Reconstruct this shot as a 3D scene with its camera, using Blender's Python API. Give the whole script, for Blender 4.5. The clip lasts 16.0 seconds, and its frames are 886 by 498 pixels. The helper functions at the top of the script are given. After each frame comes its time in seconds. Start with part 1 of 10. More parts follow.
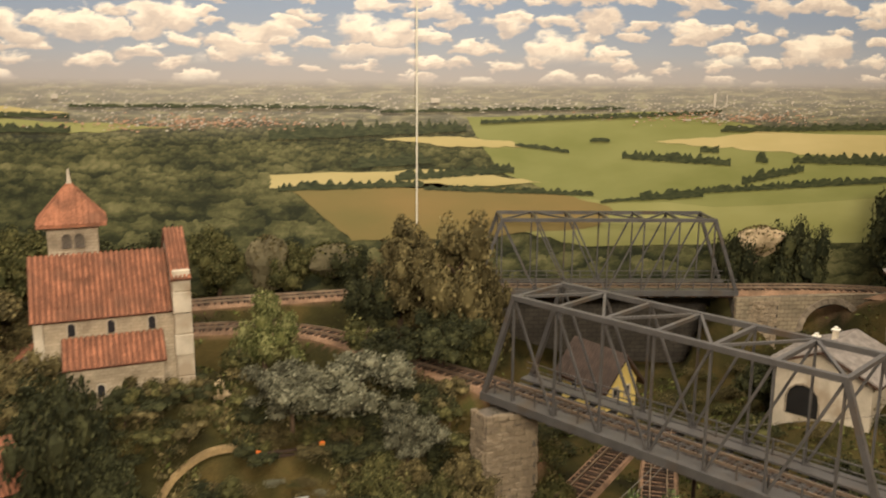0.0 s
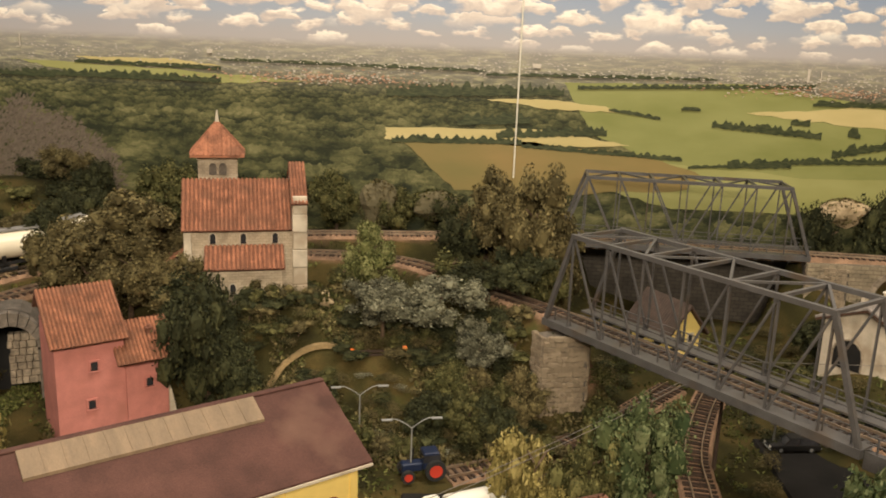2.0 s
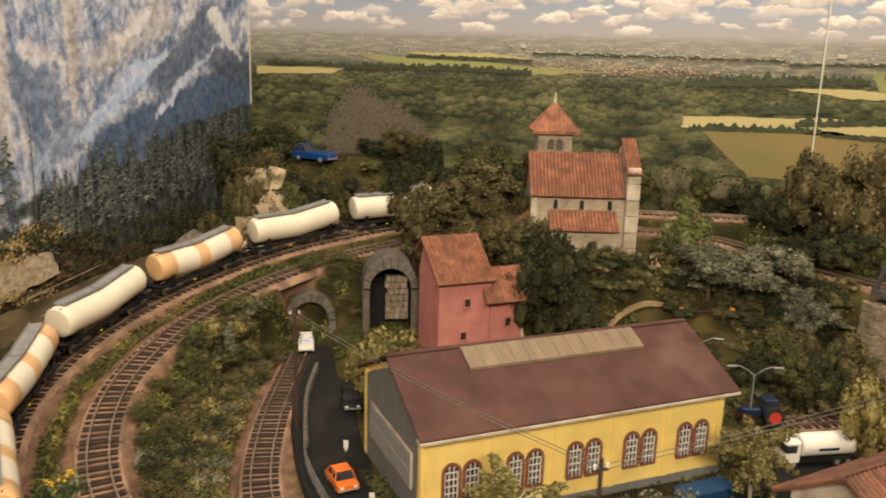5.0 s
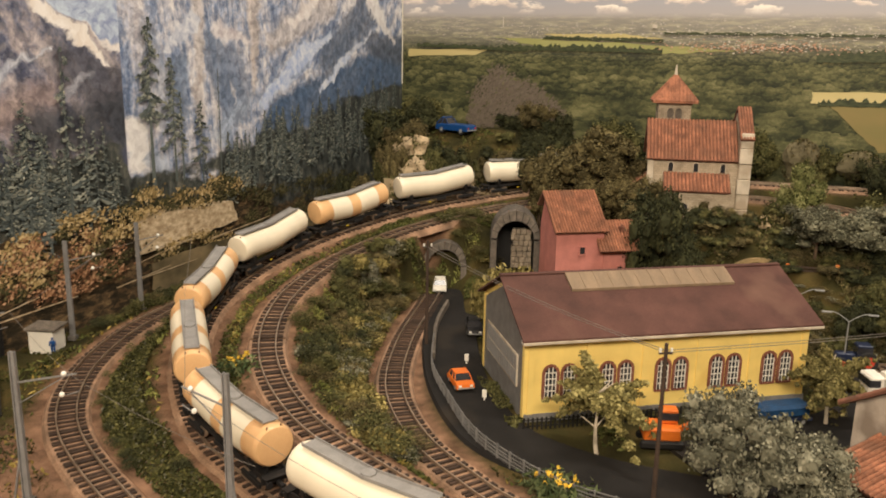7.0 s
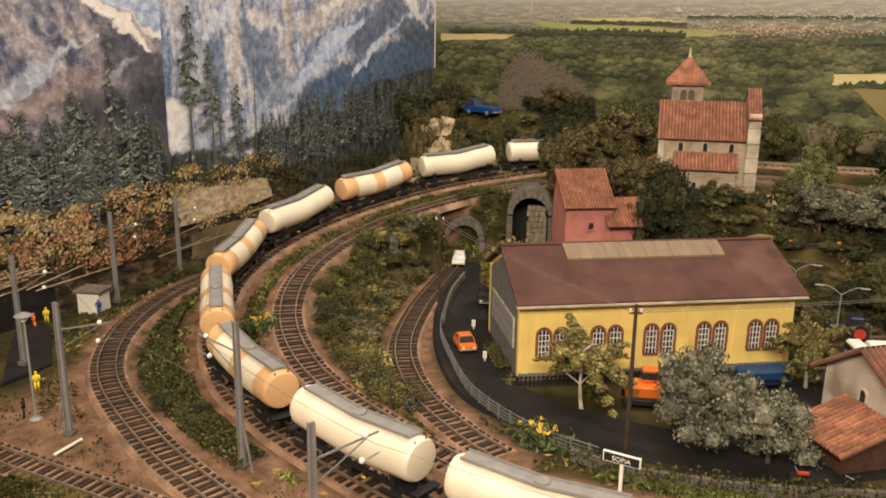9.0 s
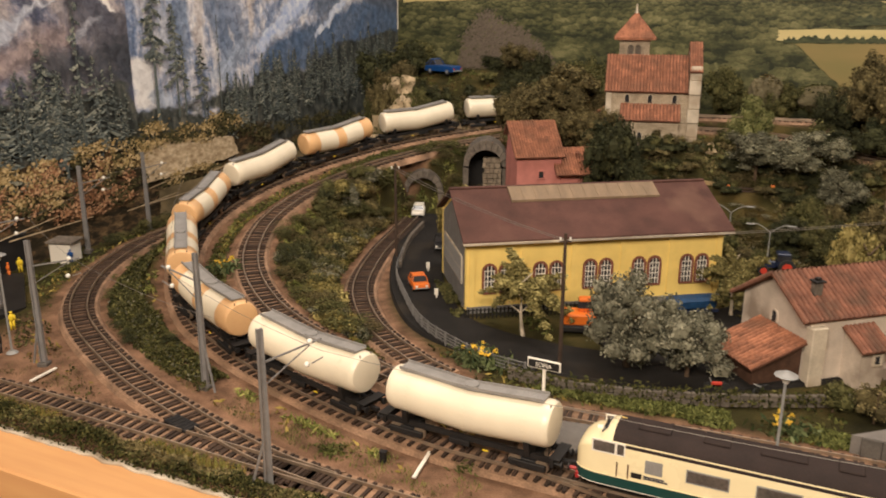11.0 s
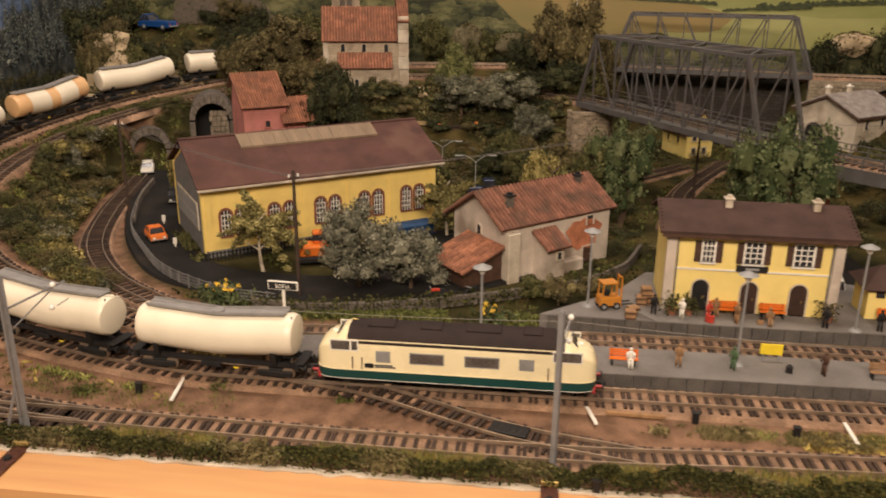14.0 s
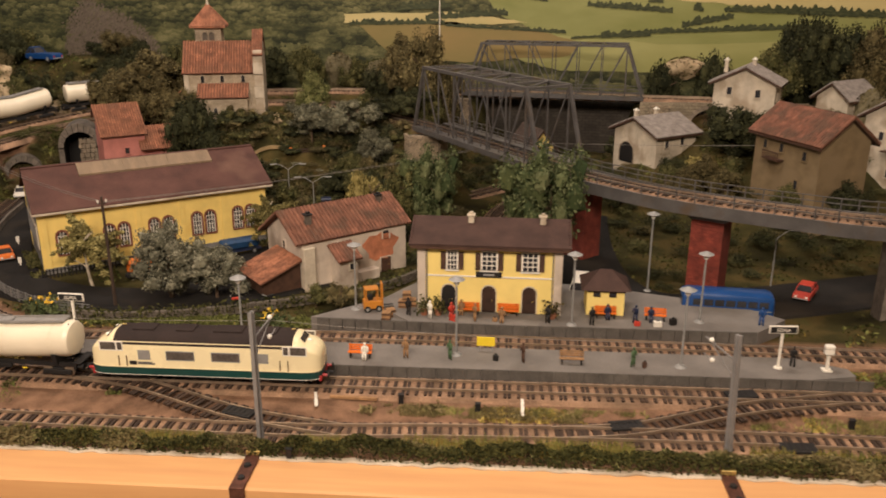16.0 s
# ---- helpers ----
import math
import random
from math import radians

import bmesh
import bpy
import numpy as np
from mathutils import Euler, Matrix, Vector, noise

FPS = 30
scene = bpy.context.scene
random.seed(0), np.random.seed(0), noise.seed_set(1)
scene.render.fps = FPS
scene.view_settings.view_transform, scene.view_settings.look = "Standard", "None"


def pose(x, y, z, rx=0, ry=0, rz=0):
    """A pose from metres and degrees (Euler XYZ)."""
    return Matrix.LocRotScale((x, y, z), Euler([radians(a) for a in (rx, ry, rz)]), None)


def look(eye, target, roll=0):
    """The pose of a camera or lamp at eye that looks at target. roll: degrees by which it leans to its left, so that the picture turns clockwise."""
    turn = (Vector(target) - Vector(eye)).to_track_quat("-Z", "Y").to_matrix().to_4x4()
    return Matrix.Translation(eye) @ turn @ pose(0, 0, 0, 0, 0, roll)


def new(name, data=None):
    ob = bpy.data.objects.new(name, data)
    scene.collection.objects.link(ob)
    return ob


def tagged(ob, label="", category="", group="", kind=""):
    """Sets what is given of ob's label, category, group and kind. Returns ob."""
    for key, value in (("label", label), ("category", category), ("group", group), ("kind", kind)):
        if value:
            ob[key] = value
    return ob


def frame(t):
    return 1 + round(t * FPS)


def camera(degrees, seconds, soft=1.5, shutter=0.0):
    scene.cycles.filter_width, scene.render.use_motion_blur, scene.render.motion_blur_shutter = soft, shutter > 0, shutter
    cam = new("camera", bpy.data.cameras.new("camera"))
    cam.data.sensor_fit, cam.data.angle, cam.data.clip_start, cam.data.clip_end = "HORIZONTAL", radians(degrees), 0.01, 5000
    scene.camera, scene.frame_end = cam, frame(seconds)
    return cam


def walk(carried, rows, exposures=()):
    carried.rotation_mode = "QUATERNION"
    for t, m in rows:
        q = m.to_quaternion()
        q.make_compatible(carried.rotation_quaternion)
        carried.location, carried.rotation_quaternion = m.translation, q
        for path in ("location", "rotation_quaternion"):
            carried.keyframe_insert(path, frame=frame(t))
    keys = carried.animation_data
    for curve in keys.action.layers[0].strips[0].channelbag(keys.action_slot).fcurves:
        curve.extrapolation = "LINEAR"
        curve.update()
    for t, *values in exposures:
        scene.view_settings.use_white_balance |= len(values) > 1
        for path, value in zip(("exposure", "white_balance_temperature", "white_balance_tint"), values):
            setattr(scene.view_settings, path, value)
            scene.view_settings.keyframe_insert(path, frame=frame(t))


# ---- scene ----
cam = camera(56.4, 16.0, 1.8, 0.4)
PATH = [
    (0, (-0.004, -0.003, 0.388), (0.322, 1.93, -0.012), 0.4),
    (0.5, (-0.032, -0.04, 0.375), (0.237, 1.893, -0.065), 1.7),
    (1, (-0.02, -0.078, 0.377), (0.138, 1.86, -0.09), 1.6),
    (1.5, (0.018, -0.11, 0.378), (0.103, 1.829, -0.102), 2.3),
    (2, (0.034, -0.139, 0.384), (0.051, 1.803, -0.091), 2.2),
    (2.5, (0.032, -0.144, 0.381), (-0.004, 1.804, -0.068), 1.9),
    (3, (0.024, -0.164, 0.378), (-0.076, 1.786, -0.058), 1.9),
    (3.5, (0.017, -0.212, 0.371), (-0.202, 1.727, -0.067), 2.1),
    (4, (-0.002, -0.24, 0.362), (-0.342, 1.678, -0.092), 1.9),
    (4.5, (-0.058, -0.253, 0.357), (-0.469, 1.65, -0.101), 1.0),
    (5, (-0.106, -0.271, 0.348), (-0.561, 1.622, -0.111), 1.6),
    (5.2, (-0.115, -0.278, 0.345), (-0.601, 1.608, -0.111), 2.2),
    (7.3, (-0.016, -0.397, 0.317), (-0.851, 1.357, -0.159), 0.5),
    (7.5, (-0.004, -0.401, 0.318), (-0.862, 1.34, -0.164), 0.2),
    (8, (0.018, -0.408, 0.321), (-0.868, 1.317, -0.17), 0.1),
    (10.3, (0.073, -0.446, 0.307), (-0.839, 1.25, -0.234), 1.0),
    (10.5, (0.084, -0.45, 0.304), (-0.82, 1.247, -0.247), 0.8),
    (11, (0.091, -0.463, 0.305), (-0.762, 1.253, -0.267), 0.2),
    (11.5, (0.081, -0.479, 0.299), (-0.637, 1.294, -0.286), -0.4),
    (12, (0.066, -0.5, 0.292), (-0.483, 1.323, -0.32), -0.1),
    (12.5, (0.071, -0.517, 0.296), (-0.376, 1.329, -0.328), -0.1),
    (13, (0.083, -0.526, 0.3), (-0.266, 1.338, -0.338), -0.1),
    (13.5, (0.097, -0.523, 0.302), (-0.19, 1.345, -0.353), 0.1),
    (14, (0.124, -0.533, 0.304), (-0.133, 1.336, -0.359), 0.5),
    (14.5, (0.185, -0.56, 0.315), (-0.061, 1.313, -0.343), 0.5),
    (15, (0.246, -0.577, 0.327), (0.016, 1.302, -0.319), 0.2),
    (15.5, (0.288, -0.596, 0.336), (0.084, 1.286, -0.308), 0.1),
    (16, (0.328, -0.624, 0.346), (0.145, 1.263, -0.292), 0.1),
]
walk(cam, [(t, look(eye, target, roll)) for t, eye, target, roll in PATH], [(0.0, 0.05, 6250, 7), (5.0, 0.0, 6250, 8), (8.0, 0.0, 6200, 10), (11.0, -0.15, 6150, 13), (12.5, -0.32, 6250, 16), (16.0, -0.32, 6350, 17)])

# ---- light ----
world = bpy.data.worlds.new("room_world")
scene.world = world
world.use_nodes = True
world.node_tree.nodes["Background"].inputs[0].default_value = (1.0, 0.88, 0.76, 1)
world.node_tree.nodes["Background"].inputs[1].default_value = 0.145


def area_lamp(name, eye, target, size, size_y, watts, colour):
    data = bpy.data.lights.new(name, "AREA")
    data.shape, data.size, data.size_y, data.energy, data.color = "RECTANGLE", size, size_y, watts, colour
    ob = new(name, data)
    ob.matrix_world = look(eye, target)
    return ob


area_lamp("ceiling_lamp", (0.15, -1.22, 1.06), (0.10, 0.25, 0.0), 1.1, 0.30, 40.5, (1.0, 0.825, 0.61))
area_lamp("ceiling_lamp", (0.1, 0.35, 1.55), (0.1, 0.75, 0.1), 1.2, 0.30, 22.0, (1.0, 0.88, 0.72))


# ---- materials ----
def nodes_of(name):
    m = bpy.data.materials.new(name)
    m.use_nodes = True
    t = m.node_tree
    return m, t, t.nodes, t.links, t.nodes["Principled BSDF"]


def ramp(n, stops, inter="LINEAR"):
    r = n.new("ShaderNodeValToRGB")
    r.color_ramp.interpolation = inter
    el = r.color_ramp.elements
    while len(el) < len(stops):
        el.new(0.5)
    for e, (p, c) in zip(el, stops):
        e.position, e.color = p, (*c, 1)
    return r


def shade(c, k):
    return tuple(min(1.0, v * k) for v in c)


def paint(name, colour, rough=0.6, metal=0.0, grain=900.0, patch=90.0, vary=0.25, bump=0.15, each=0.0, island=0.0, dirt=None, dirt_at=0.62, spec=0.4, axes=(1, 1, 1)):
    """A surface with fine grain, larger patches of wear and a fine relief."""
    m, t, n, l, b = nodes_of(name)
    co = n.new("ShaderNodeTexCoord")
    mp = n.new("ShaderNodeMapping")
    mp.inputs["Scale"].default_value = axes
    l.new(co.outputs["Object"], mp.inputs[0])
    fine, wide = n.new("ShaderNodeTexNoise"), n.new("ShaderNodeTexNoise")
    fine.inputs["Scale"].default_value, fine.inputs["Detail"].default_value = grain, 4
    wide.inputs["Scale"].default_value, wide.inputs["Detail"].default_value = patch, 5
    for x in (fine, wide):
        l.new(mp.outputs[0], x.inputs["Vector"])
    r1 = ramp(n, [(0.30, shade(colour, 1 - vary)), (0.70, shade(colour, 1 + vary))])
    l.new(wide.outputs["Fac"], r1.inputs[0])
    mix = n.new("ShaderNodeMixRGB")
    mix.blend_type = "OVERLAY"
    mix.inputs[0].default_value = min(1.0, vary * 1.6)
    l.new(r1.outputs[0], mix.inputs[1])
    l.new(fine.outputs["Fac"], mix.inputs[2])
    out = mix.outputs[0]
    if dirt:
        more = n.new("ShaderNodeTexNoise")
        more.inputs["Scale"].default_value, more.inputs["Detail"].default_value = patch * 0.45, 8
        l.new(mp.outputs[0], more.inputs["Vector"])
        rd = ramp(n, [(dirt_at - 0.07, (0, 0, 0)), (dirt_at + 0.08, (1, 1, 1))])
        l.new(more.outputs["Fac"], rd.inputs[0])
        md = n.new("ShaderNodeMixRGB")
        l.new(rd.outputs[0], md.inputs[0])
        l.new(out, md.inputs[1])
        md.inputs[2].default_value = (*dirt, 1)
        out = md.outputs[0]
    if each:
        info = n.new("ShaderNodeObjectInfo")
        hs = n.new("ShaderNodeHueSaturation")
        mr = n.new("ShaderNodeMapRange")
        mr.inputs[3].default_value, mr.inputs[4].default_value = 1 - each, 1 + each
        l.new(info.outputs["Random"], mr.inputs[0])
        l.new(mr.outputs[0], hs.inputs["Value"])
        l.new(out, hs.inputs["Color"])
        out = hs.outputs[0]
    if island:
        geo = n.new("ShaderNodeNewGeometry")
        hs = n.new("ShaderNodeHueSaturation")
        mr = n.new("ShaderNodeMapRange")
        mr.inputs[3].default_value, mr.inputs[4].default_value = 1 - island, 1 + island
        l.new(geo.outputs["Random Per Island"], mr.inputs[0])
        l.new(mr.outputs[0], hs.inputs["Value"])
        l.new(out, hs.inputs["Color"])
        out = hs.outputs[0]
    l.new(out, b.inputs["Base Color"])
    rr = n.new("ShaderNodeMapRange")
    rr.inputs[3].default_value, rr.inputs[4].default_value = max(0.02, rough - 0.1), min(1.0, rough + 0.12)
    l.new(wide.outputs["Fac"], rr.inputs[0])
    l.new(rr.outputs[0], b.inputs["Roughness"])
    b.inputs["Metallic"].default_value = metal
    b.inputs["Specular IOR Level"].default_value = spec
    if bump:
        bp = n.new("ShaderNodeBump")
        bp.inputs["Strength"].default_value, bp.inputs["Distance"].default_value = bump, 0.001
        l.new(fine.outputs["Fac"], bp.inputs["Height"])
        l.new(bp.outputs[0], b.inputs["Normal"])
    return m


def leafy(name, low, high, tip=None):
    """Flocked model foliage: each flake takes its own shade."""
    m, t, n, l, b = nodes_of(name)
    geo = n.new("ShaderNodeNewGeometry")
    stops = [(0.0, low), (0.65, high)]
    if tip:
        stops.append((1.0, tip))
    r = ramp(n, stops)
    l.new(geo.outputs["Random Per Island"], r.inputs[0])
    info = n.new("ShaderNodeObjectInfo")
    hs = n.new("ShaderNodeHueSaturation")
    mr = n.new("ShaderNodeMapRange")
    mr.inputs[3].default_value, mr.inputs[4].default_value = 0.8, 1.2
    l.new(info.outputs["Random"], mr.inputs[0])
    l.new(mr.outputs[0], hs.inputs["Value"])
    co = n.new("ShaderNodeTexCoord")
    ns = n.new("ShaderNodeTexNoise")
    ns.inputs["Scale"].default_value = 55
    l.new(co.outputs["Object"], ns.inputs["Vector"])
    mul = n.new("ShaderNodeMixRGB")
    mul.blend_type = "OVERLAY"
    mul.inputs[0].default_value = 0.5
    l.new(r.outputs[0], mul.inputs[1])
    l.new(ns.outputs["Fac"], mul.inputs[2])
    l.new(mul.outputs[0], hs.inputs["Color"])
    l.new(hs.outputs[0], b.inputs["Base Color"])
    b.inputs["Roughness"].default_value = 0.85
    b.inputs["Specular IOR Level"].default_value = 0.15
    return m


M = {}
M["rail"] = paint("rail_steel", (0.44, 0.34, 0.25), 0.38, 0.75, 1500, 60, 0.25, 0.1)
M["sleeper"] = paint("sleeper_wood", (0.045, 0.027, 0.018), 0.8, 0, 900, 200, 0.3, 0.3, each=0.35)
M["ballast"] = paint("ballast_gravel", (0.270, 0.166, 0.104), 0.95, 0, 700, 45, 0.45, 0.9, dirt=(0.14, 0.092, 0.058))
M["asphalt"] = paint("asphalt", (0.018, 0.0165, 0.0155), 0.92, 0, 1200, 30, 0.3, 0.4, dirt=(0.034, 0.028, 0.022), spec=0.15)
M["platform"] = paint("platform_concrete", (0.17, 0.155, 0.142), 0.85, 0, 900, 35, 0.18, 0.25, dirt=(0.12, 0.105, 0.09))
M["platform_edge"] = paint("platform_edge_stone", (0.10, 0.09, 0.08), 0.85, 0, 700, 60, 0.25, 0.4)
M["pine"] = paint("pine_plank", (0.66, 0.355, 0.15), 0.55, 0, 130, 12, 0.13, 0.1, axes=(0.08, 1, 1), spec=0.3)
M["yellow_wall"] = paint("yellow_plaster", (0.84, 0.625, 0.19), 0.8, 0, 900, 40, 0.10, 0.15, dirt=(0.72, 0.49, 0.13), dirt_at=0.68)
M["yellow_pale"] = paint("pale_yellow_plaster", (0.84, 0.66, 0.22), 0.8, 0, 900, 40, 0.08, 0.12)
M["hall_roof"] = paint("brown_roof_felt", (0.090, 0.043, 0.035), 0.82, 0, 1100, 30, 0.30, 0.4, dirt=(0.145, 0.078, 0.058), spec=0.25)
M["station_roof"] = paint("dark_brown_slates", (0.062, 0.036, 0.030), 0.8, 0, 1300, 60, 0.25, 0.3, spec=0.2)
M["skylight"] = paint("weathered_skylight", (0.21, 0.15, 0.095), 0.6, 0, 600, 40, 0.2, 0.1, axes=(3, 0.4, 1))
M["tile"] = paint("terracotta_tiles", (0.27, 0.112, 0.062), 0.85, 0, 420, 70, 0.42, 0.35, island=0.13, dirt=(0.19, 0.088, 0.052), dirt_at=0.60)
# Deck below the tiles, toned dark to paint shade between the ribs.
M["tile_valley"] = paint("shade_toned_valley_tiles", (0.150, 0.066, 0.040), 0.9, 0, 700, 80, 0.3, 0.3)
M["tile_old"] = paint("old_brown_tiles", (0.19, 0.082, 0.052), 0.85, 0, 700, 80, 0.3, 0.35, island=0.18, dirt=(0.11, 0.06, 0.04), dirt_at=0.55)
M["slate"] = paint("grey_slate", (0.25, 0.22, 0.20), 0.8, 0, 900, 110, 0.3, 0.3)
M["dark_roof"] = paint("dark_brown_shingles", (0.075, 0.052, 0.042), 0.85, 0, 900, 90, 0.3, 0.3)
M["pink"] = paint("pink_plaster", (0.50, 0.195, 0.165), 0.85, 0, 900, 60, 0.16, 0.2, dirt=(0.42, 0.165, 0.135), dirt_at=0.6)
M["grey_wall"] = paint("grey_plaster", (0.56, 0.48, 0.40), 0.85, 0, 900, 45, 0.16, 0.2, dirt=(0.30, 0.24, 0.19), dirt_at=0.6)
M["brick_patch"] = paint("exposed_brick", (0.45, 0.17, 0.09), 0.85, 0, 800, 80, 0.3, 0.3)
M["white_wall"] = paint("old_white_plaster", (0.54, 0.47, 0.37), 0.85, 0, 900, 60, 0.18, 0.25, dirt=(0.36, 0.29, 0.21), dirt_at=0.58)
M["tan_wall"] = paint("tan_plaster", (0.20, 0.145, 0.078), 0.85, 0, 900, 60, 0.2, 0.25, dirt=(0.22, 0.16, 0.09), dirt_at=0.58)
M["stone"] = paint("rubble_stone", (0.27, 0.22, 0.165), 0.9, 0, 500, 150, 0.35, 0.6, each=0.18)
def masonry(name, a, b, joint, w, h):
    """Coursed rubble: stones of two tones in recessed joints."""
    m, t, n, l, bs = nodes_of(name)
    co = n.new("ShaderNodeTexCoord")
    sep = n.new("ShaderNodeSeparateXYZ")
    l.new(co.outputs["Object"], sep.inputs[0])
    add = n.new("ShaderNodeMath")
    l.new(sep.outputs[0], add.inputs[0])
    l.new(sep.outputs[1], add.inputs[1])
    ns = n.new("ShaderNodeTexNoise")
    ns.inputs["Scale"].default_value = 300
    l.new(co.outputs["Object"], ns.inputs["Vector"])
    wob = n.new("ShaderNodeMath")
    wob.operation = "MULTIPLY_ADD"
    wob.inputs[1].default_value = h * 0.5
    l.new(ns.outputs["Fac"], wob.inputs[0])
    l.new(sep.outputs[2], wob.inputs[2])
    cb = n.new("ShaderNodeCombineXYZ")
    l.new(add.outputs[0], cb.inputs[0])
    l.new(wob.outputs[0], cb.inputs[1])
    br = n.new("ShaderNodeTexBrick")
    for key, val in (("Color1", (*a, 1)), ("Color2", (*b, 1)), ("Mortar", (*joint, 1)), ("Scale", 1.0), ("Mortar Size", h * 0.10), ("Mortar Smooth", 0.4), ("Brick Width", w), ("Row Height", h)):
        br.inputs[key].default_value = val
    l.new(cb.outputs[0], br.inputs["Vector"])
    st = n.new("ShaderNodeTexNoise")
    st.inputs["Scale"].default_value, st.inputs["Detail"].default_value = 45, 6
    l.new(co.outputs["Object"], st.inputs["Vector"])
    mx = n.new("ShaderNodeMixRGB")
    mx.blend_type = "OVERLAY"
    mx.inputs[0].default_value = 0.7
    l.new(br.outputs["Color"], mx.inputs[1])
    l.new(st.outputs["Fac"], mx.inputs[2])
    l.new(mx.outputs[0], bs.inputs["Base Color"])
    bs.inputs["Roughness"].default_value = 0.9
    bp = n.new("ShaderNodeBump")
    bp.invert = True
    bp.inputs["Strength"].default_value, bp.inputs["Distance"].default_value = 0.6, 0.0006
    l.new(br.outputs["Fac"], bp.inputs["Height"])
    l.new(bp.outputs[0], bs.inputs["Normal"])
    return m


M["church_stone"] = masonry("church_rubble_stone", (0.52, 0.43, 0.32), (0.42, 0.345, 0.25), (0.34, 0.28, 0.20), 0.0058, 0.0030)
M["stone_pale"] = paint("pale_rubble_stone", (0.36, 0.285, 0.20), 0.92, 0, 900, 60, 0.4, 0.9, each=0.18, dirt=(0.20, 0.155, 0.10), dirt_at=0.55)
M["retaining_pale"] = masonry("pale_masonry", (0.30, 0.245, 0.165), (0.235, 0.19, 0.13), (0.15, 0.12, 0.085), 0.011, 0.0055)
# Stone tones darkened to paint the shadow below the far bridge.
M["retaining"] = masonry("shadow_toned_masonry", (0.066, 0.057, 0.047), (0.052, 0.044, 0.036), (0.032, 0.028, 0.024), 0.012, 0.006)
M["stone_dark"] = paint("dark_stone", (0.13, 0.11, 0.09), 0.9, 0, 500, 120, 0.35, 0.6, each=0.2)
M["rock"] = paint("pale_rock", (0.52, 0.40, 0.25), 0.9, 0, 260, 45, 0.35, 0.9, dirt=(0.25, 0.19, 0.11), dirt_at=0.55)
M["rock_dull"] = paint("mossy_rock", (0.16, 0.135, 0.075), 0.9, 0, 260, 45, 0.35, 0.9, dirt=(0.10, 0.085, 0.045), dirt_at=0.50)
M["red_brick"] = paint("red_brick", (0.20, 0.042, 0.028), 0.85, 0, 700, 100, 0.3, 0.4, each=0.15)
M["arch_brick"] = paint("window_arch_brick", (0.21, 0.080, 0.05), 0.85, 0, 800, 100, 0.25, 0.3)
M["white"] = paint("white_enamel", (0.78, 0.74, 0.66), 0.5, 0, 900, 60, 0.06, 0.05)
M["glass"] = paint("dark_window_glass", (0.035, 0.035, 0.04), 0.12, 0, 400, 50, 0.3, 0.0, spec=0.6)
M["loco_glass"] = paint("tinted_loco_glass", (0.10, 0.085, 0.075), 0.12, 0, 400, 50, 0.3, 0.0, spec=0.6)
M["door_brown"] = paint("stained_door_wood", (0.040, 0.020, 0.013), 0.6, 0, 900, 120, 0.3, 0.2)
M["brown_wood"] = paint("dark_brown_wood", (0.075, 0.038, 0.024), 0.7, 0, 900, 120, 0.3, 0.2)
M["girder"] = paint("grey_girder_paint", (0.098, 0.093, 0.092), 0.36, 0.1, 900, 60, 0.2, 0.1, dirt=(0.10, 0.075, 0.055), dirt_at=0.62)
M["mast"] = paint("mast_grey_paint", (0.24, 0.235, 0.235), 0.5, 0.2, 900, 80, 0.15, 0.1)
M["wire"] = paint("copper_wire", (0.20, 0.18, 0.16), 0.5, 0.3, 900, 80, 0.1, 0.0)
M["dark_wood"] = paint("tarred_pole_wood", (0.055, 0.035, 0.025), 0.85, 0, 900, 90, 0.3, 0.3)
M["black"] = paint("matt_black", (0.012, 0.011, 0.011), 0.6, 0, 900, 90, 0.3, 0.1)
M["loco_cream"] = paint("loco_cream_paint", (0.84, 0.73, 0.46), 0.26, 0, 1200, 40, 0.04, 0.0, spec=0.5)
M["loco_green"] = paint("loco_teal_paint", (0.007, 0.050, 0.046), 0.3, 0, 1200, 40, 0.1, 0.0, spec=0.5)
M["loco_roof"] = paint("loco_roof_brown", (0.030, 0.021, 0.019), 0.78, 0, 1200, 60, 0.2, 0.05, spec=0.2)
M["loco_red"] = paint("buffer_red", (0.35, 0.03, 0.03), 0.4, 0, 900, 60, 0.1, 0.0)
M["tank_cream"] = paint("tank_cream_paint", (0.82, 0.74, 0.58), 0.34, 0, 900, 30, 0.06, 0.0, spec=0.5, dirt=(0.66, 0.57, 0.42), dirt_at=0.68)
M["tank_orange"] = paint("tank_orange_paint", (0.76, 0.47, 0.23), 0.34, 0, 900, 30, 0.10, 0.0, spec=0.5)
M["walkway"] = paint("walkway_grey", (0.27, 0.26, 0.25), 0.6, 0.1, 900, 60, 0.2, 0.1)
M["lamp_grey"] = paint("lamp_grey_paint", (0.27, 0.27, 0.265), 0.5, 0.1, 900, 80, 0.1, 0.05)
M["lamp_glass"] = paint("lamp_opal_glass", (0.80, 0.78, 0.72), 0.25, 0, 900, 80, 0.03, 0.0)
M["orange"] = paint("orange_enamel", (0.72, 0.17, 0.02), 0.4, 0, 900, 60, 0.1, 0.0)
M["amber"] = paint("amber_enamel", (0.55, 0.22, 0.03), 0.4, 0, 900, 60, 0.1, 0.0)
M["tarp"] = paint("dark_blue_tarpaulin", (0.008, 0.040, 0.105), 0.55, 0, 700, 120, 0.3, 0.3)
M["blue"] = paint("blue_enamel", (0.010, 0.056, 0.20), 0.3, 0, 900, 60, 0.1, 0.0, spec=0.5)
M["navy"] = paint("navy_enamel", (0.014, 0.022, 0.055), 0.35, 0, 900, 60, 0.1, 0.0, spec=0.5)
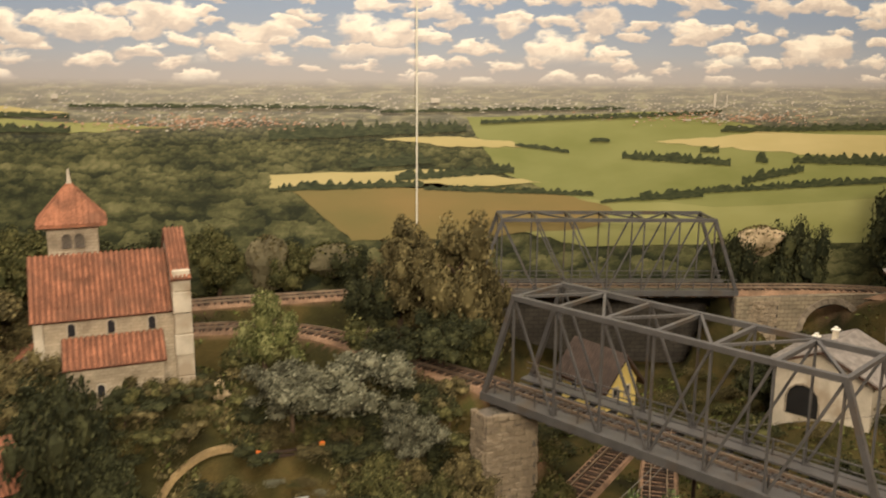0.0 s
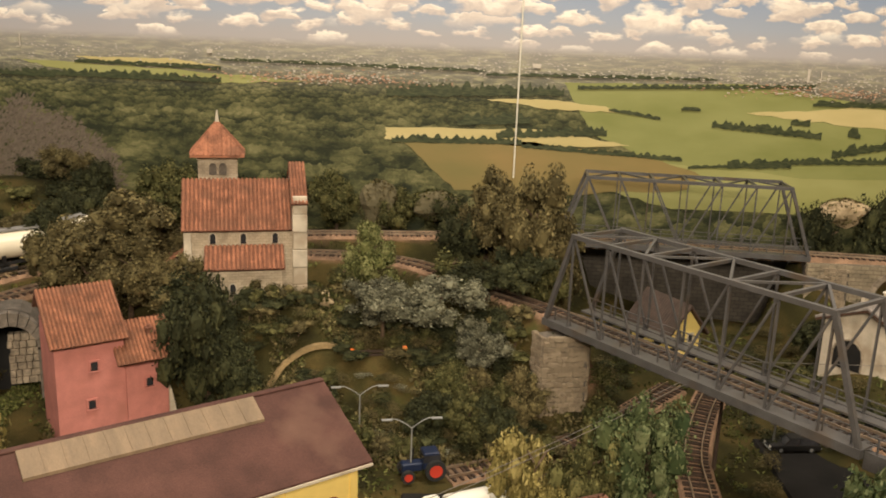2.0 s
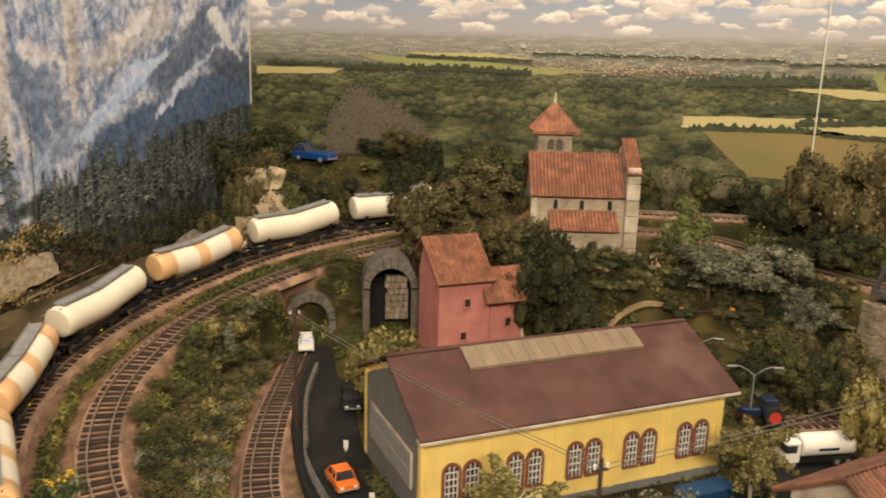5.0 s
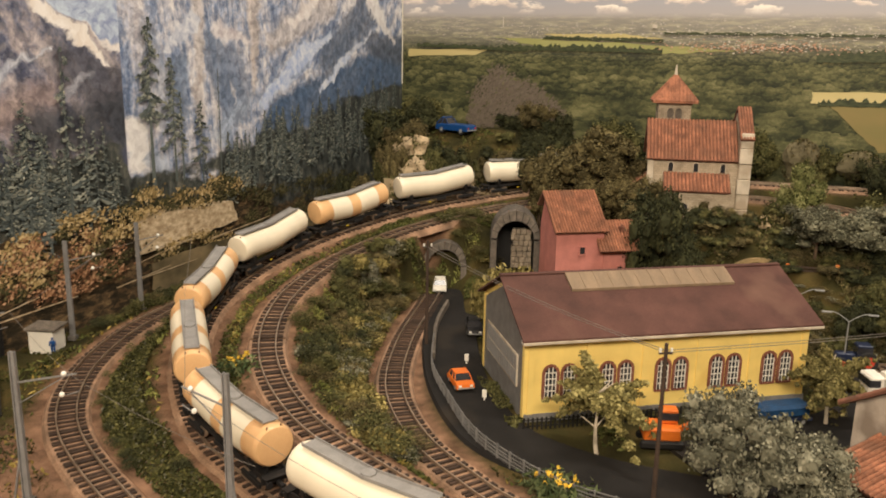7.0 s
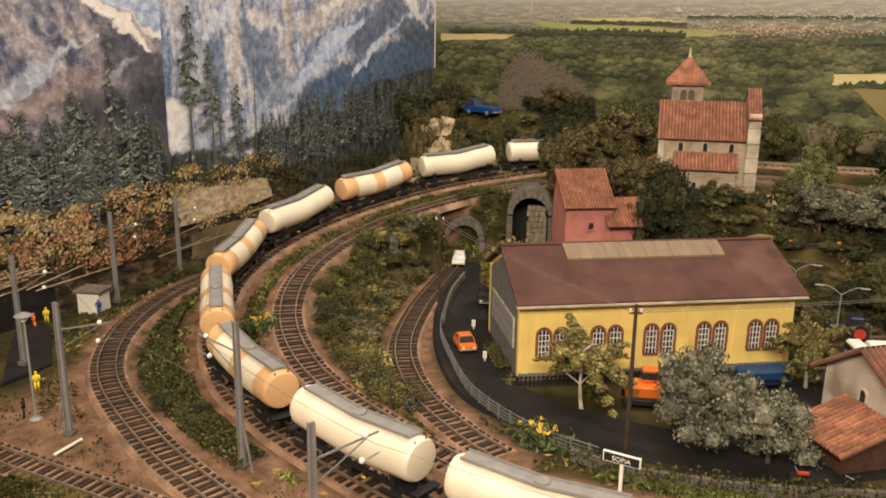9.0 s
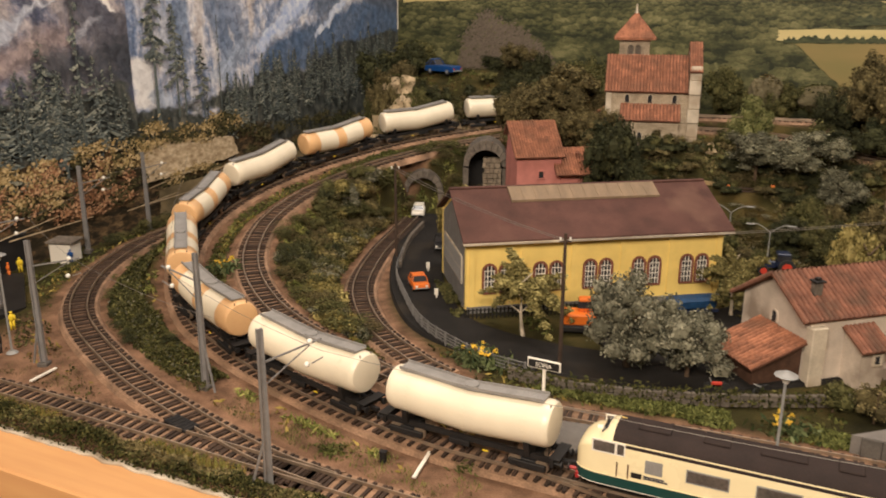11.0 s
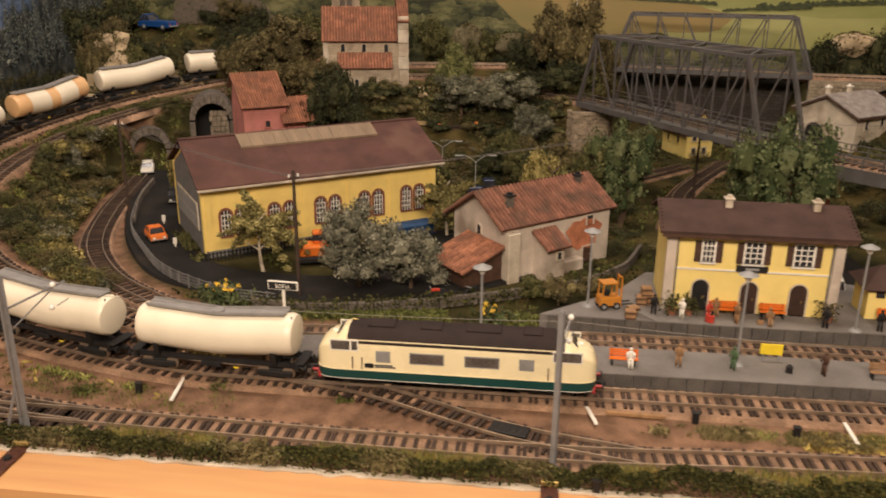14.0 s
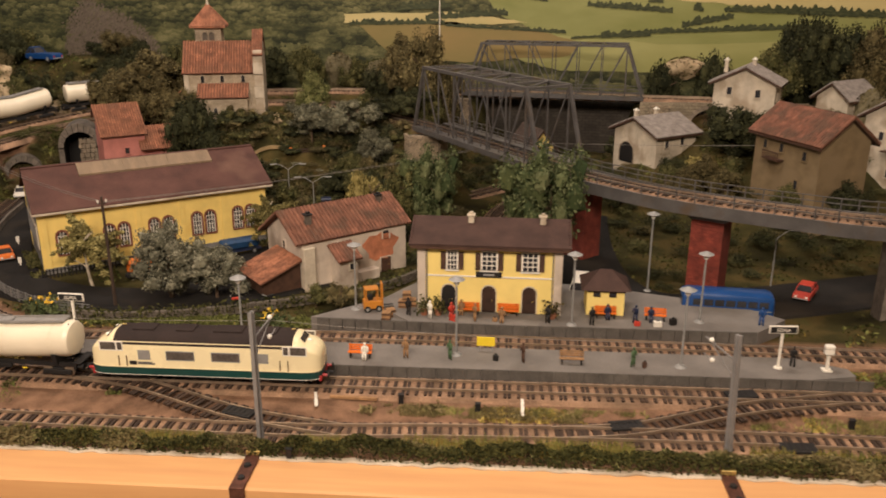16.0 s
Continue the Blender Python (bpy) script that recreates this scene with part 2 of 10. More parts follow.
M["red"] = paint("red_enamel", (0.50, 0.05, 0.03), 0.35, 0, 900, 60, 0.1, 0.0, spec=0.5)
M["yellow"] = paint("yellow_enamel", (0.80, 0.60, 0.03), 0.5, 0, 900, 60, 0.1, 0.0)
M["tyre"] = paint("tyre_rubber", (0.02, 0.02, 0.02), 0.8, 0, 900, 90, 0.2, 0.1)
M["steel_rust"] = paint("rusty_steel_plate", (0.12, 0.05, 0.033), 0.55, 0.5, 500, 120, 0.4, 0.2)
M["brass"] = paint("worn_brass", (0.45, 0.33, 0.12), 0.45, 0.7, 500, 120, 0.3, 0.1)
M["crate"] = paint("crate_wood", (0.30, 0.17, 0.08), 0.8, 0, 900, 120, 0.3, 0.2)
M["bark"] = paint("bark", (0.10, 0.065, 0.04), 0.9, 0, 700, 150, 0.4, 0.6)
M["birch"] = paint("birch_bark", (0.55, 0.47, 0.36), 0.8, 0, 700, 150, 0.35, 0.2, dirt=(0.10, 0.08, 0.06), dirt_at=0.6)
M["fence"] = paint("grey_fence_paint", (0.17, 0.165, 0.16), 0.7, 0, 900, 90, 0.2, 0.1)
M["room"] = paint("room_wall_paint", (0.50, 0.43, 0.35), 0.9, 0, 60, 3, 0.05, 0.0)
M["log"] = paint("path_sand", (0.26, 0.18, 0.085), 0.9, 0, 500, 60, 0.3, 0.5)
# foliage
M["f_dark"] = leafy("foliage_dark_green", (0.016, 0.019, 0.009), (0.043, 0.045, 0.020), (0.075, 0.076, 0.032))
M["f_mid"] = leafy("foliage_mid_green", (0.034, 0.036, 0.013), (0.092, 0.088, 0.032), (0.160, 0.146, 0.057))
M["f_bright"] = leafy("foliage_bright_green", (0.028, 0.044, 0.017), (0.095, 0.115, 0.047), (0.185, 0.205, 0.10))
M["f_fresh"] = leafy("foliage_fresh_green", (0.055, 0.065, 0.020), (0.165, 0.17, 0.060), (0.29, 0.28, 0.12))
M["f_olive"] = leafy("foliage_grey_olive", (0.060, 0.060, 0.042), (0.165, 0.160, 0.110), (0.335, 0.318, 0.230))
M["f_sage"] = leafy("foliage_sage", (0.052, 0.052, 0.034), (0.138, 0.134, 0.088), (0.26, 0.25, 0.17))
M["f_brown"] = leafy("foliage_brown_olive", (0.046, 0.038, 0.017), (0.115, 0.094, 0.041), (0.195, 0.157, 0.070))
M["f_yellow"] = leafy("foliage_yellow_green", (0.095, 0.080, 0.026), (0.25, 0.205, 0.068), (0.40, 0.33, 0.13))
M["f_birch"] = leafy("foliage_birch", (0.080, 0.070, 0.024), (0.215, 0.185, 0.068), (0.38, 0.325, 0.135))
M["f_straw"] = leafy("straw_grass", (0.13, 0.095, 0.025), (0.30, 0.22, 0.06), (0.45, 0.34, 0.10))
M["f_dry"] = leafy("dry_olive_grass", (0.085, 0.068, 0.030), (0.19, 0.155, 0.070), (0.30, 0.245, 0.115))
M["f_grass"] = leafy("turf_green", (0.045, 0.052, 0.014), (0.105, 0.115, 0.032), (0.18, 0.185, 0.06))
M["f_lime"] = leafy("fresh_lime_grass", (0.075, 0.085, 0.020), (0.19, 0.20, 0.055), (0.33, 0.31, 0.10))
M["f_moss"] = leafy("moss_dark", (0.016, 0.020, 0.006), (0.055, 0.055, 0.016), (0.11, 0.10, 0.03))
M["f_flower"] = leafy("yellow_flowers", (0.50, 0.31, 0.03), (0.74, 0.50, 0.06))


def ground_material():
    m, t, n, l, b = nodes_of("scenic_ground")
    co = n.new("ShaderNodeTexCoord")
    a, c, d = (n.new("ShaderNodeTexNoise") for _ in range(3))
    for x, s, k in ((a, 18, 6), (c, 900, 3), (d, 55, 5)):
        x.inputs["Scale"].default_value, x.inputs["Detail"].default_value = s, k
        l.new(co.outputs["Object"], x.inputs["Vector"])
    grass = ramp(n, [(0.32, (0.022, 0.020, 0.009)), (0.48, (0.045, 0.040, 0.014)), (0.62, (0.085, 0.062, 0.022)), (0.75, (0.055, 0.060, 0.018))])
    soil = ramp(n, [(0.3, (0.110, 0.064, 0.040)), (0.7, (0.285, 0.165, 0.103))])
    l.new(a.outputs["Fac"], grass.inputs[0])
    l.new(d.outputs["Fac"], soil.inputs[0])
    at = n.new("ShaderNodeAttribute")
    at.attribute_name = "soil"
    mix = n.new("ShaderNodeMixRGB")
    l.new(at.outputs["Fac"], mix.inputs[0])
    l.new(grass.outputs[0], mix.inputs[1])
    l.new(soil.outputs[0], mix.inputs[2])
    ov = n.new("ShaderNodeMixRGB")
    ov.blend_type = "OVERLAY"
    ov.inputs[0].default_value = 0.6
    l.new(mix.outputs[0], ov.inputs[1])
    l.new(c.outputs["Fac"], ov.inputs[2])
    l.new(ov.outputs[0], b.inputs["Base Color"])
    b.inputs["Roughness"].default_value = 0.95
    b.inputs["Specular IOR Level"].default_value = 0.1
    bp = n.new("ShaderNodeBump")
    bp.inputs["Strength"].default_value, bp.inputs["Distance"].default_value = 0.8, 0.0015
    l.new(c.outputs["Fac"], bp.inputs["Height"])
    l.new(bp.outputs[0], b.inputs["Normal"])
    return m


M["ground"] = ground_material()


class Print:
    """Shorthand for the nodes of a printed photograph."""

    def __init__(self, name):
        self.m, self.t, self.n, self.l, self.b = nodes_of(name)
        self.co = self.n.new("ShaderNodeTexCoord").outputs["Object"]
        sep = self.n.new("ShaderNodeSeparateXYZ")
        self.l.new(self.co, sep.inputs[0])
        self.x, self.y, self.z = sep.outputs
        self.b.inputs["Roughness"].default_value = 0.45
        self.b.inputs["Specular IOR Level"].default_value = 0.2

    def math(self, op, a, b=0.0, c=0.0):
        x = self.n.new("ShaderNodeMath")
        x.operation = op
        for i, v in enumerate((a, b, c)):
            if isinstance(v, (int, float)):
                x.inputs[i].default_value = v
            else:
                self.l.new(v, x.inputs[i])
        return x.outputs[0]

    def vec(self, x, y, z=0.0):
        c = self.n.new("ShaderNodeCombineXYZ")
        for i, v in enumerate((x, y, z)):
            if isinstance(v, (int, float)):
                c.inputs[i].default_value = v
            else:
                self.l.new(v, c.inputs[i])
        return c.outputs[0]

    def noise(self, v, scale, detail=5, rough=0.55, kind="FBM", warp=0.0):
        x = self.n.new("ShaderNodeTexNoise")
        x.noise_dimensions, x.noise_type = "2D", kind
        x.inputs["Scale"].default_value, x.inputs["Detail"].default_value, x.inputs["Roughness"].default_value, x.inputs["Distortion"].default_value = scale, detail, rough, warp
        self.l.new(v, x.inputs["Vector"])
        return x.outputs["Fac"]

    def warped(self, x, y, scale, amount):
        """The point (x, y), pushed about by noise."""
        v = self.vec(x, y)
        a, b = self.noise(v, scale, 4), self.noise(self.vec(self.math("ADD", x, 7.3), y), scale, 4)
        return self.vec(self.math("MULTIPLY_ADD", self.math("SUBTRACT", a, 0.5), amount, x), self.math("MULTIPLY_ADD", self.math("SUBTRACT", b, 0.5), amount, y))

    def cells(self, v, scale, rand=1.0):
        """Nearness to a cell's middle, height above it, and the cell's own number."""
        x = self.n.new("ShaderNodeTexVoronoi")
        x.voronoi_dimensions = "2D"
        x.inputs["Scale"].default_value, x.inputs["Randomness"].default_value = scale, rand
        self.l.new(v, x.inputs["Vector"])
        p, q, r = (self.n.new("ShaderNodeSeparateXYZ") for _ in range(3))
        self.l.new(v, p.inputs[0])
        self.l.new(x.outputs["Position"], q.inputs[0])
        self.l.new(x.outputs["Color"], r.inputs[0])
        return x.outputs["Distance"], self.math("MULTIPLY", self.math("SUBTRACT", p.outputs[1], q.outputs[1]), scale), r.outputs[0]

    def ramp(self, v, *stops):
        r = ramp(self.n, list(stops))
        self.l.new(v, r.inputs[0])
        return r.outputs[0]

    def step(self, v, a, b, top=1.0):
        r = self.n.new("ShaderNodeMapRange")
        r.interpolation_type = "SMOOTHSTEP"
        r.inputs[1].default_value, r.inputs[2].default_value, r.inputs[4].default_value = a, b, top
        self.l.new(v, r.inputs[0])
        return r.outputs[0]

    def mix(self, f, a, b, kind="MIX"):
        x = self.n.new("ShaderNodeMixRGB")
        x.blend_type = kind
        for i, v in enumerate((f, a, b)):
            if isinstance(v, float):
                x.inputs[i].default_value = v
            elif isinstance(v, tuple):
                x.inputs[i].default_value = (*v, 1)
            else:
                self.l.new(v, x.inputs[i])
        return x.outputs[0]

    def vmath(self, op, a, b=None, scale=None):
        x = self.n.new("ShaderNodeVectorMath")
        x.operation = op
        for i, v in enumerate((a, b)):
            if isinstance(v, tuple):
                x.inputs[i].default_value = v
            elif v is not None:
                self.l.new(v, x.inputs[i])
        if scale is not None:
            self.l.new(scale, x.inputs["Scale"])
        return x.outputs["Value"] if op in ("DOT_PRODUCT", "LENGTH") else x.outputs["Vector"]

    def streak(self, p, a, b, w0, w1, soft=0.006, top=1.0):
        """A tapering streak from a to b, w0 and w1 its half widths."""
        d = (b[0] - a[0], b[1] - a[1])
        k = 1.0 / (d[0] ** 2 + d[1] ** 2)
        q = self.vmath("SUBTRACT", p, (a[0], a[1], 0.0))
        t = self.n.new("ShaderNodeMath")
        t.operation, t.use_clamp = "ADD", True
        self.l.new(self.vmath("DOT_PRODUCT", q, (d[0] * k, d[1] * k, 0.0)), t.inputs[0])
        t.inputs[1].default_value = 0.0
        along = self.n.new("ShaderNodeCombineXYZ")
        for i in (0, 1):
            self.l.new(self.math("MULTIPLY", t.outputs[0], d[i]), along.inputs[i])
        dist = self.vmath("LENGTH", self.vmath("SUBTRACT", q, along.outputs[0]))
        return self.step(self.math("SUBTRACT", self.math("MULTIPLY_ADD", t.outputs[0], w1 - w0, w0), dist), -soft, soft, top)

    def done(self, colour):
        self.l.new(colour, self.b.inputs["Base Color"])
        return self.m


def sky_print():
    """The printed landscape: rows of cumulus, hazy horizon, wooded plain."""
    k = Print("printed_landscape")
    X, Z = k.x, k.z
    sky = k.ramp(k.step(Z, 0.375, 0.50), (0.0, (0.42, 0.39, 0.39)), (0.35, (0.35, 0.385, 0.46)), (1.0, (0.25, 0.32, 0.46)))
    for scale, squash, shift, lo, hi, size in ((16, 2.2, 0.0, 0.378, 0.402, 0.52), (8, 2.0, 4.1, 0.405, 0.43, 0.50)):
        v = k.warped(k.math("ADD", X, shift), k.math("MULTIPLY", Z, squash), scale * 1.9, 0.9 / scale)
        d, up, own = k.cells(v, scale, 0.85)
        edge = k.math("MULTIPLY_ADD", own, 0.30, size - 0.22)
        puff = k.math("SUBTRACT", edge, d)
        floor_ = k.step(up, -0.22, -0.10)
        mask = k.math("MULTIPLY", k.math("MULTIPLY", k.step(puff, 0.0, 0.16), floor_), k.step(Z, lo, hi))
        fine = k.noise(v, scale * 5, 5)
        lit = k.math("MULTIPLY_ADD", fine, 0.55, k.math("MULTIPLY_ADD", up, 1.1, 0.22))
        sky = k.mix(mask, sky, k.ramp(lit, (0.15, (0.42, 0.39, 0.41)), (0.5, (0.62, 0.55, 0.51)), (0.85, (0.92, 0.85, 0.76))))
    # woods of single crowns, smaller the farther off
    broad = k.noise(k.vec(k.math("MULTIPLY", X, 0.6), k.math("MULTIPLY", Z, 2.2)), 16, 5, 0.6)
    tone = None
    for scale, lo, hi in ((30, 0.0, 0.0), (58, 0.215, 0.255), (115, 0.275, 0.305)):
        v = k.warped(X, k.math("MULTIPLY", Z, 1.5), scale * 1.6, 1.1 / scale)
        d, up, own = k.cells(v, scale)
        lit = k.math("MULTIPLY_ADD", up, 0.30, k.math("MULTIPLY_ADD", d, -0.30, 0.47))
        lit = k.math("ADD", lit, k.math("MULTIPLY_ADD", own, 0.26, -0.13))
        lit = k.math("MULTIPLY_ADD", k.math("SUBTRACT", k.noise(v, scale * 2.6, 7, 0.75), 0.5), 0.95, lit)
        tone = lit if tone is None else k.math("ADD", k.math("MULTIPLY", tone, k.math("SUBTRACT", 1.0, k.step(Z, lo, hi))), k.math("MULTIPLY", lit, k.step(Z, lo, hi)))
    tone = k.math("MULTIPLY_ADD", k.math("SUBTRACT", broad, 0.5), 1.1, tone)
    wood = k.ramp(tone, (0.05, (0.026, 0.031, 0.017)), (0.30, (0.064, 0.068, 0.031)), (0.52, (0.128, 0.126, 0.056)), (0.85, (0.25, 0.23, 0.11)))
    # the far plain: rows of trees, pale fields and specks of buildings in the haze
    rows = k.noise(k.vec(k.math("MULTIPLY", X, 0.16), Z), 190, 5, 0.6)
    specks = k.noise(k.vec(k.math("MULTIPLY", X, 0.6), Z), 330, 2, 0.6)
    far = k.ramp(rows, (0.36, (0.075, 0.08, 0.045)), (0.50, (0.15, 0.14, 0.08)), (0.64, (0.33, 0.31, 0.16)))
    spots = k.math("MULTIPLY", k.step(specks, 0.60, 0.68), k.step(k.noise(k.vec(X, k.math("MULTIPLY", Z, 6)), 14, 3), 0.42, 0.58))
    far = k.mix(spots, far, (0.50, 0.43, 0.36))
    zz = k.math("MULTIPLY_ADD", k.math("SUBTRACT", broad, 0.5), 0.05, Z)
    plain = k.mix(k.step(zz, 0.318, 0.345), wood, far)
    plain = k.mix(k.step(Z, 0.30, 0.388, 0.60), plain, (0.42, 0.39, 0.36))
    return k.done(k.mix(k.step(Z, 0.374, 0.390), plain, sky))


def mountain_print():
    """The printed mountains: two sheets of rock, glaciers and snow over dark woods and scrub."""
    k = Print("printed_mountains")
    Y, Z = k.y, k.z
    p = k.warped(Y, Z, 26, 0.028)
    near = k.n.new("ShaderNodeSeparateXYZ")
    k.l.new(p, near.inputs[0])
    p = k.warped(near.outputs[0], near.outputs[1], 110, 0.012)
    fine = k.noise(k.vec(Y, k.math("MULTIPLY", Z, 0.7)), 90, 6, 0.68)

    def strata(turn, scale, squeeze):
        """Streaks down a rock face that leans by turn."""
        c, q = math.cos(turn), math.sin(turn)
        u = k.math("ADD", k.math("MULTIPLY", Y, c), k.math("MULTIPLY", Z, q))
        w = k.math("ADD", k.math("MULTIPLY", Y, -q * squeeze), k.math("MULTIPLY", Z, c * squeeze))
        return k.noise(k.vec(u, w), scale, 6, 0.64, warp=0.35)

    # left sheet: mauve rock under a pale sky
    lt = k.math("MULTIPLY_ADD", k.math("SUBTRACT", fine, 0.5), 0.7, strata(0.75, 30, 0.35))
    left = k.ramp(lt, (0.30, (0.075, 0.085, 0.135)), (0.45, (0.18, 0.185, 0.24)), (0.58, (0.30, 0.275, 0.30)), (0.74, (0.48, 0.43, 0.43)))
    for a, b, w0, w1, soft, top, c in (
        ((0.155, 0.222), (0.285, 0.262), 0.022, 0.016, 0.014, 0.6, (0.32, 0.235, 0.205)),
        ((0.30, 0.300), (0.40, 0.250), 0.020, 0.040, 0.010, 0.85, (0.085, 0.085, 0.105)),
        ((0.25, 0.220), (0.40, 0.225), 0.020, 0.035, 0.012, 0.9, (0.045, 0.05, 0.062)),
        ((0.16, 0.244), (0.240, 0.297), 0.012, 0.003, 0.004, 0.9, (0.46, 0.49, 0.57)),
        ((0.235, 0.296), (0.287, 0.310), 0.003, 0.002, 0.003, 0.9, (0.50, 0.52, 0.58)),
        ((0.300, 0.262), (0.345, 0.283), 0.006, 0.002, 0.004, 0.8, (0.36, 0.37, 0.42)),
        ((0.19, 0.350), (0.23, 0.315), 0.006, 0.002, 0.004, 0.7, (0.40, 0.38, 0.40)),
        ((0.274, 0.357), (0.335, 0.323), 0.006, 0.010, 0.003, 1.0, (0.80, 0.76, 0.72)),
        ((0.335, 0.323), (0.368, 0.299), 0.008, 0.003, 0.003, 1.0, (0.82, 0.77, 0.72)),
        ((0.338, 0.343), (0.384, 0.318), 0.004, 0.007, 0.003, 1.0, (0.78, 0.74, 0.72)),
    ):
        left = k.mix(k.streak(p, a, b, w0, w1, soft, top), left, c)
    crest = k.math("ADD", k.math("MULTIPLY", k.math("SUBTRACT", near.outputs[0], 0.268), 0.40), near.outputs[1])
    sky = k.math("MULTIPLY", k.step(crest, 0.364, 0.368), k.step(near.outputs[0], 0.262, 0.272))
    left = k.mix(sky, left, (0.40, 0.47, 0.62))
    # right sheet: pale walls, blue shade and hanging glaciers
    side = k.step(near.outputs[0], 0.66, 0.74)
    rt = k.math("ADD", k.math("MULTIPLY", strata(0.10, 44, 0.16), k.math("SUBTRACT", 1.0, side)), k.math("MULTIPLY", strata(-0.75, 30, 0.30), side))
    rt = k.math("MULTIPLY_ADD", k.math("SUBTRACT", fine, 0.5), 0.6, rt)
    right = k.ramp(rt, (0.32, (0.12, 0.165, 0.27)), (0.45, (0.27, 0.32, 0.44)), (0.56, (0.46, 0.47, 0.54)), (0.70, (0.72, 0.70, 0.72)))
    for a, b, w0, w1, soft, top, c in (
        ((0.44, 0.33), (0.47, 0.22), 0.016, 0.020, 0.010, 0.55, (0.33, 0.37, 0.46)),
        ((0.555, 0.315), (0.605, 0.235), 0.026, 0.030, 0.008, 0.85, (0.155, 0.20, 0.29)),
        ((0.600, 0.305), (0.635, 0.26), 0.018, 0.012, 0.007, 0.8, (0.18, 0.22, 0.31)),
        ((0.490, 0.290), (0.495, 0.235), 0.016, 0.012, 0.007, 0.75, (0.19, 0.24, 0.33)),
        ((0.533, 0.385), (0.527, 0.215), 0.013, 0.008, 0.006, 0.75, (0.55, 0.50, 0.47)),
        ((0.656, 0.395), (0.650, 0.250), 0.014, 0.004, 0.006, 0.75, (0.56, 0.49, 0.44)),
        ((0.415, 0.40), (0.420, 0.290), 0.018, 0.010, 0.010, 0.5, (0.54, 0.51, 0.52)),
        ((0.70, 0.325), (0.86, 0.395), 0.018, 0.030, 0.010, 0.75, (0.52, 0.48, 0.47)),
        ((0.75, 0.355), (0.82, 0.390), 0.006, 0.012, 0.004, 0.9, (0.78, 0.74, 0.73)),
        ((0.70, 0.205), (1.13, 0.285), 0.032, 0.055, 0.010, 0.92, (0.075, 0.12, 0.205)),
        ((0.86, 0.300), (1.00, 0.390), 0.024, 0.034, 0.010, 0.85, (0.115, 0.145, 0.205)),
        ((1.00, 0.33), (1.13, 0.31), 0.018, 0.03, 0.010, 0.85, (0.10, 0.12, 0.165)),
        ((0.672, 0.236), (0.795, 0.307), 0.009, 0.021, 0.005, 0.95, (0.50, 0.58, 0.78)),
        ((0.795, 0.309), (0.868, 0.338), 0.017, 0.003, 0.004, 0.95, (0.56, 0.63, 0.80)),
        ((0.745, 0.268), (0.80, 0.292), 0.003, 0.004, 0.004, 0.7, (0.22, 0.27, 0.38)),
        ((0.832, 0.248), (0.930, 0.306), 0.004, 0.009, 0.003, 0.95, (0.60, 0.66, 0.80)),
        ((0.930, 0.308), (1.015, 0.350), 0.006, 0.002, 0.003, 0.9, (0.56, 0.60, 0.70)),
        ((1.012, 0.400), (1.062, 0.362), 0.016, 0.011, 0.004, 1.0, (0.76, 0.74, 0.74)),
        ((1.062, 0.362), (1.105, 0.330), 0.009, 0.003, 0.003, 0.95, (0.70, 0.68, 0.69)),
        ((0.466, 0.308), (0.522, 0.350), 0.004, 0.013, 0.004, 0.9, (0.56, 0.59, 0.68)),
        ((0.572, 0.338), (0.638, 0.330), 0.011, 0.005, 0.004, 0.9, (0.62, 0.58, 0.60)),
        ((0.635, 0.325), (0.640, 0.285), 0.004, 0.001, 0.003, 0.9, (0.62, 0.58, 0.58)),
        ((0.60, 0.262), (0.605, 0.236), 0.002, 0.001, 0.003, 0.8, (0.58, 0.57, 0.60)),
        ((0.570, 0.196), (0.650, 0.248), 0.017, 0.005, 0.012, 0.75, (0.38, 0.44, 0.55)),
        ((0.405, 0.214), (0.412, 0.170), 0.018, 0.016, 0.005, 1.0, (0.72, 0.71, 0.71)),
        ((0.430, 0.175), (0.455, 0.155), 0.010, 0.012, 0.006, 0.8, (0.38, 0.43, 0.52)),
    ):
        right = k.mix(k.streak(p, a, b, w0, w1, soft, top), right, c)
    rock = k.mix(k.step(Y, 0.3885, 0.3895), left, right)
    # cracks and ledges over all of it
    cracks = k.noise(p, 75, 7, 0.62)
    rock = k.mix(0.50, rock, k.ramp(cracks, (0.36, (0.18, 0.19, 0.22)), (0.64, (0.88, 0.88, 0.90))), "OVERLAY")
    # woods, then scrub
    base = k.noise(k.vec(Y, k.math("MULTIPLY", Z, 2)), 12, 6, 0.6)
    zz = k.math("MULTIPLY_ADD", k.math("SUBTRACT", base, 0.5), 0.09, Z)
    gap = k.math("MULTIPLY", k.step(Y, 0.386, 0.394), k.step(Y, 0.60, 0.54))
    zz = k.math("MULTIPLY_ADD", gap, 0.030, zz)
    rise = k.math("MULTIPLY_ADD", k.step(Y, 0.392, 0.36), -0.020, k.math("MULTIPLY_ADD", k.step(Y, 0.55, 1.12), -0.065, zz))
    v = k.warped(Y, k.math("MULTIPLY", Z, 0.55), 90, 0.012)
    wl = k.math("MULTIPLY_ADD", k.math("SUBTRACT", k.noise(v, 60, 6, 0.7), 0.5), 1.5, 0.42)
    wood = k.ramp(wl, (0.18, (0.024, 0.028, 0.028)), (0.5, (0.078, 0.086, 0.080)), (0.85, (0.21, 0.20, 0.165)))
    out = k.mix(k.step(rise, 0.186, 0.170), rock, wood)
    v = k.warped(Y, k.math("MULTIPLY", Z, 2.4), 60, 0.03)
    sl = k.math("MULTIPLY_ADD", k.math("SUBTRACT", k.noise(v, 46, 7, 0.72), 0.5), 1.5, 0.45)
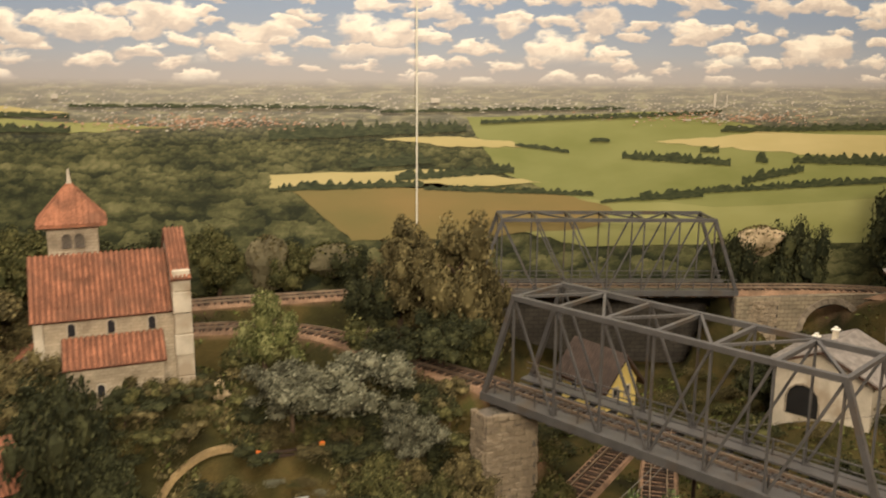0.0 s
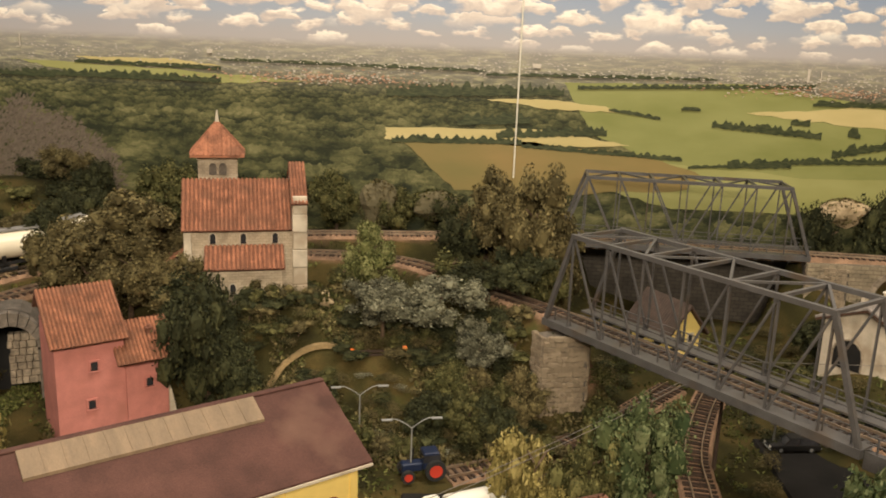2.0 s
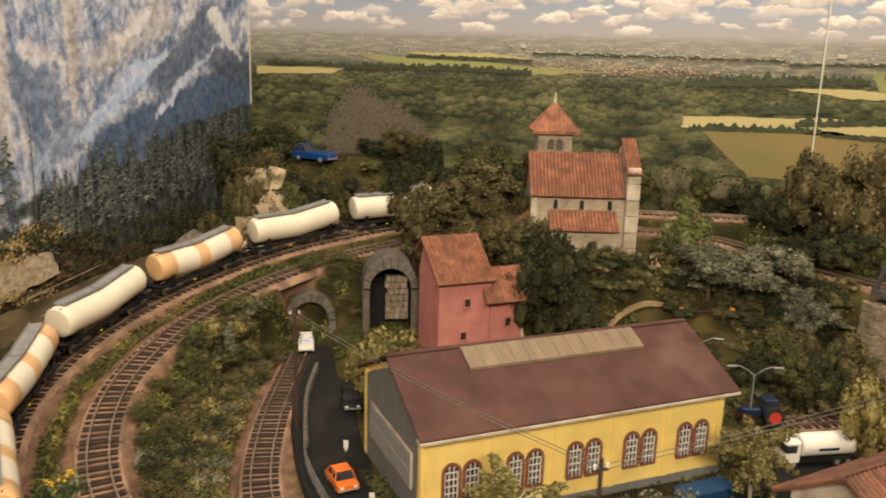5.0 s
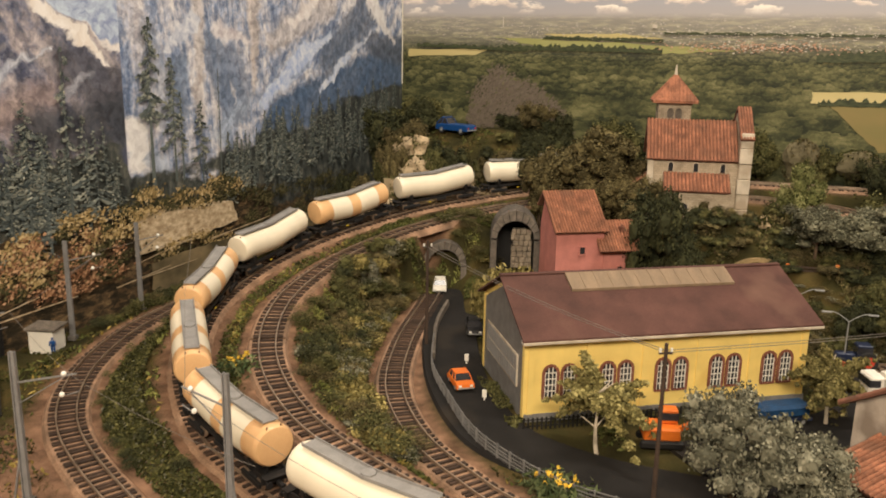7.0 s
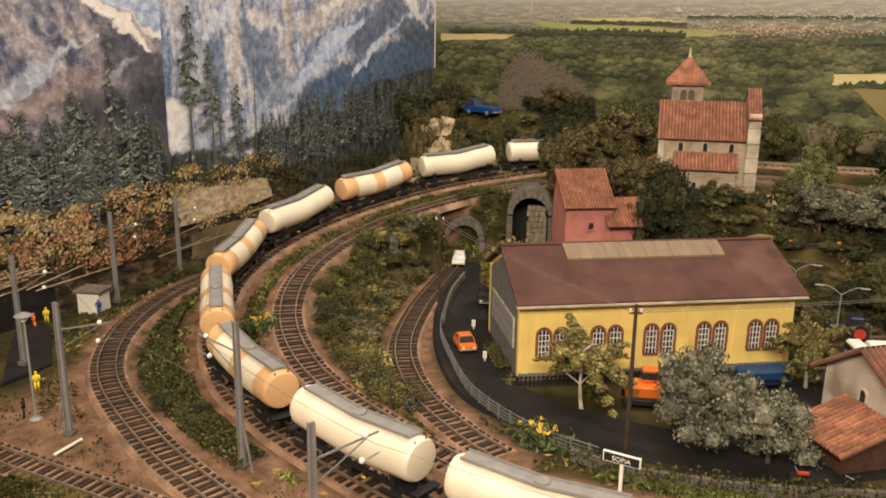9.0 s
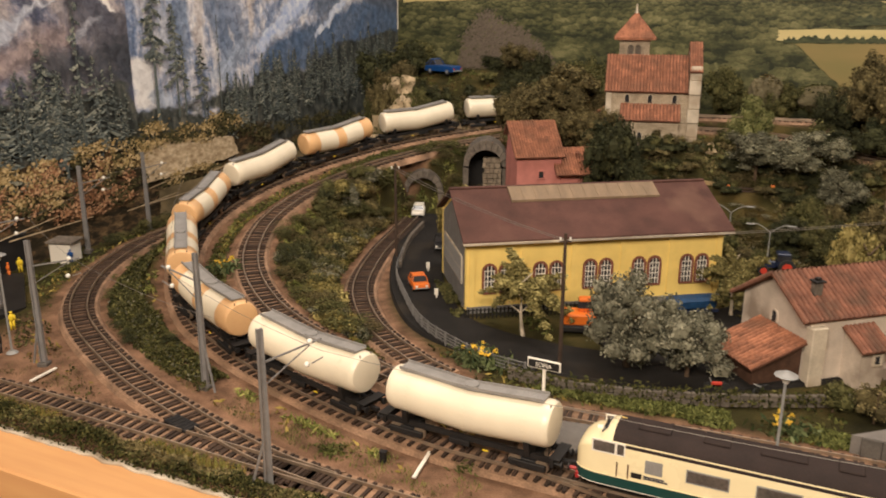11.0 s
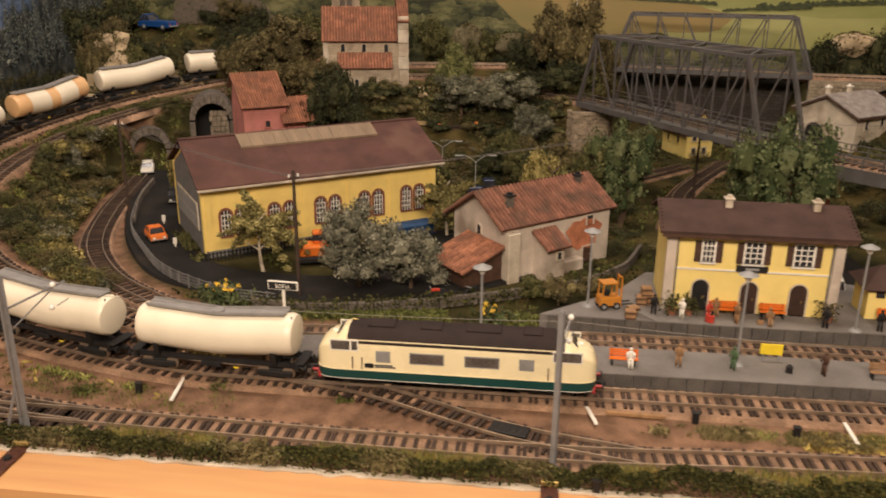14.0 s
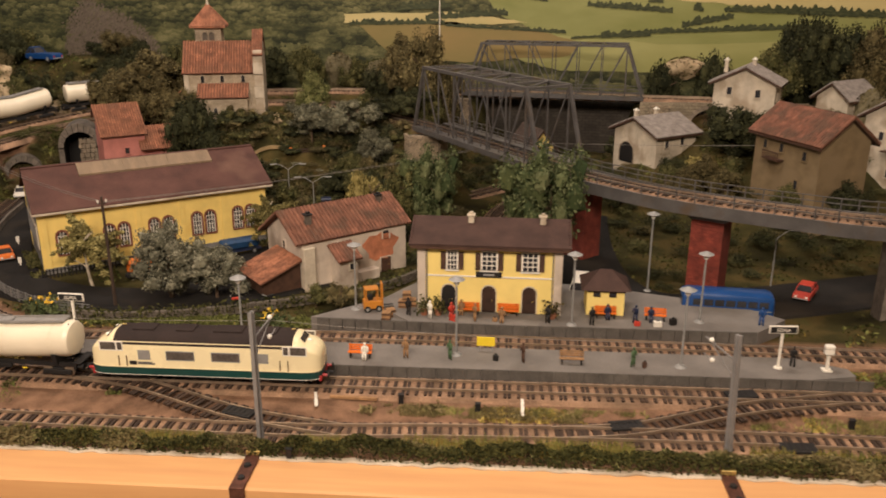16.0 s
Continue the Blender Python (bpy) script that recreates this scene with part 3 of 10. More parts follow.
    scrub = k.ramp(sl, (0.15, (0.020, 0.017, 0.012)), (0.40, (0.042, 0.034, 0.022)), (0.56, (0.115, 0.075, 0.042)), (0.70, (0.22, 0.155, 0.08)), (0.90, (0.10, 0.085, 0.06)))
    low = k.math("MULTIPLY_ADD", k.step(Y, 0.60, 0.85), 0.07, zz)
    return k.done(k.mix(k.step(low, 0.122, 0.108), out, scrub))


M["sky_print"] = sky_print()
M["mountain_print"] = mountain_print()


def ink(name, low, high, grain=120.0):
    m, t, n, l, b = nodes_of(name)
    co = n.new("ShaderNodeTexCoord")
    mp = n.new("ShaderNodeMapping")
    mp.inputs["Scale"].default_value = (0.5, 1, 1.6)
    x = n.new("ShaderNodeTexNoise")
    x.inputs["Scale"].default_value, x.inputs["Detail"].default_value = grain, 5
    l.new(co.outputs["Object"], mp.inputs[0])
    l.new(mp.outputs[0], x.inputs["Vector"])
    r = ramp(n, [(0.3, low), (0.7, high)])
    l.new(x.outputs["Fac"], r.inputs[0])
    l.new(r.outputs[0], b.inputs["Base Color"])
    b.inputs["Roughness"].default_value = 0.42
    b.inputs["Specular IOR Level"].default_value = 0.25
    return m


M["ink_green"] = ink("printed_green_field", (0.22, 0.235, 0.075), (0.31, 0.315, 0.12), 14)
M["ink_lime"] = ink("printed_pale_field", (0.29, 0.29, 0.10), (0.38, 0.37, 0.15), 14)
M["ink_wheat"] = ink("printed_wheat_field", (0.48, 0.40, 0.17), (0.60, 0.50, 0.24), 14)
M["ink_brown"] = ink("printed_brown_field", (0.215, 0.185, 0.07), (0.30, 0.215, 0.085), 12)
M["ink_hedge"] = ink("printed_hedge", (0.025, 0.033, 0.017), (0.085, 0.095, 0.045), 200)
M["ink_roofs"] = ink("printed_roofs", (0.34, 0.17, 0.10), (0.58, 0.38, 0.26), 300)
M["ink_white"] = ink("printed_white_buildings", (0.48, 0.43, 0.36), (0.64, 0.57, 0.48), 100)
def tuft_ink(name, *stops):
    """Printed needles: each tuft takes its own tone."""
    m, t, n, l, b = nodes_of(name)
    geo = n.new("ShaderNodeNewGeometry")
    r = ramp(n, list(stops))
    l.new(geo.outputs["Random Per Island"], r.inputs[0])
    l.new(r.outputs[0], b.inputs["Base Color"])
    b.inputs["Roughness"].default_value = 0.45
    b.inputs["Specular IOR Level"].default_value = 0.2
    return m


M["ink_needles"] = tuft_ink("printed_needles", (0.0, (0.030, 0.040, 0.042)), (0.40, (0.105, 0.125, 0.122)), (0.75, (0.205, 0.225, 0.195)), (1.0, (0.36, 0.36, 0.29)))
M["ink_stones"] = tuft_ink("printed_scree_stones", (0.0, (0.125, 0.100, 0.076)), (0.5, (0.150, 0.120, 0.092)), (1.0, (0.175, 0.142, 0.110)))
M["ink_rust"] = tuft_ink("printed_rusty_scrub", (0.0, (0.075, 0.042, 0.028)), (0.5, (0.29, 0.145, 0.075)), (1.0, (0.62, 0.38, 0.22)))
M["ink_straw"] = tuft_ink("printed_straw_scrub", (0.0, (0.10, 0.075, 0.035)), (0.5, (0.36, 0.26, 0.11)), (1.0, (0.66, 0.51, 0.28)))
M["ink_olive"] = tuft_ink("printed_olive_scrub", (0.0, (0.02, 0.02, 0.010)), (0.6, (0.07, 0.066, 0.03)), (1.0, (0.16, 0.14, 0.07)))
M["ink_rock"] = ink("printed_rock_bank", (0.30, 0.215, 0.125), (0.66, 0.54, 0.37), 120)
M["ink_water"] = ink("printed_pond", (0.07, 0.060, 0.036), (0.24, 0.185, 0.105), 24)
M["ink_seam"] = ink("seam_white", (0.60, 0.56, 0.46), (0.70, 0.66, 0.55), 60)


# ---- building blocks ----
def part(name, bm, material, parent=None, label="", smooth=False):
    """One bmesh as one mesh object, under its thing or part."""
    me = bpy.data.meshes.new(name)
    bm.normal_update()
    if smooth:
        for f in bm.faces:
            f.smooth = True
    bm.to_mesh(me)
    bm.free()
    me.materials.append(M[material])
    ob = new(name, me)
    if parent:
        ob.parent = parent
    if label:
        ob["label"] = label
    return ob


def thing(name, label, category, m=None, group="", kind=""):
    ob = new(name)
    ob.empty_display_size = 0.01
    if m is not None:
        ob.matrix_basis = m
    return tagged(ob, label, category, group, kind)


def box(bm, x0, x1, y0, y1, z0, z1, bev=0.0):
    r = bmesh.ops.create_cube(bm, size=1.0, matrix=Matrix.Translation(((x0 + x1) / 2, (y0 + y1) / 2, (z0 + z1) / 2)) @ Matrix.Diagonal((x1 - x0, y1 - y0, z1 - z0, 1)))
    if bev:
        ed = {e for v in r["verts"] for e in v.link_edges}
        bmesh.ops.bevel(bm, geom=list(ed), offset=bev, segments=1, affect="EDGES")
    return bm


def boxes(*specs, bev=0.0):
    bm = bmesh.new()
    for s in specs:
        box(bm, *s, bev=bev)
    return bm


def rod(bm, a, b, r0, r1=None, seg=8, caps=True):
    a, b = Vector(a), Vector(b)
    d = b - a
    q = d.to_track_quat("Z", "Y").to_matrix().to_4x4()
    bmesh.ops.create_cone(bm, cap_ends=caps, segments=seg, radius1=r0, radius2=r0 if r1 is None else r1, depth=d.length, matrix=Matrix.Translation((a + b) / 2) @ q)
    return bm


def beam(bm, a, b, w, h):
    """A rectangular bar from a to b, h in its upright direction."""
    a, b = Vector(a), Vector(b)
    d = (b - a)
    L = d.length
    d.normalize()
    up = Vector((0, 0, 1)) if abs(d.z) < 0.95 else Vector((0, 1, 0))
    s = d.cross(up).normalized()
    u = s.cross(d).normalized()
    m = Matrix((s, d, u)).transposed().to_4x4()
    bmesh.ops.create_cube(bm, size=1.0, matrix=Matrix.Translation((a + b) / 2) @ m @ Matrix.Diagonal((w, L, h, 1)))
    return bm


def extrude(bm, pts, vec):
    """A closed polygon, pushed along vec into a solid."""
    vec = Vector(vec)
    a = [bm.verts.new(p) for p in pts]
    c = [bm.verts.new(Vector(p) + vec) for p in pts]
    n = len(pts)
    bm.faces.new(a)
    bm.faces.new(list(reversed(c)))
    for i in range(n):
        bm.faces.new((a[(i + 1) % n], a[i], c[i], c[(i + 1) % n]))
    bmesh.ops.recalc_face_normals(bm, faces=bm.faces[:])
    return bm


def loft(bm, rings, cap=True):
    vs = [[bm.verts.new(p) for p in r] for r in rings]
    n = len(rings[0])
    for a, c in zip(vs, vs[1:]):
        for i in range(n):
            bm.faces.new((a[i], a[(i + 1) % n], c[(i + 1) % n], c[i]))
    if cap:
        bm.faces.new(list(reversed(vs[0])))
        bm.faces.new(vs[-1])
    bmesh.ops.recalc_face_normals(bm, faces=bm.faces[:])
    return bm


def np_mesh(name, verts, faces, material, smooth=False):
    me = bpy.data.meshes.new(name)
    k = faces.shape[1]
    me.vertices.add(len(verts))
    me.vertices.foreach_set("co", np.ascontiguousarray(verts, dtype=np.float32).ravel())
    me.loops.add(faces.size)
    me.loops.foreach_set("vertex_index", np.ascontiguousarray(faces, dtype=np.int32).ravel())
    me.polygons.add(len(faces))
    me.polygons.foreach_set("loop_start", np.arange(0, faces.size, k, dtype=np.int32))
    me.update(calc_edges=True)
    if smooth:
        me.polygons.foreach_set("use_smooth", np.ones(len(faces), dtype=bool))
    me.materials.append(M[material])
    return me


rng = np.random.default_rng(7)


def flakes(points, normals, size, spread=0.6, long=1.0):
    """Small four-cornered flakes at the points, turned roughly to their normals."""
    n = len(points)
    nn = normals + rng.normal(0, spread, (n, 3))
    nn /= np.linalg.norm(nn, axis=1)[:, None] + 1e-9
    t = np.cross(nn, rng.normal(0, 1, (n, 3)))
    t /= np.linalg.norm(t, axis=1)[:, None] + 1e-9
    u = np.cross(nn, t)
    s = size * rng.uniform(0.6, 1.4, (n, 1))
    v = np.stack([points + t * s * long, points + u * s * 0.6, points - t * s * long, points - u * s * 0.6], 1).reshape(-1, 3)
    return v, np.arange(4 * n).reshape(n, 4)


# ---- plan of the tracks: middle lines ----
def spline(pts, step=0.004):
    p = np.array(pts, float)
    p = np.vstack([2 * p[0] - p[1], p, 2 * p[-1] - p[-2]])
    out = []
    for i in range(1, len(p) - 2):
        a, b, c, d = p[i - 1:i + 3]
        for s in np.linspace(0, 1, 24, endpoint=False):
            out.append(0.5 * (2 * b + (c - a) * s + (2 * a - 5 * b + 4 * c - d) * s * s + (3 * b - a - 3 * c + d) * s ** 3))
    out.append(p[-2])
    out = np.array(out)
    seg = np.r_[0, np.cumsum(np.linalg.norm(np.diff(out, axis=0), axis=1))]
    k = np.linspace(0, seg[-1], max(2, int(seg[-1] / step)))
    return np.stack([np.interp(k, seg, out[:, i]) for i in range(3)], 1)


def climb(y, top):
    return min(top, max(0.0, 0.125 * (y - 0.02)))


def line(pts, top):
    return spline([(x, y, climb(y, top) if len(r) == 0 else r[0]) for x, y, *r in pts])


TRACK = {
    "b": line([(1.0, 0.045, 0), (0.65, 0.034, 0), (0.40, 0.026, 0), (0.16, 0.018, 0), (-0.09, 0.012, 0), (-0.16, 0.014, 0), (-0.25, 0.029), (-0.334, 0.05), (-0.39, 0.070), (-0.465, 0.107), (-0.556, 0.19), (-0.623, 0.297),
               (-0.648, 0.42), (-0.632, 0.555), (-0.580, 0.69), (-0.52, 0.775), (-0.42, 0.875), (-0.30, 0.96), (-0.15, 1.015), (0.0, 1.035), (0.12, 1.048), (0.23, 1.044), (0.39, 1.022), (0.55, 1.000), (0.72, 0.968), (0.95, 0.89)], 0.118),
    "c": line([(1.0, 0.130, 0), (0.68, 0.124, 0), (0.40, 0.122, 0), (0.13, 0.114, 0), (-0.08, 0.094, 0), (-0.19, 0.080, 0.003), (-0.30, 0.105), (-0.41, 0.156), (-0.50, 0.238), (-0.557, 0.345), (-0.572, 0.46),
               (-0.556, 0.57), (-0.518, 0.66), (-0.462, 0.745), (-0.36, 0.84), (-0.24, 0.915), (-0.12, 0.955), (0.0, 0.925), (0.095, 0.828), (0.178, 0.716, 0.105), (0.278, 0.577, 0.105), (0.379, 0.437, 0.105), (0.435, 0.372, 0.105), (0.512, 0.308, 0.105), (0.612, 0.258, 0.105), (0.72, 0.222, 0.105), (1.0, 0.20, 0.105)], 0.105),
    "d": line([(-0.20, 0.124, -0.004), (-0.245, 0.148, -0.005), (-0.32, 0.203, -0.006), (-0.388, 0.290, -0.006), (-0.437, 0.41, -0.006), (-0.474, 0.545, -0.006), (-0.505, 0.66, -0.006)], 0),
    "e": line([(-1.0, -0.085, 0), (-0.53, -0.073, 0), (-0.33, -0.068, 0), (0.10, -0.066, 0), (0.28, -0.053, 0), (0.457, -0.043, 0), (0.70, -0.038, 0), (1.0, -0.034, 0)], 0),
    "a": line([(-0.19, -0.066, 0), (-0.25, -0.060, 0), (-0.342, -0.037, 0), (-0.45, 0.0, 0.001), (-0.578, 0.067, 0.002), (-0.657, 0.15, 0.004), (-0.705, 0.25, 0.006), (-0.722, 0.34, 0.008), (-0.735, 0.50, 0.008), (-0.765, 0.72, 0.006), (-0.79, 0.95, 0.005)], 0),
    "x1": line([(-0.07, 0.012, 0.0002), (0.0, -0.002, 0.0002), (0.10, -0.042, 0.0002), (0.19, -0.061, 0.0002)], 0),
    "x2": line([(0.36, -0.049, 0.0002), (0.43, -0.034, 0.0002), (0.52, 0.006, 0.0002), (0.61, 0.032, 0.0002)], 0),
    "v": line([(0.05, 0.565, -0.006), (0.12, 0.60, -0.006), (0.22, 0.68, -0.006), (0.33, 0.80, -0.006)], 0),
    "w": line([(0.27, 0.46, -0.006), (0.285, 0.54, -0.006), (0.30, 0.62, -0.006), (0.34, 0.72, -0.006), (0.40, 0.84, -0.006)], 0),
}
FRONT_END = 0.74


# ---- ground ----
HILLS = [  # x, y, half widths, height
    (-0.19, 0.81, 0.17, 0.10, 0.112), (-0.30, 0.70, 0.10, 0.10, 0.045), (0.03, 0.76, 0.13, 0.08, 0.070), (-0.10, 0.70, 0.12, 0.05, 0.030),
    (-0.60, 0.95, 0.21, 0.13, 0.168), (-0.45, 1.10, 0.40, 0.13, 0.090), (0.05, 1.10, 0.30, 0.07, 0.075), (0.10, 0.93, 0.09, 0.10, 0.105),
    (0.76, 0.86, 0.22, 0.20, 0.115), (0.56, 0.72, 0.12, 0.10, 0.050), (0.74, 0.60, 0.13, 0.12, 0.045), (0.86, 0.66, 0.12, 0.14, 0.04),
    (-0.36, 0.84, 0.14, 0.10, 0.060), (0.80, 0.16, 0.10, 0.07, 0.045), (-0.44, 0.62, 0.05, 0.08, 0.02), (-0.175, 0.705, 0.085, 0.040, 0.046), (-0.018, 0.668, 0.060, 0.028, 0.026), (0.022, 0.694, 0.045, 0.030, 0.014),
]


def terrain(x, y):
    x, y = np.asarray(x, float), np.asarray(y, float)
    z = np.full(x.shape, -0.009)
    for cx, cy, rx, ry, h in HILLS:
        q = ((x - cx) / rx) ** 2 + ((y - cy) / ry) ** 2
        z = z + h * np.exp(-q ** 1.4)
    z = np.where(y > 0.45, np.minimum(z, np.where(x < -0.42, 0.178, 0.150)), z)
    z = z + 0.004 * np.sin(31 * x + 3 * np.sin(17 * y)) * np.sin(27 * y + 2) * np.clip((y - 0.55) * 6, 0, 1)
    # the yard and the track beds
    yard = np.clip((0.135 - y) / 0.02, 0, 1) * np.clip((x + 0.60) / 0.04, 0, 1)
    z = z * (1 - yard) + (-0.0045) * yard
    best = np.full(x.shape, 9.0)
    zt, total = np.zeros(x.shape), np.full(x.shape, 1e-30)
    for key in ("b", "c", "d", "a"):
        p = TRACK[key][::4]
        if key == "c":
            p = p[(p[:, 1] > 0.70) | (p[:, 0] < 0.10) | (p[:, 1] < 0.19)]
        if key == "b":
            p = p[(p[:, 0] < 0.22) | (p[:, 1] < 0.5) | (p[:, 0] > 0.56)]
        if key == "d":
            p = p[p[:, 1] < 0.58]
        near, zk = np.full(x.shape, 9.0), np.zeros(x.shape)
        for i in range(0, len(p), 16):
            q = p[i:i + 16]
            d = np.hypot(x[..., None] - q[:, 0], y[..., None] - q[:, 1])
            j = d.argmin(-1)
            dm = np.take_along_axis(d, j[..., None], -1)[..., 0]
            zk = np.where(dm < near, q[j, 2], zk)
            near = np.minimum(near, dm)
        g = np.exp(-(near / 0.019) ** 2) + 1e-25 / (near + 0.01)
        zt, total = zt + zk * g, total + g
        best = np.minimum(best, near)
    zt = zt / total
    w = np.clip((0.075 - best) / 0.05, 0, 1)
    w = w * w * (3 - 2 * w)
    z = z * (1 - w) + (zt - 0.0045) * w
    # the cutting in front of the road tunnel
    u, v = (x + 0.478) * 0.927 + (y - 0.610) * 0.375, (y - 0.610) * 0.927 - (x + 0.478) * 0.375
    g = np.exp(-(np.abs(u / 0.031) ** 6 + np.abs((v + 0.022) / 0.064) ** 6))
    z = z * (1 - g) + (-0.010) * g
    # the ravine under the bridges
    for cx, cy, rx, ry in ((0.26, 0.56, 0.10, 0.14), (0.39, 0.90, 0.13, 0.13), (0.47, 0.40, 0.10, 0.12), (0.33, 0.72, 0.12, 0.12), (0.625, 0.893, 0.10, 0.060), (0.180, 0.615, 0.058, 0.066)):
        g = np.exp(-(((x - cx) / rx) ** 2 + ((y - cy) / ry) ** 2) ** 2)
        z = z * (1 - g) + (-0.010) * g
    return z, best


def zt(x, y):
    return float(terrain(np.array([x]), np.array([y]))[0][0])


def edge(x):
    """The scenery's front edge."""
    return -0.0990 + 0.024 * np.asarray(x, float)


X0, X1, Y0, Y1, STEP = -0.80, 1.05, -0.116, 1.132, 0.008
gx, gy = np.meshgrid(np.arange(X0, X1 + 1e-6, STEP), np.arange(Y0, Y1 + STEP, STEP))
gy = np.minimum(np.maximum(gy, edge(gx) + 0.003), Y1)
gz, gd = terrain(gx, gy)
nx, ny = gx.shape[1], gx.shape[0]
idx = np.arange(nx * ny).reshape(ny, nx)
quads = np.stack([idx[:-1, :-1], idx[:-1, 1:], idx[1:, 1:], idx[1:, :-1]], -1).reshape(-1, 4)
me = np_mesh("ground", np.stack([gx, gy, gz], -1).reshape(-1, 3), quads, "ground", True)
soil = np.clip((np.where(gy > 0.56, 0.028, 0.036) - gd) / 0.009, 0, 1)
soil = np.maximum(soil, np.clip((0.10 - gy) / 0.02, 0, 1) * np.clip((gx + 0.66) / 0.05, 0, 1))
at = me.attributes.new("soil", "FLOAT", "POINT")
at.data.foreach_set("value", soil.ravel().astype(np.float32))
tagged(new("ground", me), "flocked brown and green model landscape on a baseboard", "ground", kind="structure")
from mathutils import geometry

# ---- room and backdrops ----
def slab(name, x0, x1, y0, y1, z0, z1, material, label, category):
    ob = part(name, boxes((x0, x1, y0, y1, z0, z1)), material)
    return tagged(ob, label, category, kind="structure")


slab("backdrop_back", -0.815, 1.60, 1.138, 1.15, -0.10, 0.95, "sky_print", "printed landscape photograph with cloudy sky, fields and woods", "backdrop")
slab("backdrop_side", -0.827, -0.815, -0.60, 1.15, -0.10, 0.95, "mountain_print", "printed mountain photograph with snow, conifers and rusty scrub", "backdrop")
slab("wall_north", -0.95, 2.6, 1.15, 1.25, -0.95, 1.7, "room", "plain room wall behind the printed landscape", "wall")
slab("wall_west", -0.95, -0.827, -2.6, 1.15, -0.95, 1.7, "room", "plain room wall behind the printed mountains", "wall")
slab("wall_east", 2.6, 2.7, -2.6, 1.25, -0.95, 1.7, "room", "plain painted room wall", "wall")
slab("wall_south", -0.95, 2.7, -2.7, -2.6, -0.95, 1.7, "room", "plain painted room wall", "wall")
slab("floor", -0.95, 2.7, -2.7, 1.25, -1.05, -0.95, "room", "plain room floor", "floor")
slab("ceiling", -0.95, 2.7, -2.7, 1.25, 1.7, 1.8, "room", "plain painted ceiling", "ceiling")
slab("baseboard", -0.814, 1.10, -0.106, 1.136, -0.10, -0.045, "pine", "wooden board that carries the layout", "board")

# the front plank: top strip and face, with the edge of the scenery ragged along it
bm = boxes((-0.80, 1.10, -0.1370, -0.090, -0.16, -0.006), bev=0.0015)
fp = part("front_plank", bm, "pine")
fp.rotation_euler.z = math.atan(0.024)
tagged(fp, "pale pine plank along the edge of the layout", "plank", kind="structure")


def print_piece(name, pts, material, level, axis="y"):
    """A flat printed patch on the photograph."""
    bm = bmesh.new()
    off = 0.0004 + level * 0.0003
    ring = [((p[0], 1.138 - off, p[1]) if axis == "y" else (-0.815 + off, p[0], p[1])) for p in pts]
    tri = geometry.tessellate_polygon([[Vector(p) for p in ring]])
    vs = [bm.verts.new(p) for p in ring]
    for t in tri:
        if geometry.area_tri(*[Vector(ring[i]) for i in t]) > 1e-9:
            bm.faces.new([vs[i] for i in t])
    ob = part(name, bm, material, bpy.data.objects["backdrop_back" if axis == "y" else "backdrop_side"])
    return ob


def wavy(pts, amp=0.003, n=9, seed=0):
    r = random.Random(seed)
    out = []
    for a, b in zip(pts, pts[1:] + pts[:1]):
        for i in range(n):
            s = i / n
            out.append((a[0] + (b[0] - a[0]) * s + r.uniform(-amp, amp) * 0.6, a[1] + (b[1] - a[1]) * s + r.uniform(-amp, amp) * 0.45))
    return out


print_piece("printed_field", wavy([(0.22, 0.338), (0.52, 0.346), (0.70, 0.320), (1.5, 0.31), (1.5, 0.17), (0.62, 0.17), (0.36, 0.226), (0.27, 0.262), (0.243, 0.30)], 0.002, 9, 1), "ink_green", 0)
print_piece("printed_field", wavy([(0.26, 0.230), (0.60, 0.206), (1.5, 0.23), (1.5, 0.14), (0.40, 0.15), (0.24, 0.19)], 0.005, 9, 2), "ink_lime", 1)
print_piece("printed_field", wavy([(-0.02, 0.238), (0.18, 0.246), (0.36, 0.230), (0.44, 0.205), (0.42, 0.180), (0.20, 0.165), (0.06, 0.168)], 0.004, 9, 3), "ink_brown", 2)
print_piece("printed_field", wavy([(-0.05, 0.262), (0.20, 0.266), (0.33, 0.246), (0.20, 0.240), (-0.05, 0.243)], 0.003, 9, 4), "ink_wheat", 2)
print_piece("printed_field", wavy([(0.50, 0.302), (0.66, 0.316), (1.5, 0.300), (1.5, 0.262), (0.84, 0.272), (0.68, 0.288)], 0.004, 9, 5), "ink_wheat", 2)
print_piece("printed_field", wavy([(0.10, 0.309), (0.20, 0.312), (0.285, 0.304), (0.30, 0.297), (0.20, 0.297)], 0.003, 9, 6), "ink_wheat", 2)
print_piece("printed_field", wavy([(-0.62, 0.345), (-0.35, 0.335), (-0.16, 0.326), (-0.30, 0.318), (-0.52, 0.326)], 0.004, 9, 7), "ink_lime", 1)
print_piece("printed_field", wavy([(-0.80, 0.318), (-0.62, 0.322), (-0.66, 0.309), (-0.80, 0.305)], 0.003, 9, 8), "ink_wheat", 1)
print_piece("printed_field", wavy([(-0.52, 0.350), (-0.38, 0.352), (-0.30, 0.344), (-0.46, 0.342)], 0.002, 9, 9), "ink_wheat", 2)


def hedge(x0, z0, x1, z1, h, seed, level=4):
    r = random.Random(seed)
    n = max(6, int(abs(x1 - x0) / 0.004))
    top, low = [], []
    for i in range(n + 1):
        s = i / n
        x, z = x0 + (x1 - x0) * s, z0 + (z1 - z0) * s
        top.append((x, z + h * r.uniform(0.35, 1.0) * (0.3 + 0.7 * math.sin(math.pi * min(1, max(0.0, s * 0.9 + 0.05))) ** 0.3)))
        low.append((x, z - h * r.uniform(0.0, 0.15)))
    print_piece("printed_hedge", top + low[::-1], "ink_hedge", level)


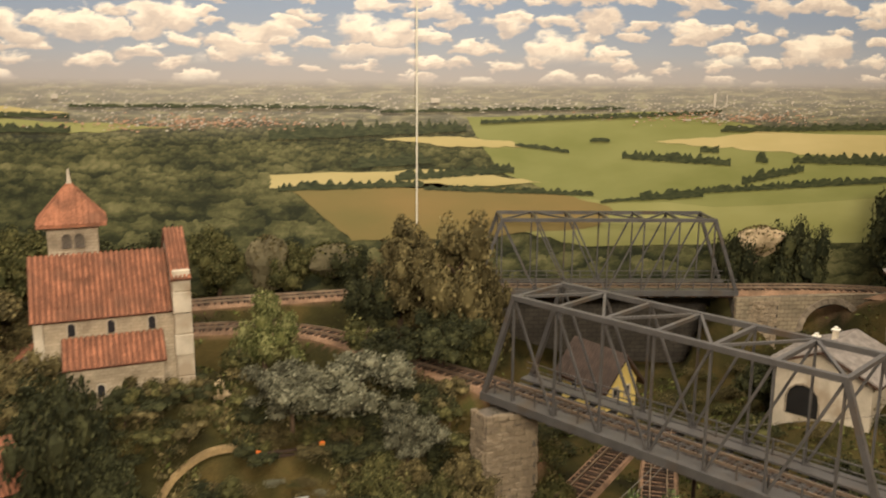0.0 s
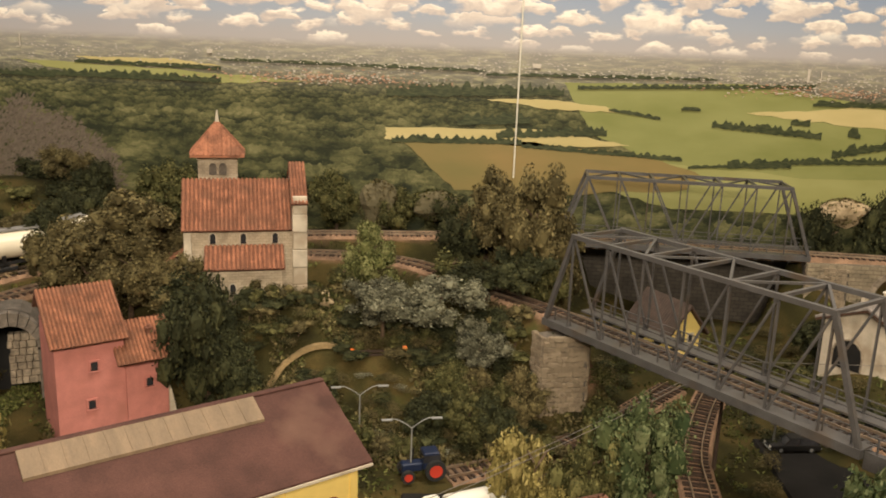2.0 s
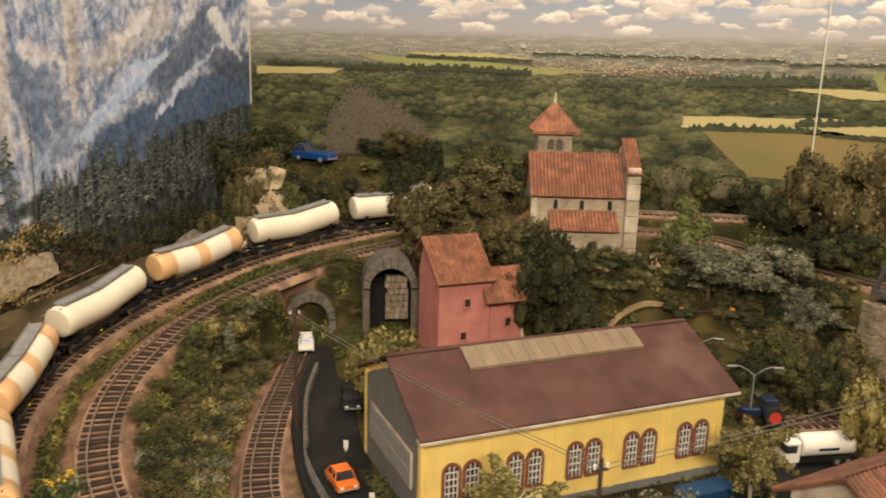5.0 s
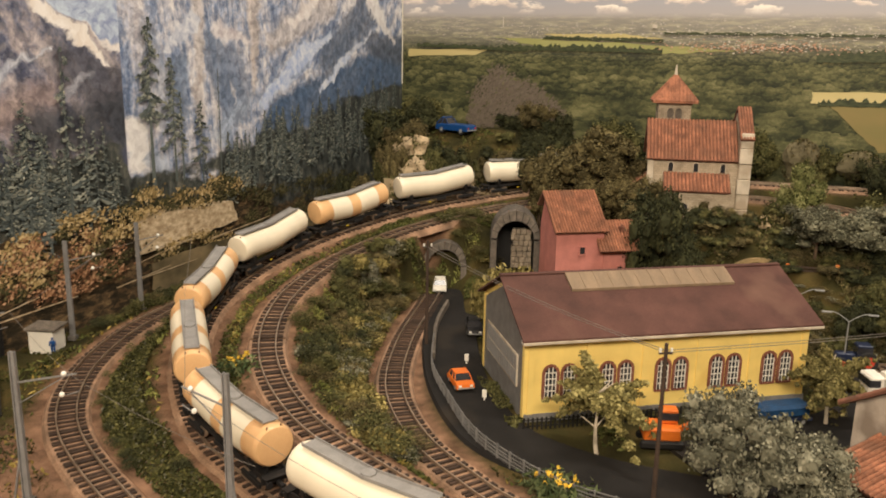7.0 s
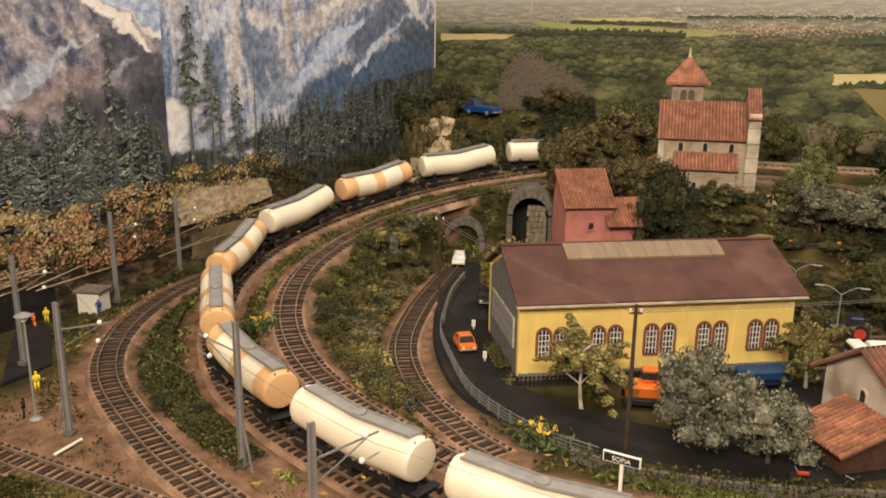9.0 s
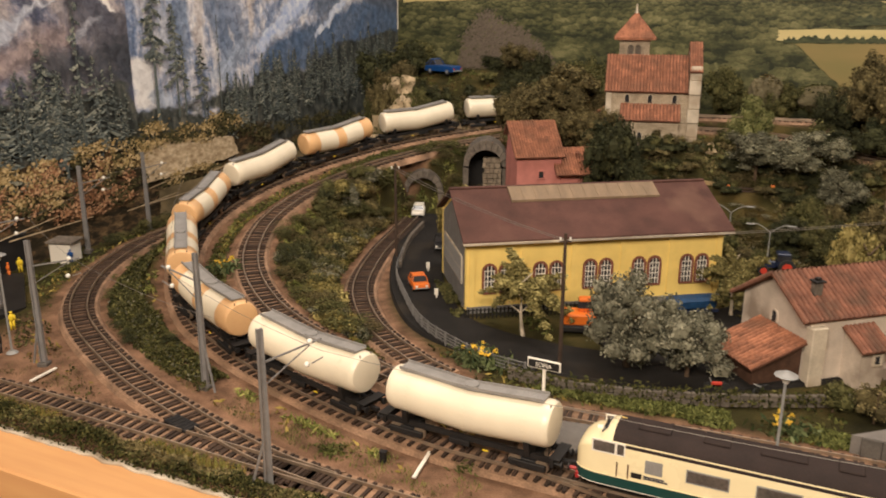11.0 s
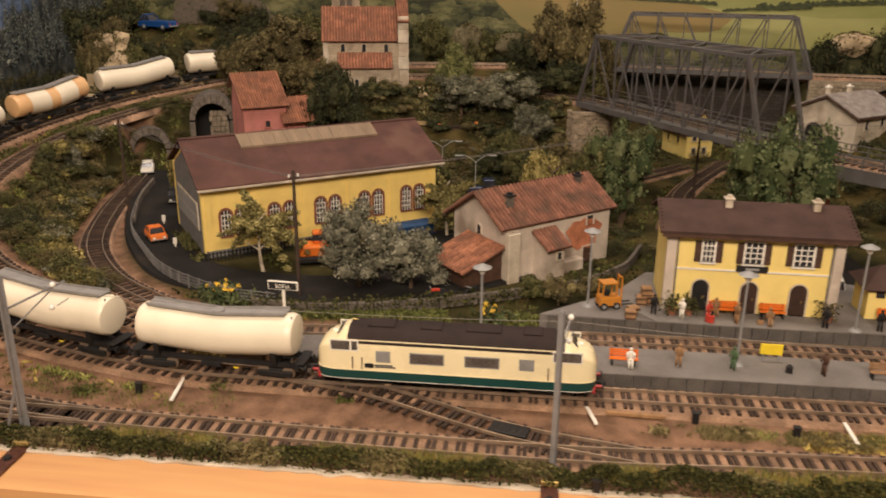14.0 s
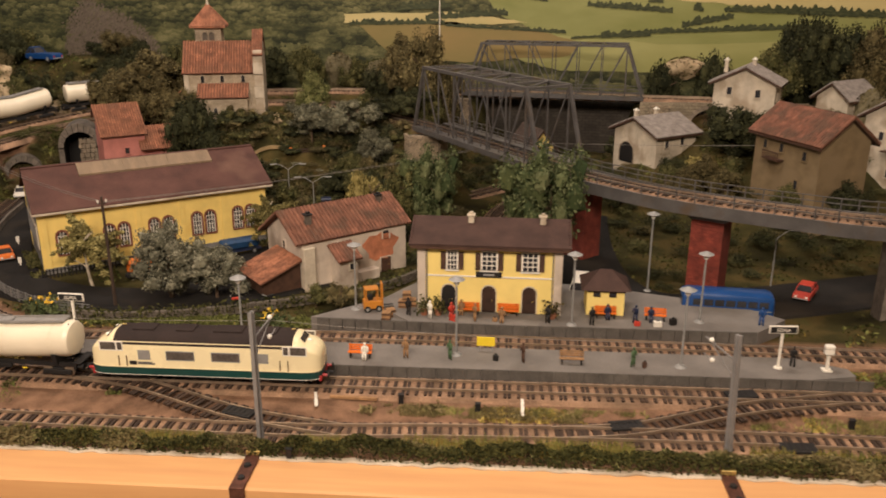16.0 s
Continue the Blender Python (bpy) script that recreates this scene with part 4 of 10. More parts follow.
for i, h in enumerate([(-0.04, 0.240, 0.16, 0.243, 0.014), (0.12, 0.252, 0.29, 0.262, 0.018), (0.16, 0.238, 0.41, 0.226, 0.010), (0.29, 0.299, 0.37, 0.288, 0.007), (0.45, 0.280, 0.62, 0.268, 0.016), (0.54, 0.226, 0.92, 0.240, 0.013),
                       (0.64, 0.240, 0.74, 0.258, 0.018), (0.57, 0.288, 0.60, 0.288, 0.014), (0.66, 0.273, 0.68, 0.272, 0.016), (0.72, 0.272, 1.2, 0.255, 0.020), (-0.05, 0.310, 0.22, 0.320, 0.022), (0.06, 0.270, 0.17, 0.276, 0.018),
                       (0.48, 0.218, 0.58, 0.222, 0.016), (0.42, 0.215, 0.50, 0.220, 0.006), (-0.60, 0.322, -0.30, 0.320, 0.014), (-0.52, 0.342, -0.30, 0.338, 0.008), (0.24, 0.330, 0.60, 0.344, 0.008), (0.60, 0.318, 1.2, 0.322, 0.012),
                       (-0.78, 0.325, -0.55, 0.318, 0.010), (0.40, 0.304, 0.43, 0.304, 0.006), (0.10, 0.345, 0.45, 0.350, 0.006), (-0.30, 0.352, 0.10, 0.350, 0.006)]):
    hedge(*h, seed=40 + i, level=4 + i * 0.2)

# printed towns: small roofs and pale blocks, one sheet
r = random.Random(5)
bm, bw = bmesh.new(), bmesh.new()
for cx, cz, wx, wz, k in ((-0.14, 0.331, 0.15, 0.008, 420), (0.62, 0.337, 0.16, 0.008, 320), (-0.05, 0.354, 0.7, 0.010, 300), (0.60, 0.354, 0.5, 0.009, 200)):
    for _ in range(k):
        x, z, s = cx + r.gauss(0, wx * 0.5), cz + r.gauss(0, wz * 0.6), r.uniform(0.0008, 0.0024)
        if -0.80 < x < 1.4:
            red = cz < 0.34
            tgt = bm if red and r.random() < 0.68 else bw
            y = 1.138 - 0.0028 - r.uniform(0, 0.0006)
            tgt.faces.new([tgt.verts.new(p) for p in ((x - s, y, z), (x + s, y, z), (x + s * 0.7, y, z + s * 0.8), (x - s * 0.7, y, z + s * 0.8))])
tagged(part("printed_town", bm, "ink_roofs", bpy.data.objects["backdrop_back"], "tiny red roofs in the photograph"), kind="stuff")
tagged(part("printed_city", bw, "ink_white", bpy.data.objects["backdrop_back"], "tiny pale buildings in the photograph"), kind="stuff")
bm = bmesh.new()
for x, z, w, h in ((0.585, 0.352, 0.004, 0.020), (0.605, 0.352, 0.0015, 0.018), (-0.32, 0.362, 0.008, 0.006), (0.17, 0.358, 0.012, 0.006), (-0.60, 0.362, 0.0012, 0.018)):
    box(bm, x, x + w, 1.1346, 1.1352, z, z + h)
part("printed_tower", bm, "ink_white", bpy.data.objects["backdrop_back"])
# the joints between the sheets
for x in (0.150,):
    part("sheet_seam", boxes((x - 0.0012, x + 0.0012, 1.1330, 1.1335, 0.19, 0.95)), "ink_seam", bpy.data.objects["backdrop_back"], "white torn joint between two printed sheets")
part("sheet_seam", boxes((-0.8135, -0.8110, 1.1330, 1.1335, 0.25, 0.43)), "ink_seam", bpy.data.objects["backdrop_back"], "white edge of a printed sheet")


def conifer_print(y, z, h, seed, level=3, bare=0.12, wide=0.15, thin=1.0):
    """A printed conifer: a stem with ragged tufts of needles and gaps between them."""
    r = random.Random(seed)
    bm = bmesh.new()
    x0 = -0.815 + 0.0005 + level * 0.0003
    t = h * 0.012

    def quad(pts):
        bm.faces.new([bm.verts.new((x0 + r.uniform(0, 0.002), *p)) for p in pts])

    quad([(y - t, z), (y + t, z), (y + t * 0.3, z + h * 0.98), (y - t * 0.3, z + h * 0.98)])
    lean, full = r.uniform(-0.02, 0.02), r.uniform(0.8, 1.2)
    for i in range(int(34 * thin)):
        s = bare + (1 - bare) * (i + r.random()) / (34 * thin)
        side = r.choice((-1, 1))
        reach = h * wide * full * ((1 - s) ** 0.6 + 0.05) * r.uniform(0.4, 1.3)
        c, droop = y + lean * h * s, r.uniform(0.05, 0.55)
        za, ze = z + h * s, z + h * s - reach * droop
        quad([(c, za + h * 0.006), (c, za - h * 0.012), (c + side * reach * 0.6, ze - h * 0.010), (c + side * reach, ze)])
        for j in range(6):
            u = (j + r.random()) / 6
            yy, zz = c + side * reach * u, za - reach * u * droop + h * r.uniform(-0.006, 0.004)
            a, e = max(h * 0.010, reach * 0.15) * r.uniform(0.6, 1.3), h * r.uniform(0.008, 0.022)
            tip = side * a * r.uniform(0.2, 1.1)
            quad([(yy - a * 0.8, zz), (yy + tip, zz - e * r.uniform(0.8, 1.6)), (yy + a * 0.8, zz - e * 0.2), (yy, zz + e * 0.5)])
    part("printed_conifer", bm, "ink_needles", bpy.data.objects["backdrop_side"])


def bits_print(name, pts, material, n_, size, slant, axis, seed, label):
    """A printed patch of many small slivers, ragged at its rim."""
    r = random.Random(seed)
    bm = bmesh.new()
    y0, y1 = min(p[0] for p in pts), max(p[0] for p in pts)
    z0, z1 = min(p[1] for p in pts), max(p[1] for p in pts)
    while n_:
        y, z = r.uniform(y0, y1), r.uniform(z0, z1)
        inside = False
        for (ay, az), (by, bz) in zip(pts, pts[1:] + pts[:1]):
            if (az > z) != (bz > z) and y < ay + (z - az) * (by - ay) / (bz - az):
                inside = not inside
        if not inside:
            continue
        n_ -= 1
        y, z = y + r.gauss(0, 0.006), z + r.gauss(0, 0.006)
        a = size * r.uniform(0.5, 1.6)
        e, g = a * r.uniform(0.25, 0.5), slant + r.gauss(0, 0.35)
        c, q = math.cos(g), math.sin(g)
        off = 0.0004 + r.uniform(0, 0.0005)
        ring = [(y + u * a * c - w * e * q, z + u * a * q + w * e * c) for u, w in ((-1, -0.2), (0.1, -1), (1, 0.3), (-0.2, 1))]
        bm.faces.new([bm.verts.new((p[0], 1.138 - off, p[1]) if axis == "y" else (-0.815 + off, p[0], p[1])) for p in ring])
    part(name, bm, material, bpy.data.objects["backdrop_back" if axis == "y" else "backdrop_side"], label)


bits_print("printed_scree", [(-0.665, 0.20), (-0.655, 0.24), (-0.632, 0.262), (-0.62, 0.282), (-0.597, 0.284), (-0.575, 0.262), (-0.545, 0.262), (-0.51, 0.235), (-0.475, 0.215), (-0.46, 0.15), (-0.66, 0.15)], "ink_stones", 5600, 0.0030, 0.7, "y", 10, "brown scree slope in the photograph")
r = random.Random(3)
for i in range(215):
    y = r.uniform(-0.05, 0.37) if i > 189 else r.uniform(-0.30, 1.12) if i < 130 else r.uniform(0.58, 1.12)
    if 0.37 < y < 0.56 and r.random() < 0.8:
        continue
    h = r.uniform(0.045, 0.085) + (0.035 if y < 0.36 else 0.0) + 0.05 * max(0.0, y - 0.6)
    low_ = 0.085 + r.uniform(0, 0.055) + (0.06 * max(0.0, y - 0.55) if y > 0.55 else 0.0)
    conifer_print(y, low_, h, 100 + i, level=2 + i % 7, wide=r.uniform(0.10, 0.20))
for i, (y, z, h, bare, wide, thin) in enumerate([(0.296, 0.100, 0.215, 0.42, 0.10, 0.5), (0.262, 0.085, 0.14, 0.1, 0.17, 1.2), (0.215, 0.07, 0.15, 0.1, 0.2, 1.2), (0.428, 0.130, 0.222, 0.42, 0.16, 1.3), (0.470, 0.140, 0.165, 0.35, 0.15, 1.2), (0.484, 0.140, 0.12, 0.3, 0.10, 0.8),
                                                (0.523, 0.116, 0.13, 0.40, 0.17, 1.0), (0.562, 0.138, 0.152, 0.5, 0.02, 0.15), (0.17, 0.07, 0.16, 0.1, 0.2, 1.2), (0.10, 0.06, 0.19, 0.1, 0.2, 1.2), (0.335, 0.10, 0.12, 0.1, 0.17, 1.0), (0.05, 0.06, 0.16, 0.1, 0.2, 1.2), (0.24, 0.06, 0.17, 0.15, 0.17, 1.1)]):
    conifer_print(y, z, h, 300 + i, level=10, bare=bare, wide=wide, thin=thin)
# scrub in clumps under the conifers: rust, straw and olive
for key, n_, lab in (("ink_rust", 70, "rusty autumn scrub in the photograph"), ("ink_straw", 85, "straw coloured scrub in the photograph"), ("ink_olive", 110, "dark olive scrub in the photograph")):
    bm = bmesh.new()
    for _ in range(n_):
        cy = r.uniform(-0.15, 0.62) if key != "ink_olive" else r.uniform(-0.15, 0.95)
        cz = r.uniform(0.035, 0.105) if key != "ink_straw" else r.uniform(0.05, 0.12)
        if key == "ink_rust" and cy > 0.37:
            cy, cz = r.uniform(0.0, 0.37), r.uniform(0.030, 0.085)
        if 0.38 < cy < 0.60:
            cz = r.uniform(0.104, 0.135) if r.random() < 0.75 else r.uniform(0.045, 0.060)
        wy, wz = r.uniform(0.012, 0.032), r.uniform(0.004, 0.010)
        for _ in range(70):
            y, z = r.gauss(cy, wy * 0.5), r.gauss(cz, wz * 0.6)
            a, e, x0 = r.uniform(0.0006, 0.0034), r.uniform(0.0006, 0.0026), -0.815 + 0.0055 + r.uniform(0, 0.0012)
            bm.faces.new([bm.verts.new((x0, y + p * a, z + q * e)) for p, q in ((-1, -0.3), (0.1, -1), (1, 0.2), (0.0, 1))])
    tagged(part("printed_scrub", bm, key, bpy.data.objects["backdrop_side"], lab), kind="stuff")
print_piece("printed_rock", wavy([(0.386, 0.054), (0.388, 0.098), (0.413, 0.112), (0.50, 0.106), (0.584, 0.096), (0.592, 0.066), (0.48, 0.055)], 0.004, 9, 21), "ink_rock", 15, "x")
print_piece("printed_water", wavy([(0.41, 0.0), (0.41, 0.040), (0.50, 0.043), (0.60, 0.043), (0.85, 0.05), (0.85, 0.0)], 0.003, 9, 22), "ink_water", 23, "x")
r = random.Random(31)
for k in range(13):  # fallen logs along the printed shore
    y, z, w = r.uniform(-0.05, 0.55), r.uniform(0.018, 0.050), r.uniform(0.05, 0.14)
    t, e = r.uniform(0.0010, 0.0020), w * r.uniform(0.02, 0.16)
    print_piece("printed_log", wavy([(y, z), (y + w, z + e), (y + w, z + e + t * 0.6), (y, z + t)], 0.0004, 5, 40 + k), "ink_rock", 26 + k % 3, "x")

# black strip stands in for the dark gap between layout and backdrop
part("dark_strip", boxes((-0.8148, -0.8105, -0.59, 0.19, -0.09, 0.030), bev=0.001), "black", bpy.data.objects["backdrop_side"], "black strip painting the dark gap below the printed sheet")

# ---- tracks ----
SLEEPER = bmesh.new()
box(SLEEPER, -0.0013, 0.0013, -0.0150, 0.0150, -0.0015, 0.0005)
sleeper_me = bpy.data.meshes.new("sleeper")
SLEEPER.to_mesh(sleeper_me)
SLEEPER.free()
sleeper_me.materials.append(M["sleeper"])


def frames(p):
    d = np.gradient(p, axis=0)
    d /= np.linalg.norm(d, axis=1)[:, None]
    s = np.stack([-d[:, 1], d[:, 0], np.zeros(len(d))], 1)
    s /= np.linalg.norm(s, axis=1)[:, None]
    return d, s


def ribbon(p, profile):
    """A cross profile (side, up) swept along the line p."""
    d, s = frames(p)
    rings = [[tuple(p[i] + s[i] * a + np.array((0, 0, b))) for a, b in profile] for i in range(len(p))]
    return loft(bmesh.new(), rings)


def railway(key, label, keep, bed=True, sleepers=True):
    p = TRACK[key]
    p = p[keep(p)]
    ob = thing("railway_track", label, "railway track", kind="structure")
    if bed:
        part("ballast_bed", ribbon(p[::2], [(-0.023, -0.0085), (-0.0175, -0.0012), (0.0175, -0.0012), (0.023, -0.0085)]), "ballast", ob)
    for g in (-0.00825, 0.00825):
        part("rail", ribbon(p, [(g - 0.0006, 0.0004), (g - 0.0006, 0.0028), (g + 0.0006, 0.0028), (g + 0.0006, 0.0004)]), "rail", ob)
    d, s = frames(p)
    seg = np.r_[0, np.cumsum(np.linalg.norm(np.diff(p, axis=0), axis=1))]
    if not sleepers:
        return ob
    for j, k in enumerate(np.arange(0.003, seg[-1], 0.0068)):
        if j >= 300:
            break
        i = int(np.searchsorted(seg, k))
        c = new("sleeper", sleeper_me)
        c.parent = ob
        c.matrix_basis = Matrix.Translation(p[i]) @ Matrix.Rotation(math.atan2(d[i, 1], d[i, 0]) + random.uniform(-0.02, 0.02), 4, "Z")
    return ob


whole = lambda p: p[:, 0] < 9
railway("e", "brown sleepered model track nearest the edge", lambda p: (p[:, 0] > -0.80) & (p[:, 0] < 1.0))
railway("b", "sleepered model track beside the island platform", lambda p: (p[:, 1] < 0.30) & (p[:, 0] < 1.0))
railway("b", "sleepered model track climbing round the bend", lambda p: (p[:, 1] >= 0.296) & (p[:, 0] < 0.22))
railway("b", "sleepered model track beyond the rear bridge", lambda p: (p[:, 1] > 0.5) & (p[:, 0] > 0.215))
railway("c", "sleepered model track past the station platform", lambda p: (p[:, 1] < 0.27) & (p[:, 2] < 0.05) & (p[:, 0] < 1.0))
railway("c", "sleepered model track climbing to the church hill", lambda p: (p[:, 1] >= 0.266) & (p[:, 0] < 0.180) & ((p[:, 0] < 0.0) | (p[:, 1] > 0.70)))
railway("c", "sleepered model track on the curved viaduct", lambda p: (p[:, 0] > 0.175) & (p[:, 2] > 0.1) & (p[:, 1] < 0.72), bed=False)
railway("d", "overgrown model siding beside the fenced road", lambda p: p[:, 1] < 0.60)
railway("a", "outer model track beside the printed mountains", whole)
railway("x1", "model crossover between two station tracks", whole, bed=False)
railway("x2", "model crossover beyond the station", whole, bed=False)
railway("v", "weathered model siding in the ravine", whole)
railway("w", "weathered model siding under the bridge", whole)

# black point plates lying in the crossovers
for x, y, a in ((0.418, -0.031, 12), (0.522, 0.030, 12), (0.103, -0.041, -14), (-0.006, 0.019, -8), (-0.332, -0.052, -12), (0.545, -0.052, 3)):
    ob = thing("switch_motor", "black point motor plate lying in the track", "switch motor", pose(x, y, 0.0012, 0, 0, a), "point motors")
    part("housing", boxes((-0.0135, 0.0135, -0.0065, 0.0065, -0.001, 0.0018), bev=0.0006), "black", ob)
    for k in range(5):
        part("cover_rib", boxes((-0.011 + k * 0.0048, -0.0085 + k * 0.0048, -0.0055, 0.0055, 0.0018, 0.0023), bev=0.0002), "black", ob)

# ---- road, platforms ----
ROAD = spline([(-0.475, 0.66, -0.0062), (-0.445, 0.55, -0.0062), (-0.395, 0.43, -0.0062), (-0.335, 0.32, -0.0062), (-0.262, 0.235, -0.0062), (-0.18, 0.205, -0.0062), (-0.09, 0.205, -0.0062), (0.0, 0.225, -0.0062), (0.10, 0.30, -0.0062)], 0.01)
part_road = part("road", ribbon(ROAD, [(-0.027, -0.004), (-0.025, 0.0), (0.036, 0.0), (0.038, -0.004)]), "asphalt")
tagged(part_road, "dark asphalt model road curving past the yellow hall", "road", kind="structure")
YARD = spline([(-0.09, 0.25, -0.0058), (0.0, 0.34, -0.0058), (0.06, 0.44, -0.0058), (0.06, 0.53, -0.0058)], 0.01)
tagged(part("road", ribbon(YARD, [(-0.05, -0.004), (-0.048, 0.0), (0.048, 0.0), (0.05, -0.004)]), "asphalt"), "dark asphalt yard beside the yellow hall", "road", kind="structure")
VILLAGE = spline([(1.0, 0.40, -0.0060), (0.80, 0.34, -0.0060), (0.62, 0.275, -0.0060), (0.50, 0.24, -0.0060), (0.43, 0.30, -0.0060), (0.41, 0.45, -0.0060), (0.42, 0.66, -0.0060)], 0.01)
tagged(part("road", ribbon(VILLAGE, [(-0.045, -0.004), (-0.043, 0.0), (0.043, 0.0), (0.045, -0.004)]), "asphalt"), "dark asphalt model road under the viaduct", "road", kind="structure")


def platform(name, ring, z0, z1, label):
    ob = thing(name, label, "platform", kind="structure")
    bm = bmesh.new()
    extrude(bm, [(x, y, z0) for x, y in ring], (0, 0, z1 - z0))
    part("surface", bm, "platform", ob)
    return ob


isl = platform("platform_island", [(-0.130, 0.036), (-0.10, 0.034), (0.585, 0.053), (0.628, 0.064), (0.626, 0.078), (0.585, 0.096), (0.02, 0.086), (-0.115, 0.066), (-0.135, 0.052)], -0.006, 0.0070, "long grey concrete island platform between two tracks")
for i in range(56):  # edging blocks
    x = -0.098 + i * 0.01318
    part("edge_block", boxes((x, x + 0.0125, 0.0322 + (x + 0.10) * 0.0284, 0.0336 + (x + 0.10) * 0.0284, -0.003, 0.0074)), "platform_edge", isl)
sta = platform("platform_station", [(0.118, 0.140), (0.30, 0.139), (0.565, 0.146), (0.60, 0.180), (0.56, 0.215), (0.40, 0.26), (0.22, 0.26), (0.185, 0.20)], -0.006, 0.0100, "grey concrete station platform with stone edging")
for i in range(33):
    x = 0.125 + i * 0.0133
    part("edge_block", boxes((x, x + 0.0126, 0.1366 + max(0, x - 0.30) * 0.026, 0.1385 + max(0, x - 0.30) * 0.026, -0.004, 0.0103)), "platform_edge", sta)


# ---- buildings: shared parts ----
def arch_ring(w, h, arch, n=6):
    """Outline of an opening, its foot at z = 0, in the plane y = 0."""
    if not arch:
        return [(-w / 2, 0, 0), (w / 2, 0, 0), (w / 2, 0, h), (-w / 2, 0, h)]
    r = w / 2
    top = [(r * math.cos(a), 0, h - r + r * math.sin(a)) for a in [math.pi * i / n for i in range(n + 1)]]
    return [(-w / 2, 0, 0), (w / 2, 0, 0)] + top


def at_wall(x, z, side="front", depth=0.0, length=0.0):
    """Pose on a wall of a house: front is y = 0, left is x = 0, right is x = length."""
    if side == "front":
        return pose(x, 0, z)
    if side == "left":
        return pose(0, x, z, 0, 0, -90)
    return pose(length, x, z, 0, 0, 90)


def window(house, m, w, h, arch=False, surround="arch_brick", bars=(1, 2), shutters="", glass="glass", sill=True, name="window", rim=0.0016):
    bm = bmesh.new()
    a, b = arch_ring(w + 2 * rim, h + rim, arch), arch_ring(w, h, arch)
    for ring, y in ((a, -0.0014),):
        va = [bm.verts.new((p[0], y, p[2])) for p in ring]
        vb = [bm.verts.new((p[0], y, p[2])) for p in b]
        vc = [bm.verts.new((p[0], 0.0002, p[2])) for p in ring]
        vd = [bm.verts.new((p[0], 0.0002, p[2])) for p in b]
        n = len(va)
        for i in range(n):
            j = (i + 1) % n
            bm.faces.new((va[i], va[j], vb[j], vb[i]))
            bm.faces.new((vc[i], vc[j], va[j], va[i]))
            bm.faces.new((vb[i], vb[j], vd[j], vd[i]))
    bmesh.ops.recalc_face_normals(bm, faces=bm.faces[:])
    win = part(name, bm, surround, house)
    win.matrix_basis = m
    bm = bmesh.new()
    bm.faces.new([bm.verts.new((p[0], -0.0003, p[2])) for p in b])
    part("pane", bm, glass, win)
    bm = bmesh.new()
    t = 0.00085
    for i in range(bars[0]):
        x = -w / 2 + w * (i + 1) / (bars[0] + 1)
        box(bm, x - t / 2, x + t / 2, -0.0009, -0.0003, 0, h * 0.97)
    for i in range(bars[1]):
        z = h * (i + 1) / (bars[1] + 1)
        box(bm, -w / 2, w / 2, -0.0008, -0.0002, z - t / 2, z + t / 2)
    for s in (-1, 1):
        box(bm, s * (w / 2 - t / 2) - t / 2, s * (w / 2 - t / 2) + t / 2, -0.0009, -0.0003, 0, h - (w / 2 if arch else 0))
    if bars != (0, 0):
        part("muntin", bm, "white", win)
    else:
        bm.free()
    if sill:
        part("sill", boxes((-w / 2 - 0.002, w / 2 + 0.002, -0.0022, 0, -0.0018, -0.0004)), surround, win)
    if shutters:
        for s in (-1, 1):
            x = s * (w / 2 + rim + 0.0028)
            bm = boxes((x - 0.0026, x + 0.0026, -0.0018, -0.0002, 0, h - 0.001))
            for i in range(7):
                z = h * (i + 0.6) / 8
                box(bm, x - 0.0021, x + 0.0021, -0.0022, -0.0018, z, z + h * 0.055)
            part("shutter", bm, shutters, win)
    return win


def door(house, m, w, h, arch=True, colour="brown_wood", surround="grey_wall"):
    d = window(house, m, w, h, arch, surround, (0, 0), "", colour, False, "door", 0.0012)
    part("handle", boxes((w * 0.22, w * 0.28, -0.0012, -0.0003, h * 0.42, h * 0.48)), "brass", d)
    return d


def gable_walls(house, L, D, z1, ridge, material, z0=-0.004, ridge_at=0.5, name="wall"):
    """Walls with gables at both ends; the ridge runs along x."""
    bm = bmesh.new()
    extrude(bm, [(0, 0, z0), (0, D, z0), (0, D, z1), (0, D * ridge_at, ridge), (0, 0, z1)], (L, 0, 0))
    return part(name, bm, material, house)


def tile_slope(house, a, b, down, material, columns, courses=9, proud=0.0019, name="roof_tiles", flat=False):
    """A slope of half-round tiles between the ridge points a and b, falling along down; and the deck under it."""
    a, b, down = Vector(a), Vector(b), Vector(down)
    along = b - a
    nrm = along.cross(down).normalized()
    if nrm.z < 0:
        nrm = -nrm
    bm = bmesh.new()
    extrude(bm, [a, b, b + down, a + down], -nrm * 0.0018)
    # deep tiles get the darker deck, which paints shade into their gaps
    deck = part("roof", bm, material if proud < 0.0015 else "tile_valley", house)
    if flat:
        return deck
    vs, fs = [], []
    w = along.length / columns
    e, d = along.normalized(), down / courses
    for i in range(columns):
        for k in range(courses):
            o = a + along * ((i + 0.5) / columns) + d * k + nrm * random.uniform(-0.0001, 0.0002)
            j = random.uniform(-0.06, 0.06) * w
            base = len(vs)
            for end, lift, rr in ((0.0, 0.0, 0.95), (1.06, 0.0002, 1.0)):
                for s in range(5):
                    g = math.pi * s / 4
                    vs.append(o + d * end + e * (math.cos(g) * w * 0.37 * rr + j) + nrm * (math.sin(g) * proud * rr + lift))
            for s in range(4):
                fs.append((base + s, base + s + 1, base + 6 + s, base + 5 + s))
    me = np_mesh(name, np.array([tuple(v) for v in vs]), np.array(fs), material)
    t = new(name, me)
    t.parent = deck
    tagged(t, kind="stuff")
    return deck


